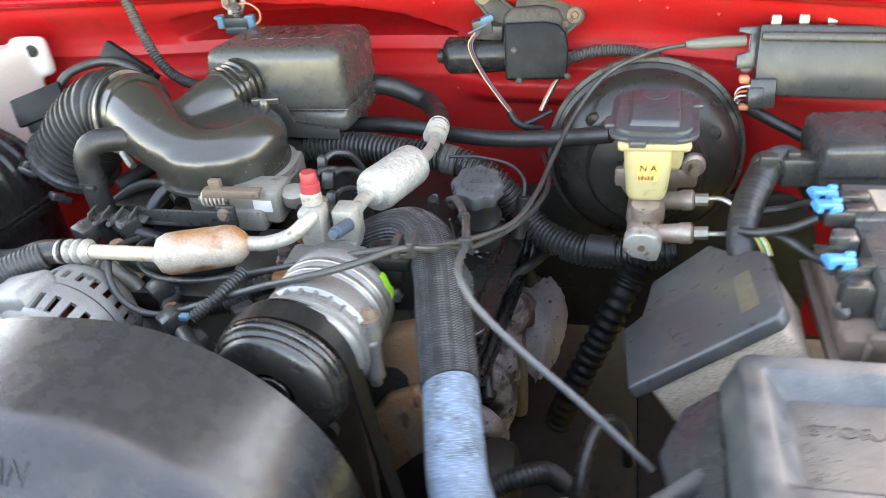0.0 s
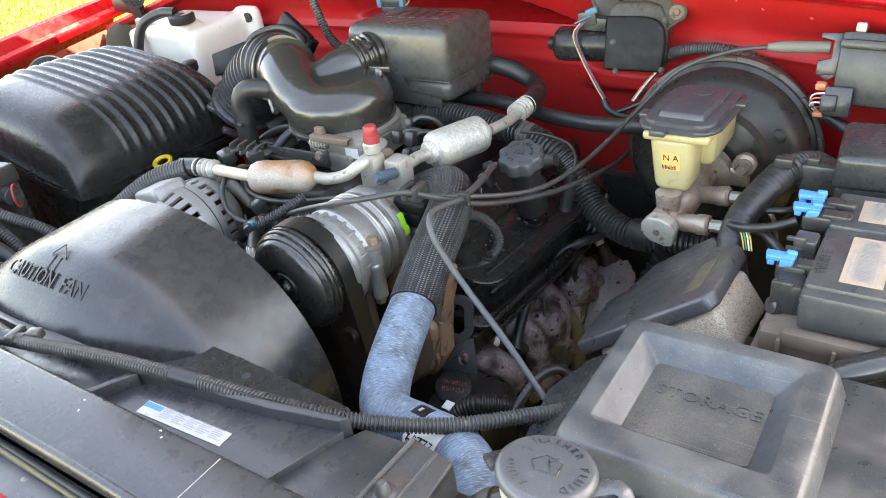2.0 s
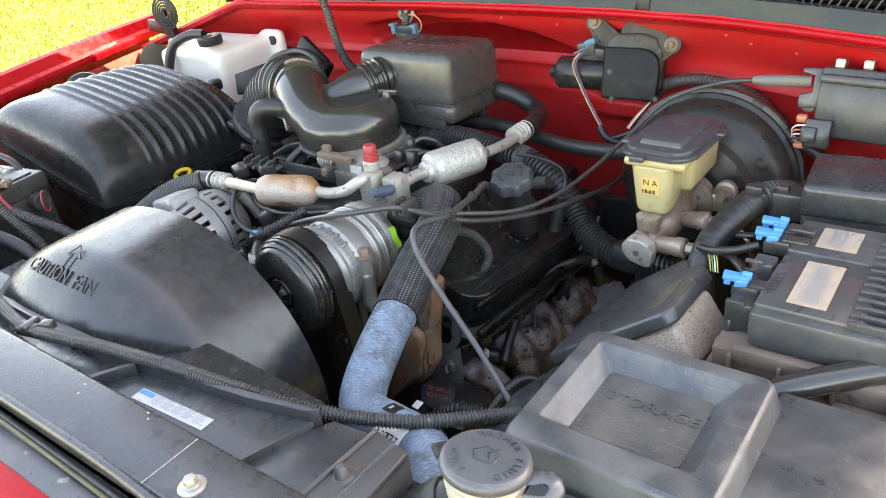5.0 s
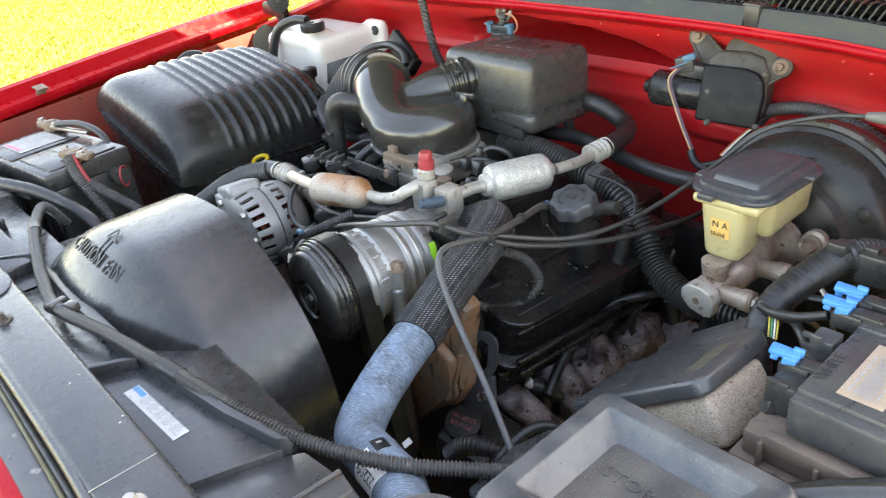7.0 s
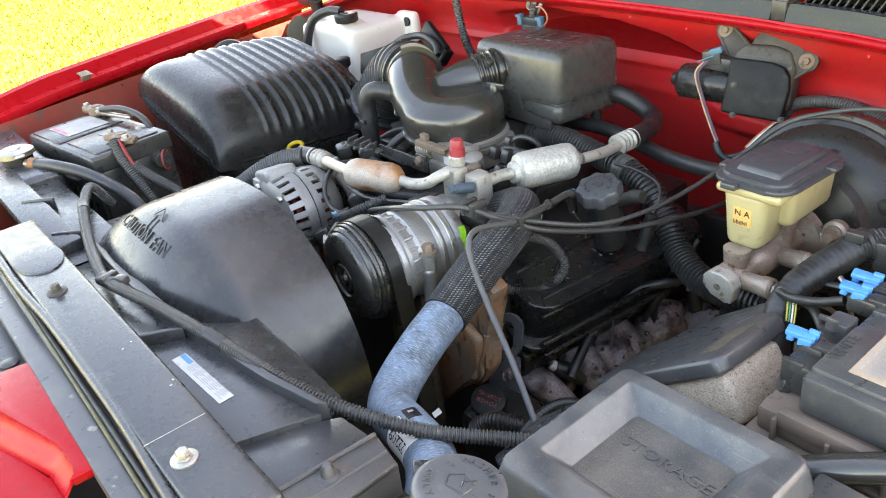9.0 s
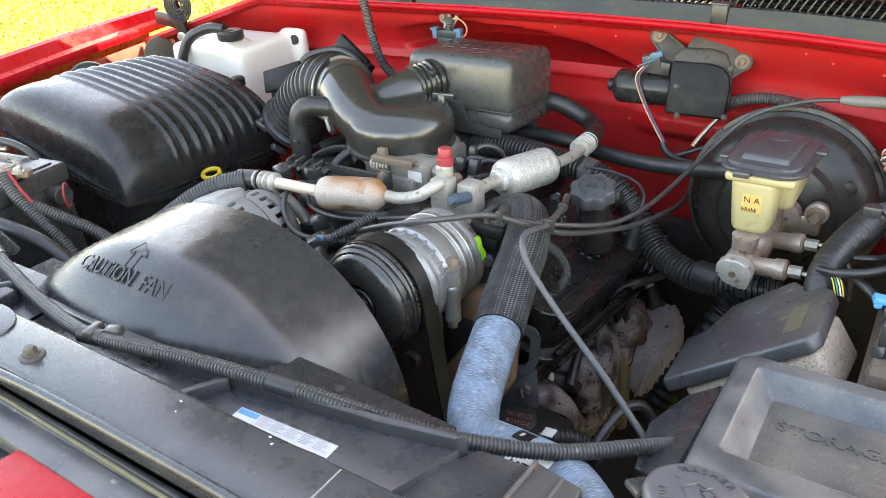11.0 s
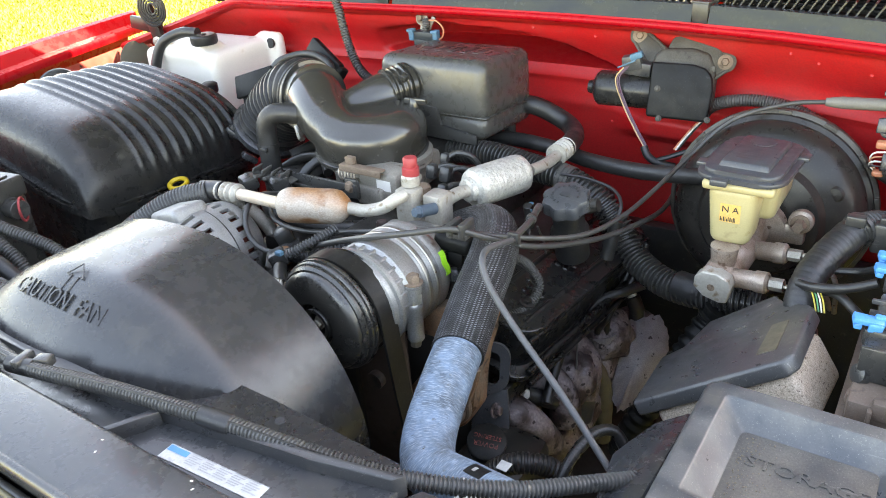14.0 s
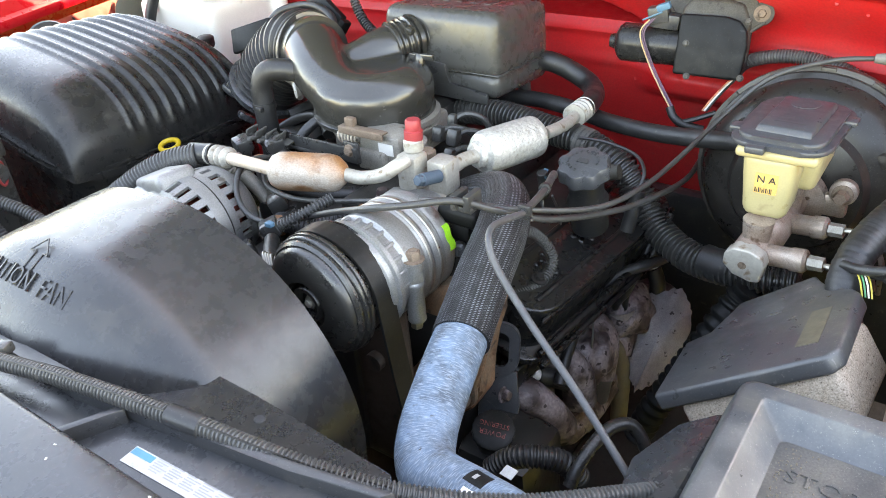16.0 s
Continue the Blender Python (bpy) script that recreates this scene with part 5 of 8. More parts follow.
# ---- air conditioning line ----
ac = thing("ac_line", (-0.34, 0.70, 0.98), "aluminium air-conditioning pipe with two silencer cans and a red-capped port", "refrigerant line")
part("supply_hose", tube([(-0.80, 0.47, 0.88), (-0.775, 0.505, 0.925), (-0.745, 0.54, 0.955), (-0.715, 0.573, 0.980), (-0.685, 0.598, 0.995), (-0.65, 0.62, 1.002)], 0.0160, 14, ring=0.0007, pitch=0.005), LOOM, ac)
part("hose_end", tube([(-0.665, 0.621, 1.002), (-0.625, 0.627, 1.005)], 0.0145, 16), RUBBER, ac)
part("ferrule", [tube([(-0.63, 0.626, 1.0045), (-0.585, 0.624, 1.008)], 0.0125, 18, ring=0.0022, pitch=0.012)], ALU_OX, ac)
part("left_pipe", tube([(-0.59, 0.624, 1.008), (-0.54, 0.617, 1.013), (-0.485, 0.610, 1.018)], 0.0085, 14), ALU_TAN, ac)
CAN = [(0.0085, 0), (0.012, 0.003), (0.020, 0.008), (0.0235, 0.016), (0.0240, 0.03), (0.0235, 0.082), (0.0215, 0.092), (0.014, 0.101), (0.0085, 0.105)]
part("rear_can", lathe(CAN, (-0.494, 0.608, 1.017), (0.102, 0.031, 0.003), 28), ALU_RUST, ac, "rust-stained silencer can")
part("middle_pipe", tube([(-0.395, 0.638, 1.019), (-0.375, 0.643, 1.017), (-0.35, 0.652, 1.022), (-0.335, 0.66, 1.032), (-0.33, 0.675, 1.035)], 0.0085, 14), ALU_OX, ac)
block = part("manifold_block", [box((-0.338, 0.695, 1.012), (0.029, 0.028, 0.046), 0.004), box((-0.302, 0.708, 1.008), (0.029, 0.030, 0.044), 0.004), box((-0.32, 0.70, 0.985), (0.062, 0.036, 0.012), 0.004), lathe([(0.012, 0), (0.012, 0.012), (0.009, 0.015)], (-0.340, 0.703, 1.036), (0, 0, 1), 18)], ALU_OX, ac)
part("red_cap", lathe([(0.0105, 0), (0.0115, 0.003), (0.0115, 0.013), (0.009, 0.014), (0.0095, 0.016), (0.0095, 0.025), (0.008, 0.027)], (-0.340, 0.705, 1.047), (0.02, 0.02, 1), 24), REDCAP, block, "faded red service cap")
part("slate_plug", [rod((-0.295, 0.69, 1.016), (-0.300, 0.662, 1.022), 0.0078, 16), rod((-0.30, 0.663, 1.0215), (-0.3015, 0.655, 1.0235), 0.0065, 6)], BLUEPLUG, block, "slate-blue plastic service cap")
part("link_pipe", tube([(-0.300, 0.725, 1.012), (-0.298, 0.75, 1.012), (-0.292, 0.775, 1.009)], 0.009, 14), ALU_OX, ac)
part("front_can", lathe([(0.010, 0), (0.016, 0.002), (0.0175, 0.006), (0.0175, 0.010), (0.0255, 0.013), (0.0278, 0.018), (0.0282, 0.026), (0.0280, 0.094), (0.0268, 0.101), (0.022, 0.106), (0.014, 0.110), (0.010, 0.116)], (-0.2975, 0.767, 1.009), (0.04, 0.115, -0.005), 28), CAN_OX, ac, "chalky grey silencer can")
part("rear_pipe", tube([(-0.257, 0.880, 1.003), (-0.252, 0.91, 1.001), (-0.253, 0.94, 0.998), (-0.259, 0.975, 0.996)], 0.0085, 14), ALU_OX, ac)
part("crimp_collar", tube([(-0.258, 0.965, 0.996), (-0.261, 1.005, 0.994)], 0.0150, 20, ring=0.0018, pitch=0.010), ALU_OX, ac)
part("return_hose", tube([(-0.260, 1.0, 0.994), (-0.268, 1.04, 0.990), (-0.285, 1.09, 0.983), (-0.31, 1.125, 0.985), (-0.345, 1.13, 1.0), (-0.38, 1.12, 1.015), (-0.43, 1.12, 1.01)], 0.0160, 16), RUBBER, ac)

# ---- compressor, belt, alternator ----
comp = thing("ac_compressor", (-0.28, 0.58, 0.88), "cast aluminium air-conditioning compressor with a black clutch pulley", "compressor")
CA = Vector((0.06, 1, 0.0)).normalized()
CF = Vector((-0.308, 0.482, 0.965))
part("rear_body", lathe([(0.050, 0.035), (0.058, 0.04), (0.060, 0.05), (0.0585, 0.055), (0.0575, 0.066), (0.0610, 0.070), (0.0610, 0.092), (0.0600, 0.094), (0.0600, 0.0955), (0.0612, 0.097), (0.0612, 0.104), (0.0598, 0.106), (0.0598, 0.108), (0.0612, 0.110), (0.0612, 0.122), (0.0598, 0.1235), (0.0598, 0.125), (0.0608, 0.1265), (0.0605, 0.138), (0.057, 0.144), (0.045, 0.150)], CF + Vector((0.012, 0, 0.004)), CA, 44), ALU, comp)
part("body_band", [lathe([(0.0615, 0), (0.0625, 0.001), (0.0625, 0.004), (0.0615, 0.005)], CF + Vector((0.012, 0, 0.004)) + CA * h, CA, 44) for h in (0.0985, 0.1135)], STEEL, comp)
part("front_housing", [box(CF + CA * 0.058 + Vector((0.055 * math.cos(a) + 0.010, 0, 0.055 * math.sin(a) + 0.004)), (0.0125, 0.020, 0.0045), 0.0018, rot=(0, -math.degrees(a), 0)) for a in [0.02 + 0.262 * i for i in range(9)]] + [lathe([(0.060, 0.046), (0.0635, 0.047), (0.0635, 0.052), (0.060, 0.053)], CF + Vector((0.012, 0, 0.004)), CA, 44)], ALU, comp)
pul = part("pulley", lathe([(0.045, -0.004), (0.0625, -0.004), (0.0655, -0.001), (0.0655, 0.0015), (0.0640, 0.002), (0.0640, 0.003), (0.0670, 0.004), (0.0680, 0.0055), (0.0680, 0.007), (0.0668, 0.0076), (0.0668, 0.0088), (0.0688, 0.0095), (0.0692, 0.0115), (0.0688, 0.0135), (0.0672, 0.0145), (0.0655, 0.0165), (0.0630, 0.0175), (0.0630, 0.044), (0.0665, 0.045), (0.0665, 0.047), (0.05, 0.049)], CF, CA, 72), PULLEY, comp, "worn black clutch pulley")
part("clutch_plate", lathe([(0.0605, 0.003), (0.0605, -0.002), (0.0585, -0.0055), (0.053, -0.0085), (0.044, -0.0110), (0.034, -0.0122), (0.0270, -0.0122), (0.0255, -0.0105), (0.0248, -0.0040), (0.0225, -0.0026), (0.0208, -0.0040), (0.0200, -0.0098), (0.0190, -0.0108), (0.0150, -0.0108), (0.0138, -0.0098), (0.0130, -0.0040), (0.0105, -0.0020)], CF + CA * -0.004, CA, 64), PULLEY, pul, "smooth domed black clutch plate")
part("hub_nut", [lathe([(0.008, 0), (0.008, -0.004), (0.006, -0.005), (0.004, -0.005)], CF + CA * -0.006, CA, 6), lathe([(0.0042, -0.004), (0.0042, -0.008), (0.003, -0.0085), (0.0, -0.0085)], CF + CA * -0.006, CA, 14)], GREYCAST, pul)
part("mount_ear", [lathe([(0.0095, 0), (0.0105, 0.002), (0.0100, 0.006), (0.0098, 0.040), (0.0112, 0.044), (0.0112, 0.048), (0.0100, 0.050), (0.0105, 0.052), (0.0105, 0.070), (0.0122, 0.072), (0.0122, 0.074)], (-0.236, 0.552, 0.918), (0, 0.05, 1), 22), lathe([(0.0118, 0.0), (0.0118, 0.012)], (-0.236, 0.5548, 0.9685), (0, 0.05, 1), 6), *[box((-0.253, 0.562, z), (0.030, 0.018, 0.010), 0.003, rot=(0, 12, 0)) for z in (0.930, 0.952, 0.975)], box((-0.250, 0.566, 0.955), (0.018, 0.006, 0.066), 0.002)], ALU, comp)
part("ear_bolt", [*bolt((-0.236, 0.556, 0.992), (0, 0.05, 1), 0.0085, 0.0105, 0.0120), lathe([(0.0058, 0.0104), (0.0050, 0.0112), (0.0, 0.0102)], (-0.236, 0.556, 0.992), (0, 0.05, 1), 18)], RUSTPLATE, comp, "rust-browned flange bolt")
part("ear_bolt", [lathe([(0.0125, -0.02), (0.0125, 0.0)], (-0.375, 0.677, 0.972), (0, 0, 1), 18), lathe([(0.0115, 0), (0.0115, 0.002), (0.0085, 0.003), (0.0085, 0.011), (0.007, 0.013)], (-0.375, 0.677, 0.974), (0, 0, 1), 6)], BROWN, comp)
part("ear_bolt", bolt((-0.236, 0.551, 0.917), (0, -0.05, -1), 0.007, 0.008), STEEL, comp)
part("top_cap", [lathe([(0.032, 0), (0.032, 0.012), (0.027, 0.016)], (-0.31, 0.66, 0.978), (0, -0.1, 1), 32), box((-0.32, 0.66, 0.975), (0.09, 0.06, 0.03), 0.006)], ALU, comp)
part("green_tag", sheet(lambda u, v: tuple(CF + Vector((0.012, 0, 0.004)) + CA * (0.1285 + 0.009 * u + 0.0012 * math.sin(9 * v)) + Vector((0.0612 * math.cos(0.10 + 0.50 * v), 0, 0.0612 * math.sin(0.10 + 0.50 * v)))), 6, 14, 0.0010), GREEN, comp, "fluorescent green tape tag")
part("side_connector", [box((-0.236, 0.648, 1.004), (0.048, 0.036, 0.022), 0.007, 3, rot=(0, 10, 12)), box((-0.221, 0.655, 0.965), (0.032, 0.028, 0.062), 0.005, 3, rot=(0, 6, 12)), box((-0.232, 0.640, 0.985), (0.022, 0.014, 0.022), 0.004, 2, rot=(0, 6, 12))], MATTE, comp, "glossy black plug housing")
part("connector_knob", lathe([(0.0075, 0), (0.0085, 0.001), (0.0085, 0.012), (0.006, 0.014)], (-0.2345, 0.640, 0.962), (0.35, -0.9, 0.2), 20, lobes=6, amp=0.10), CHARCOAL, comp)
part("connector_screw", [lathe([(0.0065, -0.016), (0.0065, 0.0), (0.0078, 0.001), (0.0078, 0.003), (0.0055, 0.004), (0.0055, 0.008)], (-0.206, 0.650, 0.998), (0.1, -0.15, 1), 18)], GREYCAST, comp)

BELTWAY = [CF + Vector((0.0692 * math.cos(a), 0.016, 0.0692 * math.sin(a))) for a in [radians(200 - 10 * i) for i in range(20)]] + [CF + Vector((0.072, 0.016, -0.03)), CF + Vector((0.078, 0.016, -0.09)), CF + Vector((0.092, 0.016, -0.20)), CF + Vector((0.105, 0.016, -0.30))]


def belt_at(u, v):
    s = u * (len(BELTWAY) - 1)
    k = min(int(s), len(BELTWAY) - 2)
    return tuple(BELTWAY[k].lerp(BELTWAY[k + 1], s - k) + CA * (0.0245 * v))


belt = single("drive_belt", sheet(belt_at, 92, 6, 0.0035), BELT, "broad glossy black rubber drive belt running off the pulley", "belt")

alt = thing("alternator", (-0.60, 0.56, 0.88), "cast aluminium alternator with slotted end frame and copper windings", "alternator")
AC0, AA = Vector((-0.605, 0.520, 0.936)), Vector((0.02, 1, 0.0)).normalized()
def shell(rows, slots, seg=168, thick=0.005):
    """A turned casing with real slots cut through some of its rows."""
    x, y, z = frame_of(AA)
    bm = bmesh.new()
    ring = [[bm.verts.new(AC0 + z * h + x * (r * math.cos(2 * math.pi * i / seg)) + y * (r * math.sin(2 * math.pi * i / seg))) for i in range(seg)] for r, h in rows]
    for j in range(len(rows) - 1):
        for i in range(seg):
            if j in slots and i % 7 in (1, 2, 3):
                continue
            bm.faces.new((ring[j][i], ring[j][(i + 1) % seg], ring[j + 1][(i + 1) % seg], ring[j + 1][i]))
    bmesh.ops.recalc_face_normals(bm, faces=bm.faces)
    bmesh.ops.solidify(bm, geom=bm.faces[:], thickness=thick)
    return from_bm(bm)


part("front_frame", shell([(0.018, -0.002), (0.045, 0.0), (0.056, 0.002), (0.0640, 0.0065), (0.0685, 0.029), (0.0688, 0.034), (0.0688, 0.046)], (3,)), CASTGREY, alt)
part("rear_frame", shell([(0.067, 0.049), (0.067, 0.060), (0.066, 0.076), (0.062, 0.092), (0.052, 0.102), (0.03, 0.106)], (1,)), CASTGREY, alt)
part("fan_vane", [box(AC0 + AA * 0.020 + Vector((0.056 * math.cos(a), 0, 0.056 * math.sin(a))), (0.012, 0.018, 0.0025), 0.0005, rot=(0, -math.degrees(a) + 25, 0)) for a in [i * math.pi / 11 for i in range(22)]], IRON, alt)
part("split_band", lathe([(0.066, 0.045), (0.0665, 0.0455), (0.0665, 0.0495), (0.066, 0.05)], AC0, AA, 48), IRON, alt)
part("winding", lathe([(0.030, 0.012), (0.052, 0.02), (0.054, 0.08), (0.040, 0.092)], AC0, AA, 36), COPPER, alt)
part("mount_lug", [box((-0.640, 0.556, 0.992), (0.075, 0.055, 0.030), 0.008, 3, rot=(0, -18, -8)), box((-0.66, 0.545, 0.975), (0.03, 0.04, 0.03), 0.006), lathe([(0.010, 0), (0.010, 0.03)], (-0.645, 0.53, 0.992), (0, 1, 0), 16)], CASTGREY, alt)
for k in (0.2, 0.9, 2.2):
    part("through_bolt", bolt(AC0 + Vector((0.06 * math.cos(k), 0.002, 0.06 * math.sin(k))), (0, -1, 0), 0.005, 0.006), STEEL, alt)

# ---- upper radiator hose ----
hose = thing("radiator_hose", (-0.12, 0.5, 0.9), "blue cloth-faced radiator hose with a braided black heat sleeve", "radiator hose")
HP = [(-0.33, 0.72, 0.935), (-0.285, 0.735, 0.965), (-0.235, 0.722, 0.990), (-0.20, 0.682, 0.998), (-0.178, 0.63, 0.994), (-0.163, 0.575, 0.983), (-0.147, 0.514, 0.964), (-0.133, 0.46, 0.950), (-0.119, 0.410, 0.930), (-0.095, 0.380, 0.924), (-0.045, 0.368, 0.932), (0.005, 0.355, 0.940), (0.045, 0.325, 0.938), (0.062, 0.28, 0.922), (0.064, 0.24, 0.90)]
part("blue_hose", tube(HP[5:], 0.0262, 24, 0.005), BLUEHOSE, hose)
part("heat_sleeve", tube(HP[:7] + [(-0.1435, 0.502, 0.9605)], lambda s: 0.0285, 26, 0.005), SLEEVE, hose, "braided black and silver heat sleeve")


def wrap(s0, s1, a0, a1, r):
    line = smooth_path(HP[5:], 0.002)
    n = len(line)

    def f(u, v):
        i = int((s0 + (s1 - s0) * u) * (n - 1))
        c = line[i]
        d = (line[min(i + 1, n - 1)] - line[max(i - 1, 0)]).normalized()
        x, y, _ = frame_of(d)
        a = radians(a0 + (a1 - a0) * v)
        return c + x * (r * math.cos(a)) + y * (r * math.sin(a))
    return f


part("black_mark", sheet(wrap(0.576, 0.616, 64, 98, 0.0266), 8, 10, 0.0004), MATTE, hose)
part("mark_print", [sheet(wrap(0.588 + 0.005 * k, 0.590 + 0.005 * k, 76, 88, 0.0272), 2, 6, 0.0002) for k in range(3)], LABELGREY, hose)
tag = part("number_label", sheet(wrap(0.588, 0.690, 108, 186, 0.0267), 14, 18, 0.0004), PAPER, hose, "white printed number label")
numtxt = words("22209", 0.0165, (0, 0, 0), (1, 0, 0), (0, 1, 0), 0.0003)
part("number", ([wrap(0.638 - v.x / 0.47, 0.8, 147 + v.y / 0.027 * 57.3, 0, 0.0273)(0, 0) for v in numtxt[0]], numtxt[1]), INK, tag)
part("white_tag", box((-0.026, 0.392, 0.953), (0.017, 0.009, 0.0012), 0.0003, rot=(25, -25, -25)), LABELGREY, hose, "white paper tag")
part("hose_clamp", tube([(0.064, 0.262, 0.912), (0.064, 0.252, 0.907)], 0.0280, 24, 0.004), STEEL, hose)

# ---- engine: valve cover, exhaust, block ----
eng = thing("engine_block", (-0.42, 0.85, 0.6), "oily black engine block and intake manifold", "engine")
part("block", [box((-0.42, 0.85, 0.75), (0.42, 0.52, 0.30), 0.02), box((-0.42, 0.60, 0.80), (0.18, 0.12, 0.26), 0.015)], IRON, eng)
part("intake_manifold", [box((-0.45, 0.85, 0.915), (0.26, 0.42, 0.05), 0.012), box((-0.40, 0.72, 0.93), (0.10, 0.10, 0.06), 0.012), box((-0.58, 0.80, 0.935), (0.05, 0.12, 0.05), 0.01)], IRON, eng)
part("plenum", [box((-0.57, 0.95, 0.955), (0.22, 0.11, 0.07), 0.015), box((-0.66, 0.88, 0.94), (0.10, 0.16, 0.05), 0.012), tube([(-0.70, 0.84, 0.97), (-0.66, 0.90, 0.985), (-0.60, 0.92, 0.99), (-0.55, 0.94, 0.985)], 0.012, 12), tube([(-0.71, 0.80, 0.95), (-0.67, 0.83, 0.975), (-0.62, 0.83, 0.985), (-0.58, 0.80, 0.975)], 0.008, 10)], IRON, eng)
part("timing_cover", [box((-0.36, 0.56, 0.80), (0.20, 0.02, 0.26), 0.01), lathe([(0.012, 0), (0.012, 0.01)], (-0.30, 0.548, 0.84), (0, -1, 0), 16)], TIMING, eng)
part("clutter_pipe", [tube([(-0.62, 0.70, 0.96), (-0.56, 0.66, 0.97), (-0.50, 0.68, 0.95), (-0.45, 0.72, 0.94)], 0.012, 10), tube([(-0.66, 0.74, 0.98), (-0.60, 0.72, 0.975), (-0.56, 0.73, 0.95)], 0.010, 10), tube([(-0.42, 0.60, 0.96), (-0.38, 0.63, 0.97), (-0.36, 0.66, 0.94)], 0.011, 10, ring=0.0008, pitch=0.005)], RUBBER, eng)
for x, y, z, s in ((-0.62, 0.66, 0.985, 0.02), (-0.655, 0.70, 0.985, 0.03), (-0.61, 0.72, 0.985, 0.035), (-0.52, 0.63, 0.955, 0.03), (-0.47, 0.57, 0.96, 0.03), (-0.40, 0.60, 0.955, 0.03), (-0.36, 0.80, 0.97, 0.035), (-0.40, 0.79, 0.985, 0.025), (-0.33, 0.84, 0.965, 0.03), (-0.44, 0.56, 0.935, 0.035), (-0.50, 0.55, 0.93, 0.03)):
    part("sensor", [box((x, y, z), (s, s * 0.8, s * 0.7), 0.004, rot=(20 * math.sin(9 * x), 15 * math.cos(7 * y), 40 * math.sin(5 * x + y))), rod((x, y, z - 0.04), (x + 0.004, y, z), s * 0.28)], BLACK, eng)
for x, y, z in ((-0.355, 0.62, 0.985), (-0.60, 0.68, 0.975), (-0.49, 0.60, 0.945), (-0.38, 0.74, 0.97)):
    part("fitting_bolt", [lathe([(0.009, 0), (0.009, 0.01), (0.012, 0.011), (0.012, 0.016), (0.009, 0.022)], (x, y, z - 0.012), (0.1, -0.1, 1), 8)], TAN, eng)
part("blue_clip", box((-0.425, 0.535, 0.995), (0.010, 0.008, 0.006), 0.0015), LIGHTBLUE, eng)
part("crimp_spring", tube([(-0.425, 0.545, 0.985), (-0.40, 0.57, 1.0), (-0.385, 0.60, 1.008)], 0.006, 10, ring=0.0012, pitch=0.004), LOOM, eng)
part("fitting_pipe", [tube([(-0.655, 0.662, 0.970), (-0.621, 0.66, 0.962), (-0.594, 0.658, 0.953), (-0.57, 0.655, 0.935), (-0.555, 0.65, 0.90)], 0.0105, 14), tube([(-0.640, 0.661, 0.9665), (-0.612, 0.66, 0.959)], 0.0145, 18, ring=0.0022, pitch=0.012)], GREYCAST, eng, "dull grey crimped metal pipe")
part("heater_loop", tube([(-0.52, 0.66, 0.93), (-0.50, 0.61, 0.942), (-0.46, 0.60, 0.95), (-0.43, 0.62, 0.945)], 0.009, 12, ring=0.0009, pitch=0.005), RUBBER, eng)

vc = thing("valve_cover", (-0.13, 0.78, 0.83), "glossy oily black steel valve cover", "valve cover")
VY = Vector((0.10, 1, 0)).normalized()
VX = Vector((0.95, -0.095, -0.31)).normalized()
VN = VX.cross(VY)
VO = Vector((-0.200, 0.842, 0.825))
part("cover", prism(round_rect(0.105, 0.35, 0.040), VO, VX, VY, 0.070, 0.0035, 3), OILY, vc)
part("rail", prism(round_rect(0.130, 0.372, 0.03), VO - VN * 0.004, VX, VY, 0.010, 0.003), OILY, vc)
part("head_edge", box((-0.175, 0.84, 0.775), (0.03, 0.37, 0.05), 0.008, rot=(0, 15, -5.7)), OILY, vc)
for w in (0.030, -0.030):
    part("cover_rib", rod(VO + VX * w - VY * 0.15 + VN * 0.069, VO + VX * w + VY * 0.15 + VN * 0.069, 0.004, 10), OILY, vc)
for w, h, r in ((0.0505, 0.060, 0.0035), (0.062, 0.012, 0.005), (0.070, -0.004, 0.004)):
    part("edge_bead", rod(VO + VX * w - VY * 0.165 + VN * h, VO + VX * w + VY * 0.165 + VN * h, r, 10), OILY, vc)
vrng = random.Random(3)
for c in (-0.09, 0.0, 0.10):
    part("stamped_mark", [lathe([(0.004, 0), (0.0045, 0.001), (0.003, 0.0025)], VO + VX * (vrng.uniform(-0.016, 0.016)) + VY * (c + vrng.uniform(-0.018, 0.018)) + VN * 0.0698, VN, 10) for _ in range(7)], OILY, vc)
for y in (0.72, 0.842, 0.964):
    part("cover_bolt", bolt(VO + Vector((0, y - 0.842, 0)) + VN * 0.070, VN, 0.006, 0.006, 0.010), IRON, vc)
for y in (0.62, 0.70, 0.78, 0.86, 0.94):
    part("flange_bolt", bolt((-0.152 + 0.1 * (y - 0.84), y, 0.785), (1, 0, 0.2), 0.007, 0.008, 0.010), BROWN, vc)

filler = thing("oil_filler", (-0.17, 0.79, 0.92), "dark grey oil filler cap on a black neck", "oil filler")
OA = Vector((0.02, -0.28, 1)).normalized()
part("neck", lathe([(0.024, -0.09), (0.024, -0.05), (0.027, -0.045), (0.022, -0.035), (0.022, 0.0)], Vector((-0.17, 0.818, 0.992)), OA, 28), RUBBER, filler)
ocap = part("cap", lathe([(0.026, -0.004), (0.031, 0.0), (0.0315, 0.014), (0.029, 0.018), (0.023, 0.0195), (0.0, 0.02)], Vector((-0.17, 0.818, 0.990)), OA, 64, lobes=8, amp=0.06), CHARCOAL, filler)
oc = Vector((-0.17, 0.818, 0.990)) + OA * 0.0202
OX, OY, _ = frame_of(OA)
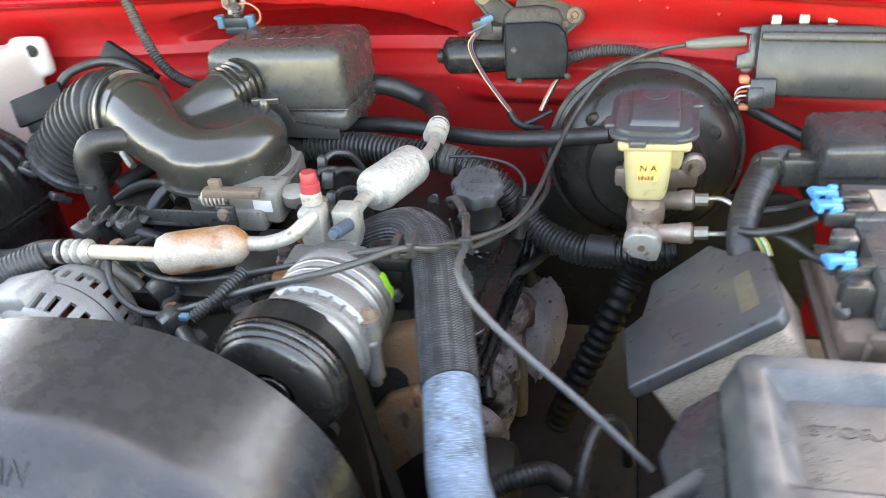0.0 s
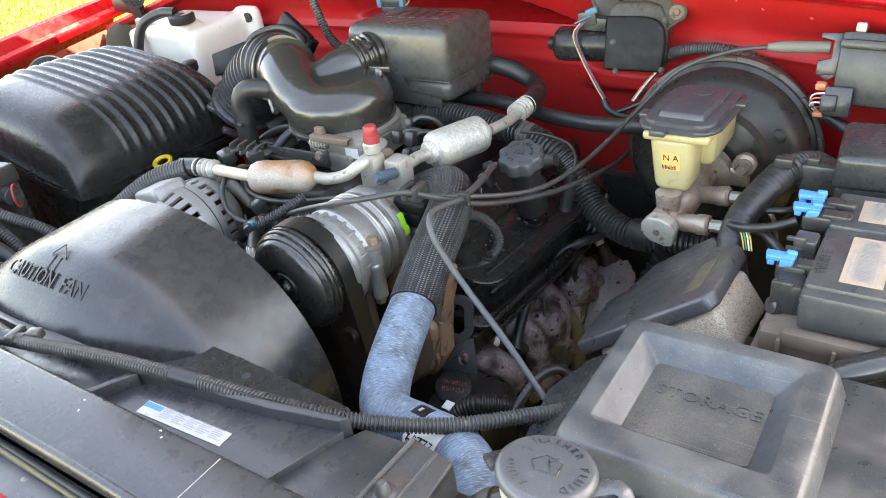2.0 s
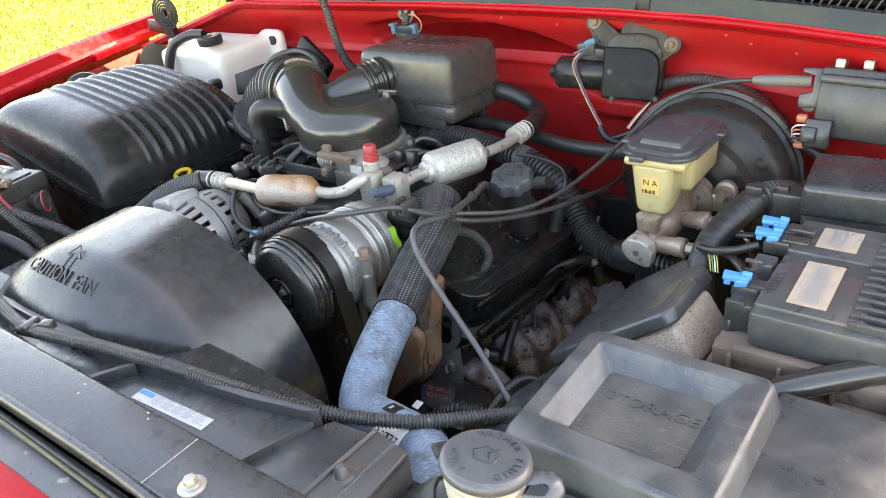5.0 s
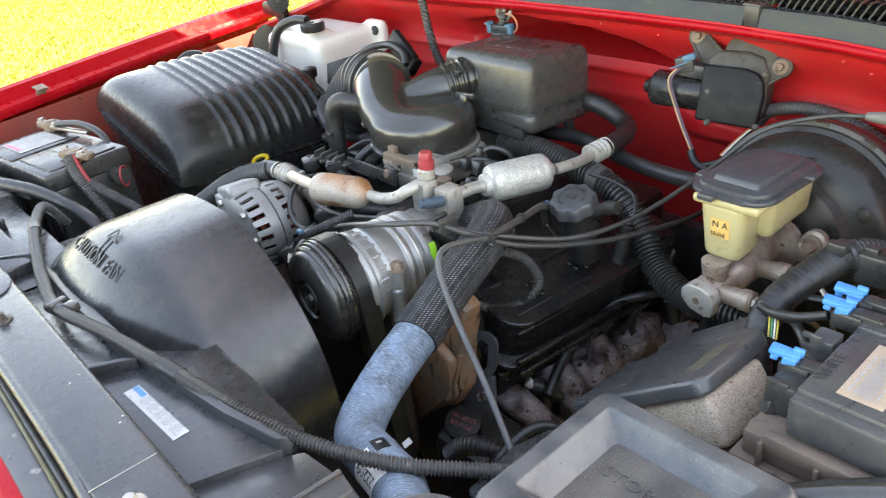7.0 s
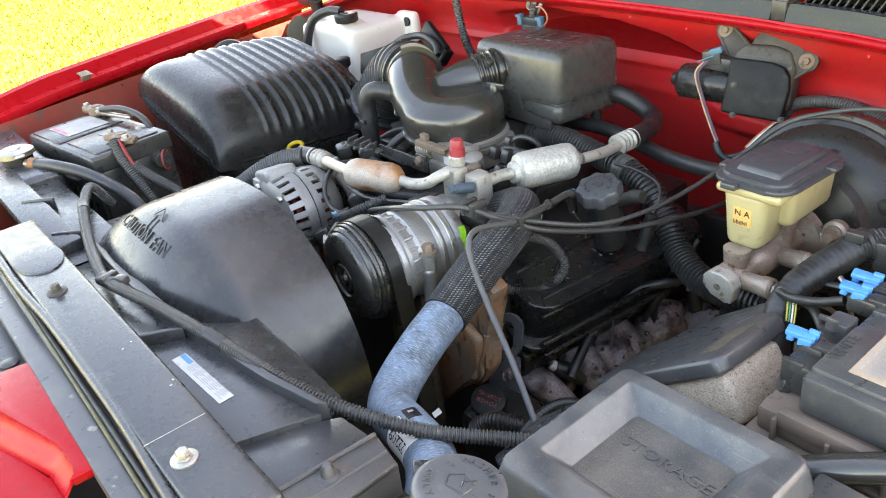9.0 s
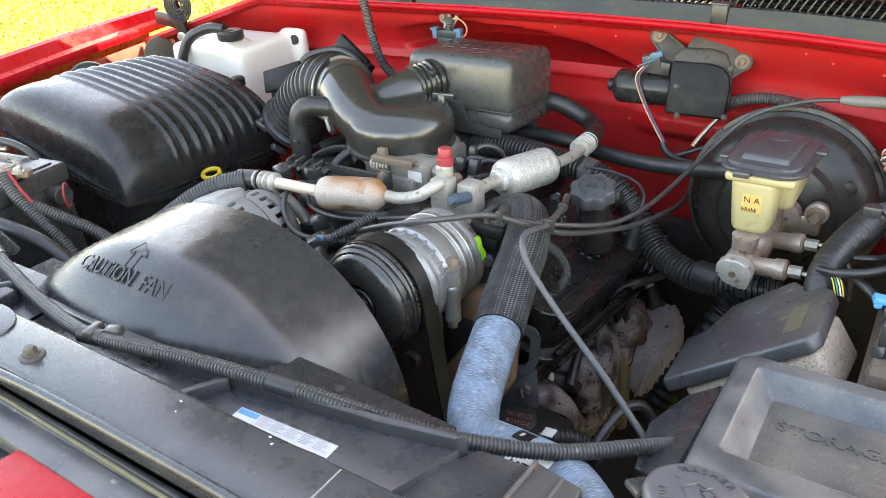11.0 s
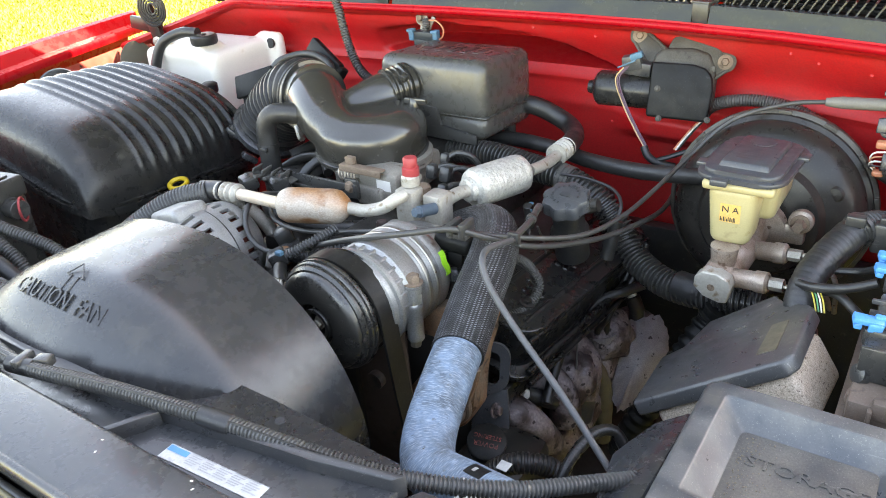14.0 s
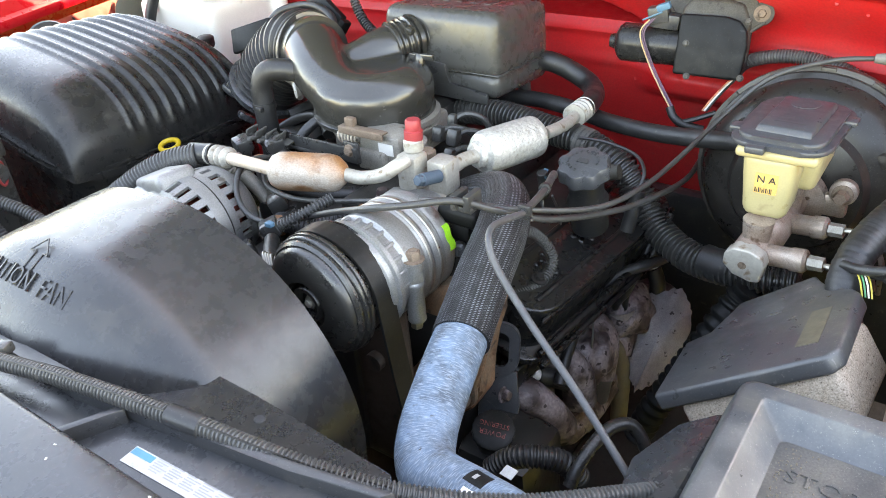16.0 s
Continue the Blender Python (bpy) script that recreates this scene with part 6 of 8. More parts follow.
part("moulded_mark", [prism([(0.018 * math.cos(a) - 0.0012, 0.018 * math.sin(a) - 0.0018), (0.018 * math.cos(a) + 0.0012, 0.018 * math.sin(a) - 0.0018), (0.018 * math.cos(a) + 0.0012, 0.018 * math.sin(a) + 0.0018), (0.018 * math.cos(a) - 0.0012, 0.018 * math.sin(a) + 0.0018)], oc, OX, OY, 0.0006) for a in [i * 0.35 for i in range(14)]] + [prism([(-0.008, -0.004), (0.008, -0.004), (0.006, 0.004), (-0.006, 0.004)], oc, OX, OY, 0.0008)], GREY_PL, ocap)

exh = thing("exhaust_manifold", (0.0, 0.75, 0.7), "flaking rust-brown exhaust manifold and heat shields", "exhaust manifold")
rng = random.Random(8)


def blob(c, s, seed, n=18, rough=0.16):
    def f(u, v):
        a, b = 2 * math.pi * u, math.pi * (v - 0.5)
        d = Vector((math.cos(a) * math.cos(b), math.sin(a) * math.cos(b), math.sin(b)))
        k = 1 + rough * noise.noise(d * 2.2 + Vector((seed, seed * 0.7, 0))) + 0.6 * rough * noise.noise(d * 5 + Vector((seed, 0, 0)))
        return (c[0] + d.x * s[0] * k, c[1] + d.y * s[1] * k, c[2] + d.z * s[2] * k)
    return grid(f, n, n // 2 + 3)


part("runner", [tube([(-0.20, 0.68 + 0.09 * i, 0.735), (-0.18, 0.685 + 0.09 * i, 0.73), (-0.16, 0.70 + 0.085 * i, 0.70), (-0.155, 0.73 + 0.06 * i, 0.65)], 0.024, 14) for i in range(4)], BROWN, exh)
part("log", [blob((-0.185, 0.90, 0.60), (0.045, 0.17, 0.045), 1, 60), blob((-0.222, 0.928, 0.648), (0.052, 0.062, 0.052), 2, 56, 0.14)], BROWN, exh)
part("flange_lump", [blob((-0.165, 0.955, 0.70), (0.045, 0.055, 0.04), 21, 52, 0.14), blob((-0.150, 1.040, 0.668), (0.040, 0.042, 0.038), 23, 48, 0.14)], BROWN, exh)
part("ball", blob((-0.178, 0.842, 0.690), (0.046, 0.055, 0.048), 31, 60, 0.14), BROWN, exh)
part("lump", blob((-0.200, 0.873, 0.640), (0.040, 0.045, 0.04), 9, 56, 0.14), BROWN, exh)
part("elbow", blob((-0.215, 0.745, 0.668), (0.036, 0.040, 0.036), 12, 48, 0.14), BROWN, exh)


PLATE = [Vector(p) for p in ((-0.158, 0.995, 0.702), (-0.130, 1.017, 0.710), (-0.102, 1.036, 0.712), (-0.082, 1.022, 0.694), (-0.071, 1.001, 0.672), (-0.074, 0.965, 0.645), (-0.085, 0.929, 0.618), (-0.099, 0.910, 0.609), (-0.115, 0.894, 0.603), (-0.132, 0.908, 0.618), (-0.144, 0.925, 0.639), (-0.152, 0.958, 0.668))]


def shield_at(u, v):
    """A flaking domed plate with a ragged rim."""
    s = (u % 1.0) * 12
    k = int(s) % 12
    rim_point = PLATE[k].lerp(PLATE[(k + 1) % 12], s - int(s))
    mid = sum(PLATE, Vector()) / 12
    rag = 1 + 0.016 * math.sin(6.283 * 26 * u) + 0.04 * noise.noise(Vector((math.cos(6.283 * u) * 6, math.sin(6.283 * u) * 6, 0.3))) + 0.03 * noise.noise(Vector((math.cos(6.283 * u) * 17, math.sin(6.283 * u) * 17, 2.3)))
    p = mid.lerp(rim_point, 0.02 + 0.98 * v * rag)
    return tuple(p + Vector((0.3, -0.6, 0.74)) * (0.026 * (1 - v * v) + 0.004 * noise.noise(p * 40)))
part("heat_shield", sheet(shield_at, 96, 16, 0.0015), FLAKE, exh, "peeling pink-grey heat shield")
for at, axis in (((-0.150, 0.923, 0.688), (-0.25, 0.15, 1)), ((-0.172, 0.803, 0.662), (-0.2, 0.1, 1))):
    part("plug_shield", lathe([(0.010, 0), (0.019, 0.012), (0.023, 0.034), (0.0215, 0.034), (0.017, 0.014)], at, axis, 24), FLAKE, exh, "grey flaking plug heat shield")
for a, b, c in (((-0.155, 1.025, 0.758), (-0.146, 1.022, 0.742), (-0.135, 1.018, 0.70)), ((-0.195, 0.727, 0.731), (-0.189, 0.732, 0.724), (-0.163, 0.763, 0.70))):
    wb = part("plug_boot", tube([b, Vector(b).lerp(Vector(c), 0.5) + Vector((0.003, 0, 0.002)), c], 0.0125, 14), RUBBER, exh)
    part("white_sleeve", rod(a, b, 0.0085), WIREWHITE, wb)
part("down_pipe", tube([(-0.158, 0.865, 0.672), (-0.161, 0.853, 0.635), (-0.168, 0.853, 0.59), (-0.183, 0.844, 0.55)], 0.024, 16), SHEET, exh, "blue-grey stained down pipe")
part("steam_pipe", tube([(-0.160, 0.888, 0.690), (-0.148, 0.902, 0.658), (-0.142, 0.907, 0.618), (-0.142, 0.907, 0.57), (-0.145, 0.912, 0.52)], 0.0135, 14), OLDPIPE, exh)
for at in ((-0.180, 0.950, 0.718), (-0.215, 0.82, 0.725), (-0.176, 0.963, 0.731)):
    part("clip", [box(at, (0.022, 0.010, 0.012), 0.002, rot=(20, 30, 100 * at[1])), box(Vector(at) + Vector((0.008, 0.004, -0.006)), (0.012, 0.014, 0.004), 0.001, rot=(0, 40, 20))], GREYCAST, exh)

plug = thing("spark_plug_wires", (-0.17, 0.85, 0.75), "black rubber spark plug leads across the exhaust", "ignition leads")
part("thick_lead", tube([(-0.158, 0.731, 0.722), (-0.162, 0.751, 0.737), (-0.163, 0.780, 0.767), (-0.164, 0.812, 0.789), (-0.156, 0.843, 0.807), (-0.141, 0.879, 0.817), (-0.115, 0.912, 0.822), (-0.092, 0.956, 0.822)], 0.0078, 12), RUBBER, plug)
part("lead", tube([(-0.166, 0.920, 0.70), (-0.160, 0.915, 0.735), (-0.141, 0.909, 0.77), (-0.135, 0.93, 0.80), (-0.129, 0.95, 0.83), (-0.125, 0.97, 0.86)], 0.0052, 10), RUBBER, plug)
part("lead", tube([(-0.150, 0.927, 0.705), (-0.150, 0.925, 0.745), (-0.140, 0.925, 0.778), (-0.124, 0.938, 0.81), (-0.117, 0.958, 0.84), (-0.113, 0.98, 0.87)], 0.0052, 10), RUBBER, plug)
part("lead", tube([(-0.165, 0.783, 0.70), (-0.178, 0.79, 0.718), (-0.183, 0.815, 0.74), (-0.184, 0.85, 0.757), (-0.178, 0.89, 0.775)], 0.0050, 10), RUBBER, plug)
part("lead", tube([(-0.235, 0.66, 0.80), (-0.222, 0.74, 0.795), (-0.205, 0.84, 0.797), (-0.18, 0.94, 0.80), (-0.15, 1.03, 0.81)], 0.0055, 10), RUBBER, plug)
for p, q in (((-0.166, 0.920, 0.705), (-0.17, 0.915, 0.665)), ((-0.165, 0.790, 0.70), (-0.170, 0.80, 0.655)), ((-0.150, 0.927, 0.71), (-0.149, 0.922, 0.67))):
    part("boot", rod(p, q, 0.010), RUBBER, plug)
part("lead_clip", [box((-0.170, 0.789, 0.781), (0.030, 0.010, 0.012), 0.002, rot=(20, 25, 30)), box((-0.158, 0.794, 0.774), (0.012, 0.014, 0.010), 0.002, rot=(10, 25, 30))], BLACK, plug)
part("thin_wire", tube([(-0.205, 0.80, 0.96), (-0.208, 0.828, 0.915), (-0.203, 0.826, 0.868), (-0.184, 0.846, 0.81), (-0.163, 0.838, 0.77), (-0.153, 0.819, 0.73), (-0.157, 0.812, 0.70)], 0.0016, 8), GREYLOOM, plug)

brk = thing("front_bracket", (-0.16, 0.57, 0.75), "rust-streaked cast iron accessory bracket", "bracket")
part("arm", prism([(-0.337, 0.70), (-0.309, 0.672), (-0.205, 0.765), (-0.186, 0.80), (-0.190, 0.84), (-0.178, 0.879), (-0.172, 0.915), (-0.160, 0.938), (-0.18, 0.950), (-0.25, 0.93), (-0.33, 0.80)], (0, 0.625, 0), (1, 0, 0), (0, 0, 1), 0.03, 0.005), TAN, brk)
part("flange", prism([(-0.345, 0.690), (-0.318, 0.672), (-0.245, 0.742), (-0.198, 0.786), (-0.194, 0.815), (-0.185, 0.840), (-0.181, 0.862), (-0.205, 0.878), (-0.240, 0.862), (-0.285, 0.80), (-0.335, 0.735)], (0, 0.592, 0), (1, 0, 0), (0, 0, 1), 0.016, 0.006, 3), TAN, brk)
part("rim", tube([(-0.346, 0.590, 0.690), (-0.318, 0.590, 0.673), (-0.245, 0.590, 0.743), (-0.199, 0.590, 0.787), (-0.195, 0.590, 0.815), (-0.186, 0.592, 0.840), (-0.182, 0.596, 0.862)], 0.0045, 8), TAN, brk)
LPX, LPY = Vector((0.93, 0.30, 0.10)).normalized(), Vector((-0.05, 0.25, 0.95)).normalized()


def loop_at(u, v):
    """A flat eye: a long hole with a broad rim."""
    a = 2 * math.pi * u
    c, s = math.cos(a), math.sin(a)
    w, h = 0.0105 + 0.0125 * v, 0.022 + 0.0125 * v
    r = w
    q = Vector((w * c, math.copysign(max(0.0, h - r), s) + r * s)) if abs(s) > 1e-6 else Vector((w * c, 0))
    return tuple(Vector((-0.187, 0.640, 0.836)) + LPX * q.x + LPY * q.y)


part("lift_eye", [sheet(loop_at, 48, 2, 0.006), prism([(-0.020, -0.030), (0.020, -0.030), (0.026, -0.075), (0.022, -0.11), (-0.024, -0.11), (-0.026, -0.07)], Vector((-0.187, 0.643, 0.836)), LPX, LPY, 0.006, 0.002)], CHARCOAL, brk, "worn dark grey lifting eye")

ps = thing("power_steering_pump", (-0.155, 0.567, 0.65), "black power steering reservoir with red lettering on its cap", "pump reservoir")
PA = Vector((0.25, -0.35, 1)).normalized()
part("reservoir", [lathe([(0.02, -0.03), (0.022, -0.01), (0.022, 0.0)], (-0.155, 0.566, 0.780), PA, 20), box((-0.15, 0.59, 0.70), (0.10, 0.10, 0.12), 0.02)], IRON, ps)
pc = part("cap", lathe([(0.0225, 0), (0.0242, 0.002), (0.0242, 0.008), (0.0215, 0.010), (0.0, 0.0105)], (-0.155, 0.566, 0.780), PA, 40, lobes=20, amp=0.02), MATTE, ps)
PX = Vector((-0.9, -0.25, 0.0)).normalized()
PX = (PX - PA * PX.dot(PA)).normalized()
PY = PA.cross(PX)
pcc = Vector((-0.155, 0.566, 0.780)) + PA * 0.0106
part("lettering", [words("POWER", 0.0088, pcc + PY * 0.005, PX, PY, 0.0004), words("STEERING", 0.0078, pcc - PY * 0.005, PX, PY, 0.0004)], REDINK, pc)
BAYT = [(0.030, 0.862, 0.860), (0.020, 0.858, 0.840), (0.004, 0.838, 0.806), (-0.022, 0.822, 0.746), (-0.052, 0.803, 0.676), (-0.072, 0.80, 0.616)]
STP = [(-0.012, 0.492, 0.850), (-0.010, 0.508, 0.865), (-0.006, 0.533, 0.875), (0.002, 0.556, 0.880), (0.016, 0.571, 0.875), (0.031, 0.571, 0.850), (0.035, 0.584, 0.800)]
STH = [(-0.128, 0.518, 0.800), (-0.109, 0.523, 0.820), (-0.085, 0.531, 0.830), (-0.061, 0.548, 0.820), (-0.046, 0.563, 0.790)]
single("steering_hose", tube([(x, y, z - 0.018) for x, y, z in STH], 0.0115, 14, ring=0.001, pitch=0.005), RUBBER, "black ribbed hose beside the power steering pump", "hose")
single("steering_pipe", tube([(x - 0.012, y, z - 0.01) for x, y, z in STP], 0.0066, 12), SATIN, "glossy black bent steering pressure hose", "pipe")
single("bay_tube", tube(BAYT, 0.0185, 18, ring=0.0016, pitch=0.015), MATTE, "wide ribbed black rubber tube going down past the exhaust", "hose")
single("conduit_loop", tube([(-0.205, 0.70, 0.965), (-0.19, 0.735, 0.94), (-0.175, 0.745, 0.905), (-0.178, 0.715, 0.885), (-0.195, 0.68, 0.885), (-0.215, 0.66, 0.895)], 0.0062, 12, ring=0.0008, pitch=0.0036), GREYLOOM, "grey-black ribbed conduit loop by the hose", "conduit")

single("heat_wrapped_pipe", tube([(-0.225, 0.905, 0.920), (-0.203, 0.90, 0.938), (-0.180, 0.90, 0.952), (-0.160, 0.902, 0.958)], lambda s: 0.0105 + 0.001 * math.sin(60 * s), 14), DARKCAST, "rough grey heat-wrapped pipe beside the oil filler", "pipe")
tc = thing("sensor_plug", (-0.232, 0.82, 0.97), "small pale blue electrical plug beside the oil filler", "plug")
part("body", box((-0.228, 0.824, 0.974), (0.007, 0.015, 0.008), 0.002, rot=(25, 10, 20)), LIGHTBLUE, tc)
part("stem", rod((-0.232, 0.83, 0.94), (-0.230, 0.82, 0.978), 0.007), RUBBER, tc)
sclip = thing("spring_hose_clamp", (-0.40, 0.50, 0.965), "bright steel spring clamp on a hose beside the pulley", "hose clamp")
part("band", [tube([(-0.412 + 0.004 * k, 0.512, 0.972), (-0.402 + 0.004 * k, 0.500, 0.983), (-0.394 + 0.004 * k, 0.492, 0.976)], 0.0016, 8, 0.003) for k in range(4)], STEEL, sclip)
part("hose", tube([(-0.44, 0.545, 0.965), (-0.415, 0.52, 0.968), (-0.385, 0.495, 0.968), (-0.35, 0.49, 0.95)], 0.009, 12), RUBBER, sclip)
ign = thing("coil_lead", (-0.12, 0.86, 0.9), "black ignition lead with a plug boot behind the oil filler", "ignition lead")
part("boot", rod((-0.128, 0.858, 0.90), (-0.120, 0.872, 0.955), 0.0095), RUBBER, ign)
part("wire", tube([(-0.120, 0.872, 0.955), (-0.122, 0.890, 0.972), (-0.145, 0.915, 0.980), (-0.19, 0.925, 0.985), (-0.23, 0.925, 0.985)], 0.0024, 8), RUBBER, ign)

# ---- control cables and dipstick ----
cab = thing("control_cables", (-0.2, 0.7, 0.95), "grey sheathed control cables looping over the engine to the firewall", "cable")
part("front_cable", tube([(-0.575, 0.69, 0.985), (-0.570, 0.645, 1.001), (-0.564, 0.616, 0.998), (-0.550, 0.594, 0.985), (-0.530, 0.581, 0.971), (-0.503, 0.576, 0.962), (-0.473, 0.578, 0.963), (-0.430, 0.578, 0.979), (-0.355, 0.568, 1.012), (-0.290, 0.560, 1.0365), (-0.247, 0.570, 1.046), (-0.209, 0.600, 1.046), (-0.180, 0.630, 1.028), (-0.15, 0.69, 0.995), (-0.115, 0.79, 0.966), (-0.095, 0.89, 0.948), (-0.10, 1.0, 0.92), (-0.12, 1.12, 0.895)], 0.0038, 12), CABLE, cab)
part("rear_cable", tube([(-0.555, 0.69, 0.985), (-0.548, 0.655, 0.998), (-0.540, 0.636, 0.995), (-0.522, 0.620, 0.986), (-0.486, 0.611, 0.984), (-0.435, 0.610, 0.988), (-0.342, 0.617, 1.006), (-0.233, 0.621, 1.031), (-0.17, 0.65, 1.022), (-0.12, 0.74, 0.992), (-0.10, 0.83, 0.982), (-0.085, 0.92, 0.99), (-0.06, 1.0, 1.02), (-0.02, 1.04, 1.06), (0.04, 1.075, 1.078), (0.09, 1.095, 1.081)], 0.0033, 12), CABLE, cab)
part("grey_end", tube([(0.085, 1.093, 1.081), (0.165, 1.10, 1.083)], lambda s: 0.0055 + 0.0028 * min(1, 4 * s), 14, 0.004), OLDSHEATH, cab)
part("cable_clip", [box((-0.214, 0.614, 1.041), (0.008, 0.026, 0.018), 0.002), box((-0.199, 0.616, 1.042), (0.008, 0.026, 0.018), 0.002), box((-0.206, 0.616, 1.034), (0.024, 0.022, 0.006), 0.001)], BLACK, cab)
dip = thing("dipstick_tube", (-0.05, 0.52, 0.95), "bent grey steel dipstick tube", "dipstick tube")
part("tube", tube([(-0.148, 0.63, 1.032), (-0.144, 0.585, 1.047), (-0.140, 0.558, 1.053), (-0.132, 0.541, 1.047), (-0.118, 0.532, 1.030), (-0.078, 0.516, 0.998), (-0.02, 0.495, 0.957), (0.04, 0.47, 0.912)], 0.0035, 12), TUBEGREY, dip)
part("handle_sleeve", tube([(-0.205, 0.805, 0.985), (-0.185, 0.765, 1.008), (-0.162, 0.70, 1.022), (-0.148, 0.63, 1.032)], lambda s: 0.0048 - 0.0008 * s, 12), CABLE, dip, "dark rubber-sleeved upper end")
part("sleeve_tie", [tube([(-0.1655, 0.71, 1.0205), (-0.1635, 0.704, 1.0215)], 0.0068, 12, 0.002), prism([(-0.006, -0.003), (0.012, -0.006), (0.008, 0.004)], (-0.160, 0.69, 1.018), (0.6, -0.6, -0.4), (0, 0.3, 0.9), 0.001)], RUBBER, dip)
part("zip_tie", [box((-0.149, 0.637, 1.030), (0.014, 0.006, 0.016), 0.001), rod((-0.15, 0.64, 1.022), (-0.135, 0.625, 1.03), 0.0018, 6)], BLACK, dip)
tdip = thing("transmission_dipstick", (-0.80, 0.69, 0.94), "yellow ring-handled dipstick on a black guide tube", "dipstick")
part("pull_ring", tube([(-0.822 + 0.017 * math.cos(a), 0.69 + 0.013 * math.sin(a), 0.956 + 0.004 * math.sin(a)) for a in [i * math.pi / 8 for i in range(17)]], 0.0042, 10), YELLOW, tdip, "yellow plastic pull ring")
part("guide_tube", tube([(-0.81, 0.69, 0.945), (-0.76, 0.68, 0.955), (-0.70, 0.675, 0.975), (-0.64, 0.67, 0.975)], 0.010, 12), RUBBER, tdip)

# ---- brake booster and master cylinder ----
boost = thing("brake_booster", (0.035, 1.08, 0.92), "round black enamelled brake booster with a crimped rim", "brake booster")
BA = Vector((0.02, -1, 0.10)).normalized()
BC = Vector((0.036, 1.062, 0.928))
part("front_shell", lathe([(0.138, 0), (0.136, 0.008), (0.130, 0.012), (0.128, 0.028), (0.116, 0.046), (0.095, 0.058), (0.085, 0.060), (0.078, 0.072), (0.055, 0.078), (0.03, 0.080), (0.0, 0.081)], BC, BA, 64), BOOST, boost)
part("rim", lathe([(0.139, -0.012), (0.143, -0.010), (0.143, 0.0), (0.138, 0.003)], BC, BA, 64), RIMGREY, boost)
part("rear_shell", lathe([(0.136, -0.01), (0.134, -0.05), (0.11, -0.09), (0.06, -0.11)], BC, BA, 48), BOOST, boost)
BX, BY, BZ = frame_of(BA)
for i in range(14):
    a = 2 * math.pi * i / 14 + 0.2
    part("crimp", box(BC + BX * (0.1385 * math.cos(a)) + BY * (0.1385 * math.sin(a)) + BZ * -0.001, (0.008, 0.010, 0.018), 0.0015, rot=(0, -math.degrees(a), 0)), RIMGREY, boost)
part("check_valve", [lathe([(0.018, 0), (0.018, 0.01), (0.012, 0.014), (0.010, 0.03)], BC + Vector((-0.045, -0.055, 0.065)), (-0.2, -1, 0.2), 20)], RUBBER, boost)
for a in (0.5, 1.4, 2.4):
    part("dimple", lathe([(0.012, 0), (0.009, 0.004), (0.0, 0.005)], BC + BX * (0.1 * math.cos(a)) + BY * (0.1 * math.sin(a)) + BZ * 0.052, BA, 18), BOOST, boost)

mc = thing("master_cylinder", (0.04, 0.89, 0.9), "stained alloy brake master cylinder with a yellowed reservoir", "master cylinder")
MA = Vector((0.07, 1, 0.08)).normalized()
M0 = Vector((0.031, 0.800, 0.928))
part("barrel", [lathe([(0.019, 0.012), (0.021, 0.016), (0.021, 0.06), (0.024, 0.065), (0.024, 0.10), (0.021, 0.105), (0.021, 0.15), (0.04, 0.155), (0.04, 0.17)], M0, MA, 28), lathe([(0.014, 0), (0.017, 0.03)], (0.034, 0.835, 0.94), (0, 0, 1), 20), lathe([(0.015, 0), (0.018, 0.045)], (0.044, 0.925, 0.94), (0, 0, 1), 20), box((0.05, 0.96, 0.942), (0.11, 0.014, 0.03), 0.006)], BRAKE, mc)
part("hex_end", prism([(-0.0225, -0.004), (-0.0215, 0.010), (-0.012, 0.0195), (0.006, 0.0205), (0.019, 0.0145), (0.0235, 0.0035), (0.0195, -0.0185), (0.010, -0.0205), (-0.010, -0.016)], M0, (1, -0.07, 0), (0, -0.08, 1), -0.018, 0.0022, 3), ALU_OX, mc, "bare pitted cast end block")
part("end_hole", lathe([(0.0048, -0.0006), (0.0044, 0.0)], M0 - MA * 0.0002, MA, 20), RUSTPLATE, mc)
for d in (0.028, 0.10):
    p = M0 + MA * d
    port = part("outlet_port", [lathe([(0.012, 0), (0.012, 0.03), (0.0135, 0.032), (0.0135, 0.045), (0.010, 0.048)], p + Vector((0.012, 0, 0.002)), (1, -0.1, 0.12), 16)], BRAKE, mc)
    part("pipe_nut", [lathe([(0.008, 0), (0.008, 0.016)], p + Vector((0.06, -0.005, 0.008)), (1, -0.1, 0.1), 6)], GREYCAST, port)
part("brake_pipe", [tube([M0 + Vector((0.07, 0.022, 0.01)), M0 + Vector((0.10, 0.02, 0.012)), M0 + Vector((0.12, 0.04, 0.0)), M0 + Vector((0.125, 0.08, -0.04))], 0.0032, 8), tube([M0 + Vector((0.07, 0.095, 0.016)), M0 + Vector((0.10, 0.09, 0.02)), M0 + Vector((0.125, 0.08, 0.0)), M0 + Vector((0.13, 0.09, -0.05))], 0.0032, 8)], STEEL, mc)
part("stud_nut", bolt((0.098, 0.948, 0.962), (0, -1, 0.1), 0.0085, 0.016, 0.012), RUSTPLATE, mc)
part("mount_ear", lathe([(0.0155, 0), (0.0155, 0.010), (0.013, 0.012)], (0.098, 0.962, 0.962), (0, -1, 0.1), 22), BRAKE, mc)
resv = part("reservoir", box((0.0345, 0.8675, 1.006), (0.047, 0.052, 0.080), 0.012, 4, taper=1.28, taper_y=1.2), YELLOWED, mc, "yellowed translucent brake fluid reservoir")
part("rear_chamber", box((0.044, 0.928, 1.018), (0.066, 0.10, 0.055), 0.010, 3, taper=1.08), YELLOWED, resv)
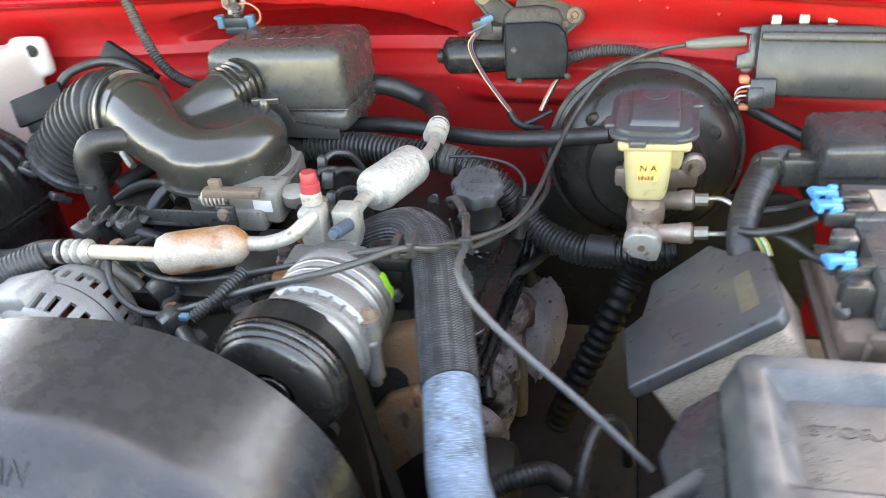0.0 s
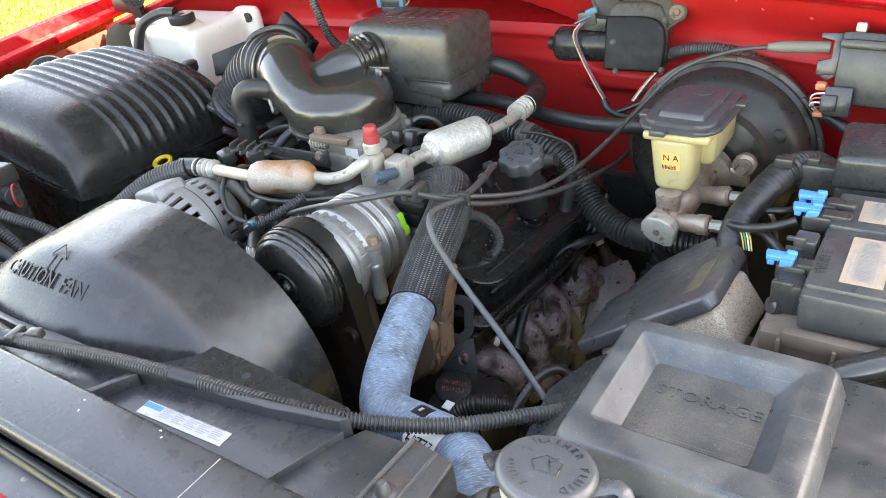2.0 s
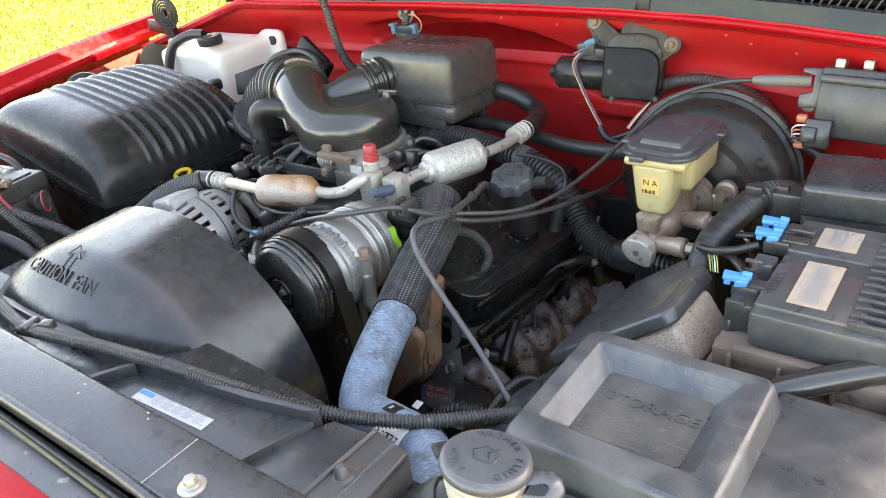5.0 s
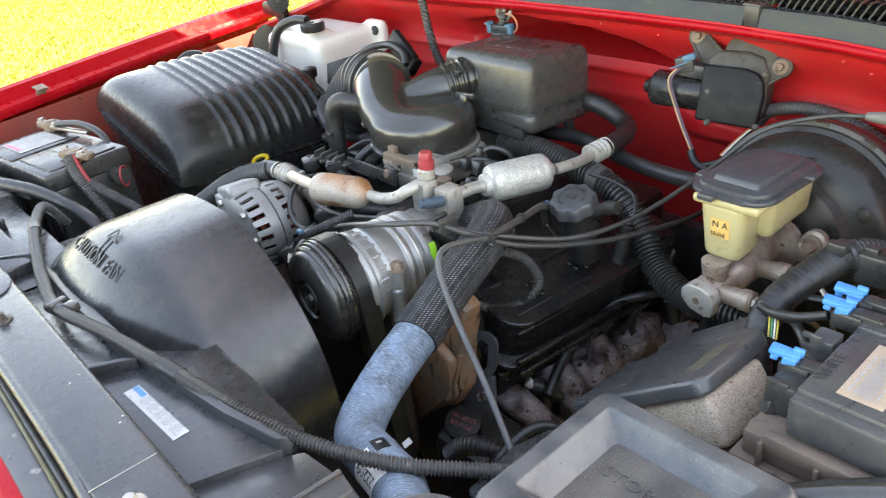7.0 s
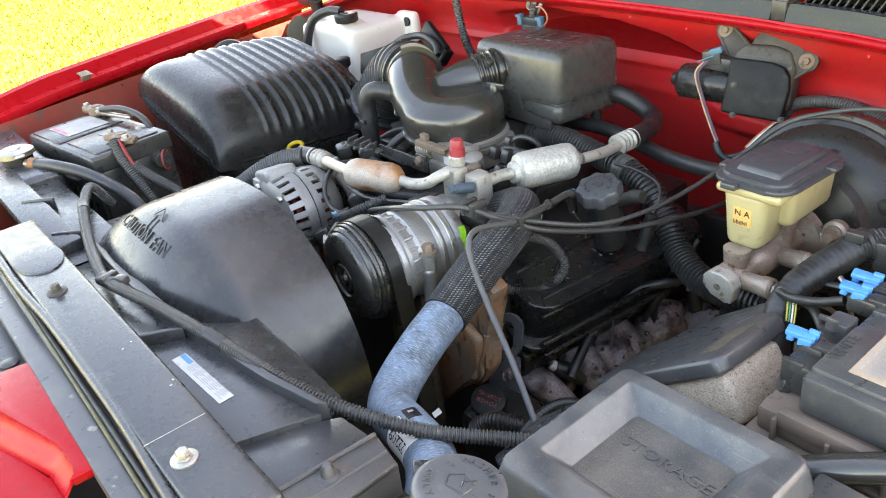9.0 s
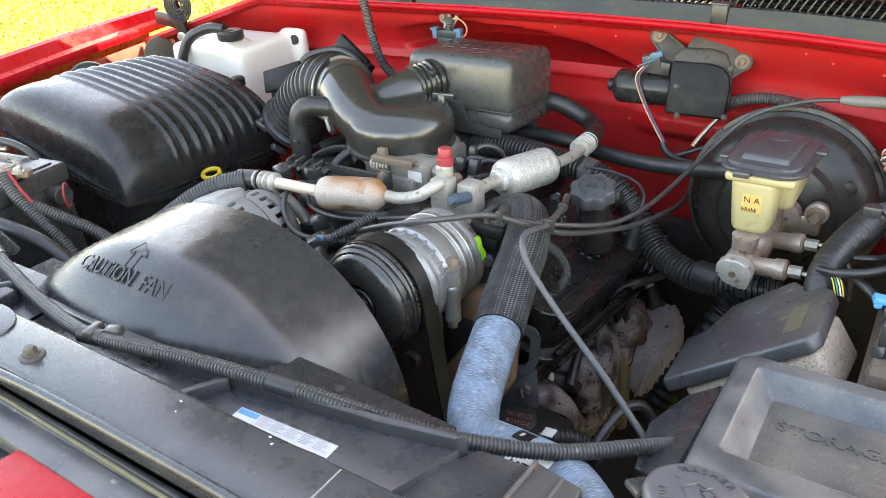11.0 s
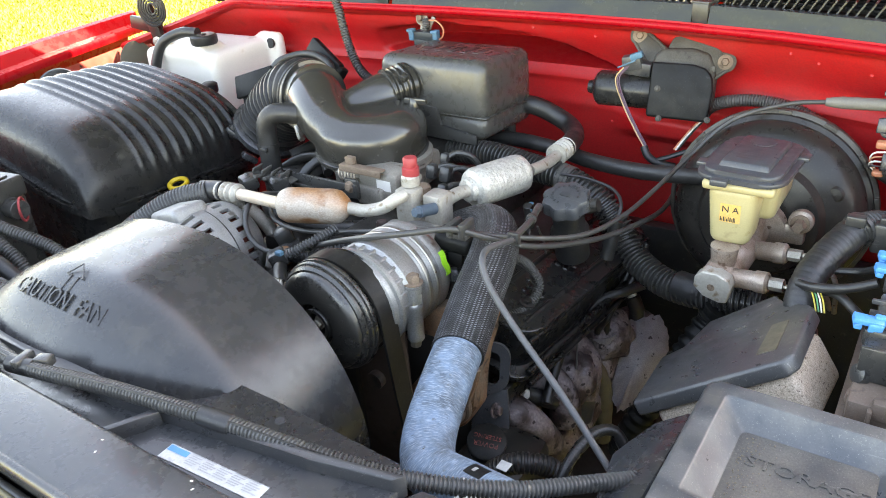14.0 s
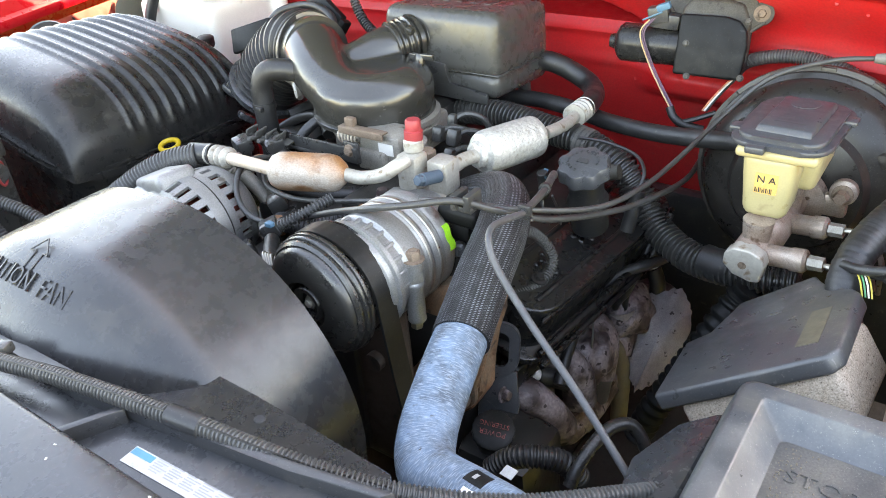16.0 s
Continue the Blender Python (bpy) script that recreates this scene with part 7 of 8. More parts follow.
part("rim", box((0.04, 0.90, 1.046), (0.084, 0.134, 0.012), 0.005, 3), YELLOWED, resv)
lab = part("label", box((0.0345, 0.8384, 1.012), (0.024, 0.0012, 0.0245), 0.0, rot=(3.7, 0, 0)), OCHRE, resv, "ochre NA label with a bar code")
LX, LY = Vector((1, 0, 0)), Vector((0, -0.065, 0.998))
LO = Vector((0.0345, 0.8376, 1.012))
part("lettering", words("N A", 0.0118, LO + LY * 0.005, LX, LY, 0.0004), INK, lab)
part("bar_code", bars([(-0.0110 + 0.0019 * i, -0.0110, 0.0012 - 0.0005 * (i % 2), 0.006 - 0.002 * (i % 3 == 1)) for i in range(10)], LO, LX, LY, 0.0003), INK, lab)
cv = part("cover", [prism(round_rect(0.104, 0.148, 0.026), (0.041, 0.906, 1.052), (1, -0.05, 0), (0.05, 1, 0), 0.006, 0.0022, 2), prism(round_rect(0.090, 0.132, 0.020), (0.041, 0.906, 1.056), (1, -0.05, 0), (0.05, 1, 0), 0.0075, 0.003, 3)], COVERGREY, mc, "dark grey reservoir cover with a raised panel")
part("raised_panel", box((0.042, 0.908, 1.0655), (0.060, 0.106, 0.009), 0.0025, 2, rot=(0, 0, -3), taper=0.92), COVERGREY, cv)
part("moulded_letters", bars([(-0.016, -0.034 + 0.008 * k, 0.032 - 0.006 * (k % 2), 0.003) for k in range(4)], (0.043, 0.908, 1.0698), (1, -0.05, 0), (0.05, 1, 0), 0.0006), COVERGREY, cv)
part("moulded_mark", lathe([(0.016, 0), (0.016, 0.001), (0.013, 0.0012)], (0.043, 0.938, 1.0696), (0, 0, 1), 24), COVERGREY, cv)
part("clip_tab", box((-0.012, 0.875, 1.058), (0.014, 0.018, 0.006), 0.002), CHARCOAL, cv)
part("clip_tab", box((0.091, 0.935, 1.058), (0.018, 0.02, 0.006), 0.002), CHARCOAL, cv)
part("clip_tab", box((0.02, 0.829, 1.054), (0.02, 0.012, 0.008), 0.002), CHARCOAL, cv)
single("booster_vacuum_hose", tube([(-0.46, 1.06, 0.965), (-0.38, 1.06, 0.972), (-0.31, 1.05, 0.972), (-0.232, 1.034, 0.966), (-0.15, 1.015, 0.970), (-0.07, 0.995, 0.983), (-0.012, 0.978, 0.996)], 0.0122, 16), RUBBER, "smooth black vacuum hose to the brake booster", "hose")
bigc = thing("big_conduit", (-0.2, 0.95, 0.86), "thick black corrugated wiring conduit with taped ends", "conduit")
part("sleeve", tube([(-0.46, 0.98, 0.970), (-0.38, 0.975, 0.975), (-0.30, 0.965, 0.970), (-0.235, 0.955, 0.965), (-0.18, 0.945, 0.945), (-0.14, 0.938, 0.905), (-0.105, 0.92, 0.872), (-0.05, 0.895, 0.860), (0.02, 0.88, 0.866), (0.08, 0.88, 0.873)], 0.0192, 22, ring=0.0022, pitch=0.0072), BLACK, bigc)
part("tape", tube([(-0.035, 0.891, 0.864), (-0.015, 0.886, 0.865), (0.0, 0.884, 0.866)], lambda s: 0.0218 + 0.0006 * math.sin(90 * s), 16), RUBBER, bigc)
part("tape", tube([(-0.245, 0.957, 0.966), (-0.225, 0.954, 0.963)], 0.0218, 16, 0.004), GREYLOOM, bigc, "frayed grey tape band")

# ---- wiper motor ----
wip = thing("wiper_motor", (-0.15, 1.16, 1.0), "black wiper motor with a cast bracket and striped wires", "wiper motor")
WX, WY = Vector((0.985, 0.17, -0.03)).normalized(), Vector((-0.02, 0.30, 0.95)).normalized()
WZ = WX.cross(WY)
part("gear_housing", prism([(-0.050, -0.040), (0.050, -0.044), (0.050, -0.03), (0.049, 0.02), (0.036, 0.046), (0.01, 0.052), (-0.036, 0.050), (-0.050, 0.036)], Vector((-0.139, 1.192, 1.060)), WX, WY, 0.036, 0.007, 3), DARKCAST, wip, "grimy cast gear housing")
WC = Vector((-0.137, 1.150, 1.056))
part("cover_plate", prism([(-0.043, -0.042), (0.052, -0.044), (0.054, 0.005), (0.050, 0.026), (0.039, 0.038), (0.02, 0.043), (-0.043, 0.043)], WC, WX, WY, 0.012, 0.004, 3), MATTE, wip)
part("motor_can", lathe([(0.010, 0), (0.012, 0.008), (0.024, 0.014), (0.029, 0.02), (0.029, 0.112)], (-0.290, 1.155, 1.048), WX, 28), SATIN, wip)
for u, v in ((-0.022, -0.044), (0.052, -0.04), (-0.03, 0.002), (0.05, 0.038)):
    part("cover_screw", bolt(WC + WX * u + WY * v + WZ * 0.011, WZ, 0.0035, 0.004, 0.005), DARKCAST, wip)
part("crank_boss", lathe([(0.042, 0), (0.042, 0.010), (0.036, 0.013), (0.02, 0.014)], (-0.126, 1.192, 1.104), (0.05, -1, 0.32), 36), DARKCAST, wip, "dull grey round crank boss")
for p, q in (((-0.217, 1.192, 1.129), (-0.168, 1.172, 1.088)), ((-0.077, 1.188, 1.098), (-0.122, 1.172, 1.074))):
    p, q = Vector(p), Vector(q)
    ARMS = (q - p).cross(WZ).normalized()
    arm = part("bracket_arm", [rod(p + ARMS * 0.012 + WZ * 0.003, q + ARMS * 0.021 + WZ * 0.006, 0.0032, 8), rod(p - ARMS * 0.012 + WZ * 0.003, q - ARMS * 0.021 + WZ * 0.006, 0.0032, 8), lathe([(0.016, 0), (0.016, 0.008), (0.011, 0.010)], p + WZ * -0.004, WZ, 22), prism([(-0.013, 0), (0.013, 0), (0.022, (q - p).length), (-0.022, (q - p).length)], p, (q - p).cross(WZ), (q - p), 0.005, 0.001)], DARKCAST, wip)
    part("mount_bolt", bolt(p + WZ * 0.006, WZ, 0.0062, 0.006, 0.0115), RUSTPLATE, arm)
part("connector", [box((-0.206, 1.158, 1.086), (0.044, 0.022, 0.022), 0.003, rot=(0, 6, 10)), box((-0.214, 1.152, 1.096), (0.03, 0.02, 0.024), 0.003, rot=(0, -10, 10))], DUSTY, wip)
part("blue_lock", [box((-0.206, 1.148, 1.108), (0.020, 0.012, 0.010), 0.002, rot=(0, -20, 10)), rod((-0.235, 1.14, 1.088), (-0.205, 1.141, 1.102), 0.0013, 6)], LIGHTBLUE, wip)
for k, m in enumerate((WIRETAN, WIREPURPLE, WIREPURPLE)):
    part("wire", tube([(-0.222 + 0.003 * k, 1.142, 1.092), (-0.235 + 0.003 * k, 1.135, 1.07), (-0.218 + 0.003 * k, 1.13, 1.03), (-0.190 + 0.003 * k, 1.115, 0.995), (-0.170 + 0.003 * k, 1.106, 0.972)], 0.0011, 8), m, wip)
part("wire_loom", [tube([(-0.170, 1.104, 0.975), (-0.162, 1.10, 0.962), (-0.145, 1.10, 0.952), (-0.12, 1.11, 0.945)], 0.0062, 12), tube([(-0.150, 1.10, 0.955), (-0.13, 1.105, 0.962), (-0.105, 1.115, 0.972)], 0.004, 8)], RUBBER, wip)
for k, m in enumerate((COPPERWIRE, WIREWHITE, INK)):
    part("wire", tube([(-0.098 + 0.003 * k, 1.165, 1.012), (-0.108 + 0.003 * k, 1.15, 1.0), (-0.118 + 0.003 * k, 1.13, 0.985), (-0.125 + 0.003 * k, 1.115, 0.972)], 0.0015, 8), m, wip)
single("firewall_conduit", tube([(-0.105, 1.19, 1.008), (-0.092, 1.185, 1.026), (-0.065, 1.18, 1.039), (-0.027, 1.18, 1.045), (0.014, 1.18, 1.042), (0.05, 1.175, 1.033), (0.09, 1.17, 1.015)], 0.0092, 14, ring=0.0009, pitch=0.004), GREYLOOM, "grey-black split conduit along the firewall", "conduit")
single("cowl_conduit", tube([(-0.80, 1.09, 1.25), (-0.772, 1.087, 1.17), (-0.757, 1.083, 1.115), (-0.732, 1.077, 1.065), (-0.695, 1.072, 1.040), (-0.64, 1.07, 1.030)], 0.0080, 14, ring=0.0011, pitch=0.005), LOOM, "ribbed black conduit hanging down the firewall", "conduit")
hk = thing("firewall_connector", (-0.565, 1.12, 1.13), "small grey sensor and dark connector on the firewall", "connector")
TEAL = material("dark_connector_plastic", (0.02, 0.026, 0.028), (0.035, 0.04, 0.042), rough=0.4, bump=0.1)
part("body", [box((-0.628, 1.165, 1.110), (0.050, 0.022, 0.016), 0.002), box((-0.628, 1.158, 1.098), (0.040, 0.016, 0.012), 0.002)], TEAL, hk)
for x in (-0.655, -0.600):
    part("latch", [box((x, 1.157, 1.112), (0.011, 0.012, 0.022), 0.002), box((x, 1.152, 1.120), (0.014, 0.010, 0.005), 0.001)], LIGHTBLUE, hk, "pale teal connector latch")
part("strap", [box((-0.645, 1.182, 1.122), (0.014, 0.003, 0.036), 0.001, rot=(-14, 0, 0)), lathe([(0.013, 0), (0.013, 0.004), (0.009, 0.006)], (-0.646, 1.182, 1.137), (0, -1, 0.3), 18), box((-0.624, 1.176, 1.128), (0.008, 0.004, 0.030), 0.001, rot=(-14, 25, 0))], GREYCAST, hk, "dirty bare-metal ground strap")
part("strap_bolt", bolt((-0.646, 1.176, 1.138), (0, -1, 0.3), 0.006, 0.006, 0.009), RUSTPLATE, hk)
part("conduit_stub", tube([(-0.628, 1.163, 1.118), (-0.627, 1.165, 1.13), (-0.63, 1.170, 1.138)], 0.007, 10, ring=0.001, pitch=0.004), LOOM, hk)
part("wire", tube([(-0.622, 1.168, 1.137), (-0.600, 1.160, 1.139), (-0.584, 1.158, 1.127), (-0.586, 1.158, 1.112), (-0.598, 1.158, 1.104)], 0.0016, 8), COPPERWIRE, hk)
# ---- modules and boxes on the driver side ----
ecu = thing("cruise_module", (0.27, 1.08, 1.0), "black box-shaped control module with a wired end connector", "control module")
part("body", [box((0.272, 1.085, 1.058), (0.185, 0.042, 0.096), 0.005, 2, rot=(-16, 0, -6)), box((0.272, 1.083, 1.092), (0.18, 0.05, 0.012), 0.003, 2, rot=(-16, 0, -6))], BLACK, ecu)
for i in range(5):
    part("top_tab", box((0.20 + 0.035 * i, 1.098, 1.112), (0.014, 0.014, 0.014), 0.003, rot=(-16, 0, -6)), STEEL, ecu)
part("end_bracket", [prism([(-0.014, -0.028), (0.014, -0.028), (0.014, 0.028), (-0.014, 0.028), (-0.014, 0.02), (0.005, 0.02), (0.005, -0.008), (-0.014, -0.008)], (0.166, 1.095, 1.075), (1, 0.1, 0), (0, 0.3, 1), 0.01, 0.002), lathe([(0.010, 0), (0.010, 0.006), (0.006, 0.007)], (0.167, 1.088, 1.052), (0, -1, 0.3), 18)], GREY_PL, ecu)
con = part("connector", [box((0.188, 1.06, 1.022), (0.034, 0.02, 0.04), 0.003, rot=(-16, 0, 0)), box((0.178, 1.052, 1.022), (0.02, 0.02, 0.022), 0.002, rot=(-16, 0, 0))], BLACK, ecu)
part("orange_seal", box((0.164, 1.066, 1.040), (0.014, 0.014, 0.010), 0.003), COPPERWIRE, con)
part("orange_seal", box((0.166, 1.056, 1.004), (0.014, 0.014, 0.008), 0.003), COPPERWIRE, con)
for k, m in enumerate((WIREWHITE, COPPERWIRE, WIREWHITE, RUBBER)):
    part("wire", tube([(0.172, 1.056, 1.034 - 0.007 * k), (0.158, 1.054, 1.032 - 0.006 * k), (0.154, 1.06, 1.02 - 0.004 * k), (0.165, 1.065, 1.0)], 0.0013, 6), m, con)
single("module_harness", tube([(0.165, 1.06, 1.005), (0.20, 1.06, 0.985), (0.24, 1.04, 0.97), (0.27, 1.0, 0.965)], 0.008, 10), RUBBER, "black taped wires below the control module", "harness")

upper = thing("fuse_box", (0.31, 0.88, 0.98), "dusty grey-black fuse box with a plain lid", "fuse box")
part("lid", box((0.31, 0.882, 1.032), (0.185, 0.10, 0.042), 0.008, 3, rot=(2, 0, 4), taper=0.97), GREY_PL, upper)
part("base", box((0.31, 0.884, 0.985), (0.178, 0.094, 0.06), 0.006, 2, rot=(2, 0, 4)), BLACK, upper)
part("side_latch", [box((0.205, 0.862, 1.008), (0.04, 0.03, 0.036), 0.004), box((0.197, 0.857, 1.028), (0.014, 0.012, 0.01), 0.002)], BLACK, upper)

vcm = thing("engine_control_module", (0.30, 0.68, 0.95), "grey-black engine control module with paper labels and blue-locked plugs", "control module")
part("tray", [box((0.290, 0.668, 0.964), (0.168, 0.164, 0.026), 0.004, 2), box((0.290, 0.668, 0.948), (0.182, 0.178, 0.005), 0.0015, 2), box((0.290, 0.668, 0.932), (0.172, 0.168, 0.026), 0.008, 2), box((0.268, 0.589, 0.974), (0.085, 0.012, 0.018), 0.003), *[box((0.225 + 0.048 * i, 0.584, 0.962), (0.004, 0.009, 0.026), 0.001) for i in range(4)], lathe([(0.013, 0), (0.012, 0.008), (0.007, 0.010)], (0.216, 0.605, 0.965), (0, 0, 1), 18)], TRAYTAN, vcm, "dust-coated tan-grey tray")
part("case", box((0.303, 0.70, 0.998), (0.136, 0.20, 0.040), 0.005, 2), CASEBLACK, vcm)
part("raised_pad", box((0.285, 0.655, 1.016), (0.098, 0.085, 0.012), 0.004, 2), CASEBLACK, vcm)
part("raised_pad", box((0.285, 0.765, 1.016), (0.098, 0.075, 0.012), 0.004, 2), CASEBLACK, vcm)
for i in range(13):
    part("cooling_fin", box((0.355, 0.612 + 0.0145 * i, 1.02), (0.07, 0.005, 0.012), 0.001), CASEBLACK, vcm)
for y, w, h in ((0.667, 0.036, 0.084), (0.765, 0.04, 0.045)):
    lb = part("label", box((0.281, y, 1.0226), (w, h, 0.0008), 0), TANPAPER, vcm)
    part("print", bars([(-w / 2 + 0.010, -h / 2 + 0.006 + i * 0.0024, w * 0.42, 0.0013 - 0.0006 * (i % 3 == 0)) for i in range(int(h / 0.0027))] + [(-w / 2 + 0.005, -h / 2 + 0.008 + 0.012 * i, 0.0022, 0.009) for i in range(int(h / 0.016))] + [(w / 2 - 0.009, -h / 2 + 0.008 + 0.014 * i, 0.0018, 0.011) for i in range(int(h / 0.018))], (0.281, y, 1.023), (1, 0, 0), (0, 1, 0), 0.0005), GREYINK, lb)
for text, y in (("WHITE", 0.655), ("BLACK", 0.757)):
    part("moulded_letters", words(text, 0.0145, (0.2455, y, 1.0222), (0, 1, 0), (-1, 0, 0), 0.0008), DUSTY, vcm)
for x, y, z in ((0.207, 0.652, 1.020), (0.212, 0.742, 1.028), (0.212, 0.766, 1.030)):
    pl = part("plug", [box((x + 0.012, y, z - 0.012), (0.028, 0.020, 0.018), 0.003), box((x + 0.03, y, z - 0.005), (0.028, 0.015, 0.010), 0.002)], BLACK, vcm)
    part("blue_lock", [box((x, y, z + 0.001), (0.026, 0.013, 0.006), 0.0015, rot=(0, 8, 12)), box((x - 0.009, y + 0.003, z - 0.004), (0.007, 0.020, 0.006), 0.0015, rot=(0, 8, 12)), box((x + 0.007, y - 0.007, z - 0.002), (0.012, 0.004, 0.009), 0.0015, rot=(0, 8, 12)), box((x + 0.009, y + 0.006, z + 0.001), (0.010, 0.006, 0.009), 0.0015, rot=(0, 8, 12))], BLUECLIP, pl)
part("side_socket", [box((0.222, 0.70, 0.995), (0.022, 0.024, 0.05), 0.003), *[box((0.214, 0.689, 0.985 + 0.012 * i), (0.018, 0.004, 0.005), 0.001) for i in range(4)]], CASEBLACK, vcm)
part("round_socket", [box((0.222, 0.634, 0.994), (0.026, 0.030, 0.034), 0.004), box((0.217, 0.622, 1.0), (0.020, 0.006, 0.026), 0.002), box((0.213, 0.640, 1.004), (0.010, 0.018, 0.010), 0.002), lathe([(0.009, 0), (0.009, 0.008), (0.006, 0.009)], (0.214, 0.626, 0.980), (-0.6, -0.5, 0.3), 16)], BLACK, vcm)

lp = thing("main_loom", (0.15, 0.78, 0.95), "thick taped black wiring loom with a frayed end showing coloured wires", "wiring loom")
part("conduit", tube([(0.215, 0.905, 0.985), (0.195, 0.885, 1.008), (0.172, 0.858, 1.012), (0.158, 0.832, 1.004)], 0.0172, 18, ring=0.0008, pitch=0.0045), BLACK, lp)
part("taped_end", tube([(0.165, 0.845, 1.010), (0.148, 0.808, 0.995), (0.139, 0.775, 0.982), (0.138, 0.748, 0.962), (0.150, 0.722, 0.932), (0.165, 0.71, 0.90)], lambda s: 0.0180 - 0.0022 * s + 0.0002 * math.sin(70 * s) + 0.0003 * math.sin(190 * s + 1), 18, 0.002), RUBBER, lp, "wrinkled black cloth-taped end")
part("tie", [tube([(0.1725, 0.859, 1.012), (0.170, 0.855, 1.0113)], 0.021, 18, 0.002), box((0.168, 0.84, 1.03), (0.02, 0.012, 0.012), 0.002)], BLACK, lp)
part("branch", [tube([(0.132, 0.755, 0.985), (0.15, 0.745, 0.99), (0.18, 0.74, 1.0), (0.205, 0.742, 1.012)], 0.0050, 10), tube([(0.142, 0.76, 0.975), (0.17, 0.75, 0.985), (0.20, 0.72, 0.98), (0.215, 0.70, 0.985)], 0.005, 10), tube([(0.16, 0.80, 0.985), (0.185, 0.80, 0.99), (0.20, 0.785, 1.005), (0.21, 0.77, 1.015)], 0.004, 8)], RUBBER, lp)
for k, m in enumerate((WIREYEL, WIREGREEN, WIREWHITE, WIREYEL)):
    part("wire", tube([(0.146 + 0.003 * k, 0.748, 0.984), (0.151 + 0.003 * k, 0.738, 0.981), (0.156 + 0.0028 * k, 0.728, 0.972)], 0.0009, 6), m, lp)

relay = thing("relay_cover", (0.10, 0.66, 0.85), "tilted black relay box lid on a dirt-spattered grey body", "relay box")
RN = Vector((-0.562, 0.069, 0.825)).normalized()
RX = Vector((0.826, 0.0, 0.563))
RX = (RX - RN * RX.dot(RN)).normalized()
RY = RN.cross(RX)
R0 = Vector((0.017, 0.580, 0.903))
ROUT = [(0.0, 0.0), (0.158, 0.018), (0.166, 0.03), (0.160, 0.135), (0.150, 0.15), (0.132, 0.155), (0.118, 0.165), (0.10, 0.207), (0.022, 0.182), (0.018, 0.115), (-0.012, 0.108)]
part("lid", prism(ROUT, R0 - RN * 0.018, RX, RY, 0.018, 0.004, 3), CASEBLACK, relay)
part("lid_sticker", prism([(0.125, 0.045), (0.145, 0.046), (0.140, 0.115), (0.122, 0.113)], R0, RX, RY, 0.0006), material("faded_sticker", (0.12, 0.105, 0.07), (0.05, 0.048, 0.045), rough=0.4, scale=120, bump=0.05), relay)
part("body", prism([(0.012, 0.01), (0.158, 0.026), (0.160, 0.12), (0.024, 0.112)], R0 - RN * 0.074, RX, RY, 0.055, 0.008, 3), SPECK, relay, "dirt-spattered light grey body")

# ---- storage tray, washer filler ----
store = thing("storage_tray", (0.2, 0.45, 0.9), "weathered black plastic storage tray with a recessed square top", "storage tray")


def ring_loft(rings):
    vs, fs = [], []
    for w0, w1, h0, h1, z, r in rings:
        vs += [((w0 + w1) / 2 + x, (h0 + h1) / 2 + y, z) for x, y in round_rect(w1 - w0, h1 - h0, r, 5)]
    n = len(round_rect(1, 1, 0.1, 5))
    for j in range(len(rings) - 1):
        for i in range(n):
            a, b = j * n + i, j * n + (i + 1) % n
            fs.append([a, b, b + n, a + n])
    fs.append([(len(rings) - 1) * n + i for i in range(n)])
    return vs, fs


part("bezel", ring_loft([(0.092, 0.300, 0.345, 0.540, 0.90, 0.012), (0.094, 0.296, 0.348, 0.536, 0.965, 0.014), (0.103, 0.287, 0.355, 0.529, 0.999, 0.014), (0.1045, 0.2855, 0.3565, 0.5275, 1.003, 0.013), (0.107, 0.283, 0.359, 0.525, 1.0052, 0.012), (0.1085, 0.2815, 0.3605, 0.5235, 1.0055, 0.012), (0.1215, 0.2620, 0.3855, 0.5105, 1.0055, 0.005), (0.1228, 0.2607, 0.3868, 0.5092, 1.0050, 0.005), (0.1236, 0.2600, 0.3876, 0.5085, 1.0040, 0.005), (0.1405, 0.2435, 0.4045, 0.4955, 0.9856, 0.004), (0.1418, 0.2422, 0.4058, 0.4942, 0.9846, 0.004)]), STORE, store)
part("recess_floor", prism(round_rect(0.101, 0.089, 0.006), (0.192, 0.45, 0.9842), (1, 0, 0), (0, 1, 0), 0.0010), DIRTFLOOR, store, "gritty dirt-covered recess floor")
part("lettering", words("STORAGE", 0.0175, (0.196, 0.462, 0.9852), (1, 0, 0), (0, 1, 0), 0.0012, width=1.15), DIRTFLOOR, store)
prng = random.Random(9)
part("small_print", bars([(x, -0.0075 * k, prng.uniform(0.003, 0.006), 0.0026) for k, (x0, n) in enumerate(((-0.030, 9), (-0.038, 10), (-0.02, 6))) for x in [x0 + 0.0072 * q for q in range(n)]], (0.196, 0.445, 0.9852), (1, 0, 0), (0, 1, 0), 0.0003), DIRTFLOOR, store)
rng = random.Random(5)
part("grit", [box((0.146 + abs(rng.gauss(0, 0.012)), rng.uniform(0.41, 0.49), 0.9858), (rng.uniform(0.0004, 0.0011),) * 3, 0, rot=(rng.uniform(0, 90), 30, rng.uniform(0, 90))) for _ in range(150)], GRIT, store, "dry grit in the recess")
part("side_deck", box((0.3985, 0.4180, 0.962), (0.228, 0.2560, 0.036), 0.004, 2), STORE, store)
part("front_deck", box((0.31, 0.302, 0.962), (0.34, 0.088, 0.03), 0.006), STORE, store)
part("left_flap", [prism([(0, -0.04), (0.04, -0.06), (0.045, 0.09), (0.012, 0.075), (-0.012, 0.03)], (0.058, 0.435, 0.935), (0.9, 0, 0.42), (0, 1, 0), 0.012, 0.004)], GREY_PL, store)
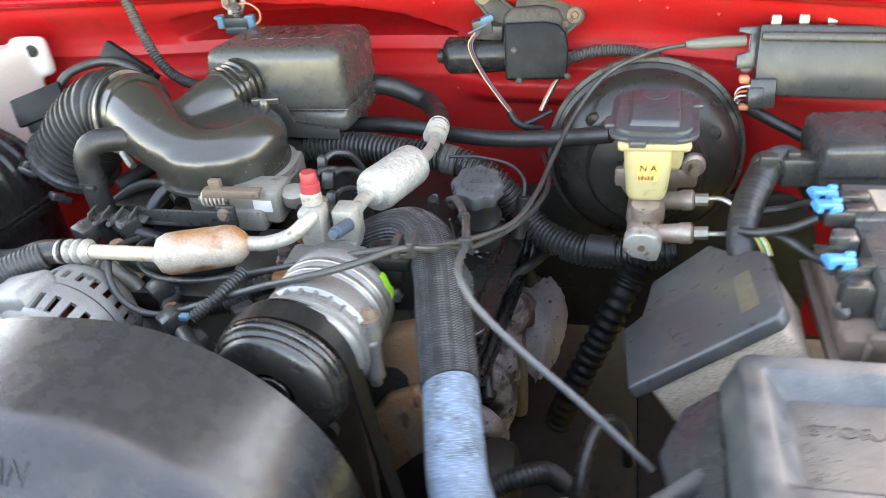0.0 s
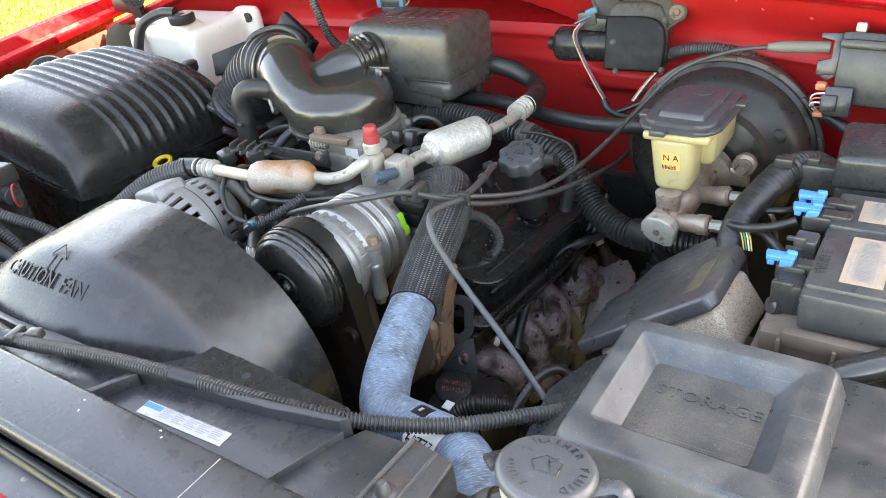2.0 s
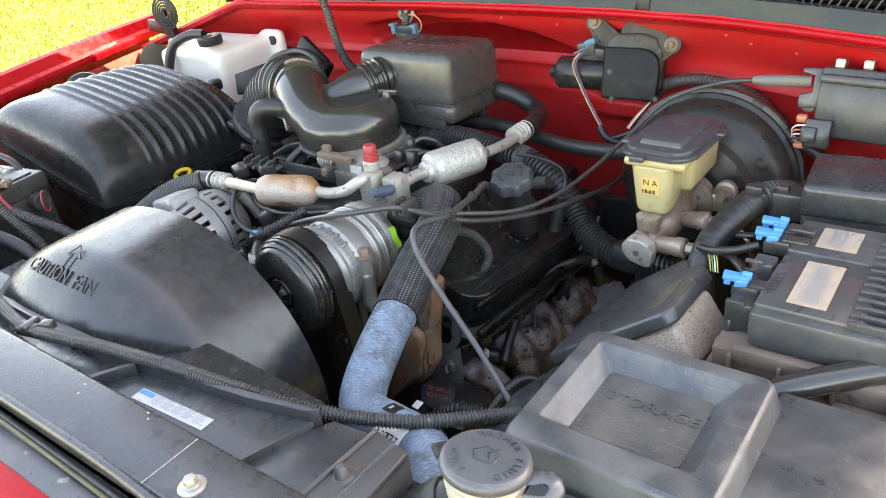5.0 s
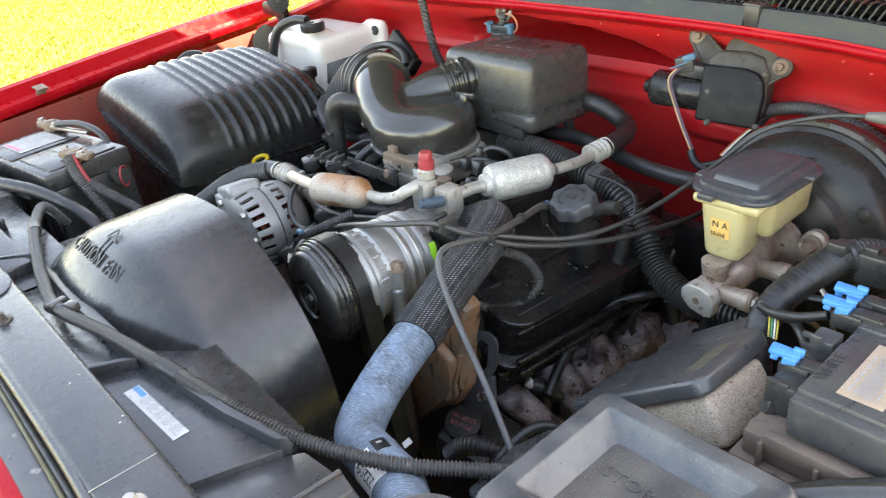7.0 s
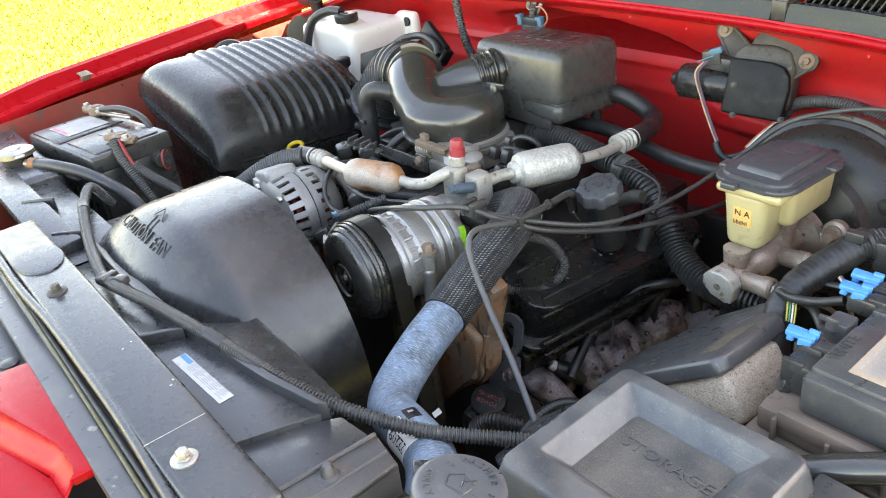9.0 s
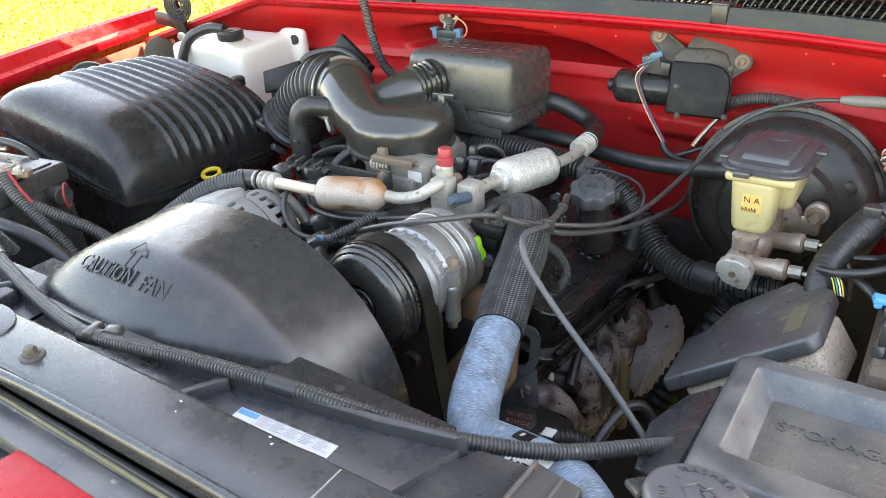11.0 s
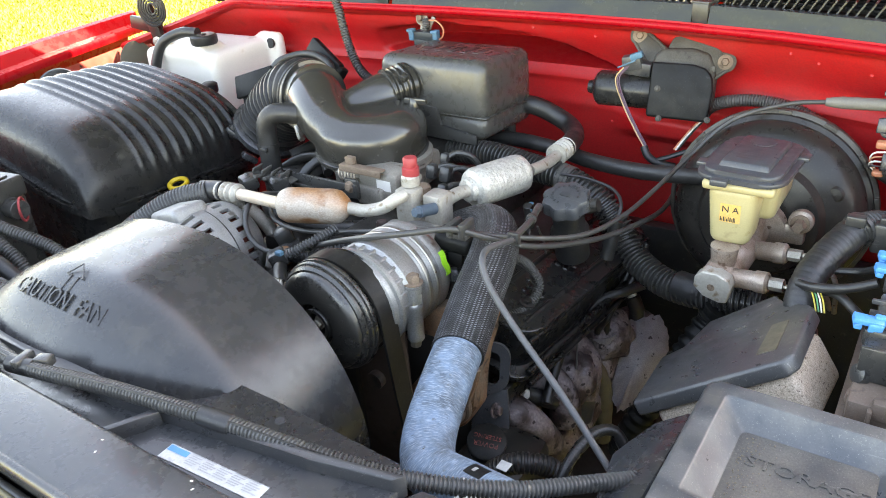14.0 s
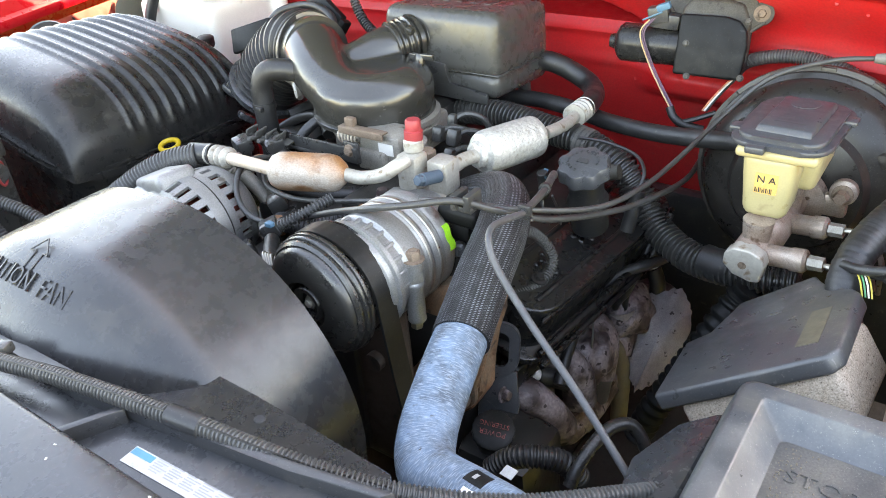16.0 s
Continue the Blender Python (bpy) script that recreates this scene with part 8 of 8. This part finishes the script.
part("flap_mark", bars([(0.004, 0.004, 0.014, 0.002), (0.004, 0.012, 0.010, 0.002), (0.004, 0.022, 0.014, 0.002), (0.017, 0.004, 0.002, 0.02)], Vector((0.062, 0.44, 0.9485)), (0.9, 0, 0.42), (0, 1, 0), 0.0012), GREY_PL, store)
# Black disc on the deck paints the darkness of a round cavity.
part("dark_well_disc", lathe([(0.030, 0), (0.030, 0.003), (0.026, 0.0035)], (0.182, 0.312, 0.9775), (0, 0, 1), 32), INK, store)
part("latch_slot", box((0.245, 0.315, 0.978), (0.045, 0.02, 0.004), 0.001), IRON, store)
single("cover_hose", tube([(0.255, 0.545, 0.955), (0.285, 0.563, 0.968), (0.318, 0.583, 0.978), (0.36, 0.612, 0.984), (0.42, 0.655, 0.985), (0.49, 0.70, 0.975)], 0.0135, 18), DUCT, "smooth glossy black hose beside the control module tray", "hose")

wash = thing("washer_filler", (0.137, 0.29, 0.95), "grey-black washer fluid cap on a white filler neck", "washer filler")
WA = Vector((0.06, 0.16, 1)).normalized()
W0 = Vector((0.131, 0.295, 1.030))
wcap = part("cap", [lathe([(0.0315, 0.001), (0.0352, 0.0015), (0.0362, 0.003), (0.0366, 0.006), (0.0358, 0.0092), (0.0335, 0.0112), (0.031, 0.0118), (0.0, 0.012)], W0, WA, 48)], CAPGREY, wash)
UX = (Vector((1, -0.12, 0)) - WA * Vector((1, -0.12, 0)).dot(WA)).normalized()
UY = WA.cross(UX)
WT = W0 + WA * 0.0122


def arc_words(text, r, a0, a1, size, flip=False):
    out = []
    for i, ch in enumerate(text):
        a = radians(a0 + (a1 - a0) * i / max(1, len(text) - 1))
        if ch == " ":
            continue
        c = WT + UX * (r * math.cos(a)) + UY * (r * math.sin(a))
        ex = (UX * math.sin(a) - UY * math.cos(a)) * (-1 if flip else 1)
        out.append(words(ch, size, c, ex, WA.cross(ex), 0.0008))
    return out


part("lettering", arc_words("WASHER FLUID", 0.0258, 136, -32, 0.0084), STORE, wcap)
part("lettering", arc_words("ONLY", 0.0258, 212, 262, 0.0084, True), STORE, wcap)
part("wiper_symbol", [rod(WT + UX * a + UY * b, WT + UX * c + UY * d, 0.0007, 5) for a, b, c, d in ((-0.012, -0.002, -0.006, 0.009), (-0.006, 0.009, 0.008, 0.008), (0.008, 0.008, 0.011, -0.005), (0.011, -0.005, -0.004, -0.010), (-0.004, -0.010, -0.012, -0.002), (-0.002, 0.005, 0.006, -0.004), (0.0, 0.004, 0.004, 0.013))], DUSTY, wcap)
part("pour_tab", prism([(-0.048, -0.012), (-0.034, -0.02), (-0.030, 0.004), (-0.040, 0.002)], W0 - WA * 0.002, UX, UY, 0.006, 0.002), GREY_PL, wcap)
part("strap", [tube([W0 + UX * 0.030 + UY * 0.012, W0 + UX * 0.043 + UY * 0.022 + WA * 0.003, W0 + UX * 0.054 + UY * 0.020, W0 + UX * 0.053 + UY * 0.010 - WA * 0.008, W0 + UX * 0.036 + UY * 0.002 - WA * 0.012], 0.007, 12, flat=0.30)], CAPGREY, wcap)
part("neck", lathe([(0.0275, -0.09), (0.0275, -0.03), (0.030, -0.022), (0.0305, -0.012), (0.0325, -0.011), (0.0325, -0.007), (0.0305, -0.006), (0.0305, 0.004)], W0, WA, 36), NECK, wash, "off-white filler neck")
FH = [(0.112, 0.290, 0.992), (0.094, 0.284, 0.984), (0.078, 0.276, 0.974), (0.058, 0.262, 0.955), (0.045, 0.245, 0.925), (0.04, 0.225, 0.88)]
part("clamp_band", tube([(0.096, 0.2847, 0.985), (0.087, 0.281, 0.980)], 0.0205, 22, 0.004), DARKCAST, wash)
part("spout", tube([(0.125, 0.294, 0.998), (0.092, 0.283, 0.983)], 0.0185, 18), RUBBER, wash)
part("feed_hose", tube(FH[1:], 0.0195, 18), RUBBER, wash)
part("hose_ring", tube([(0.066, 0.268, 0.964), (0.061, 0.2645, 0.959)], 0.0225, 22, 0.003), RUBBER, wash)
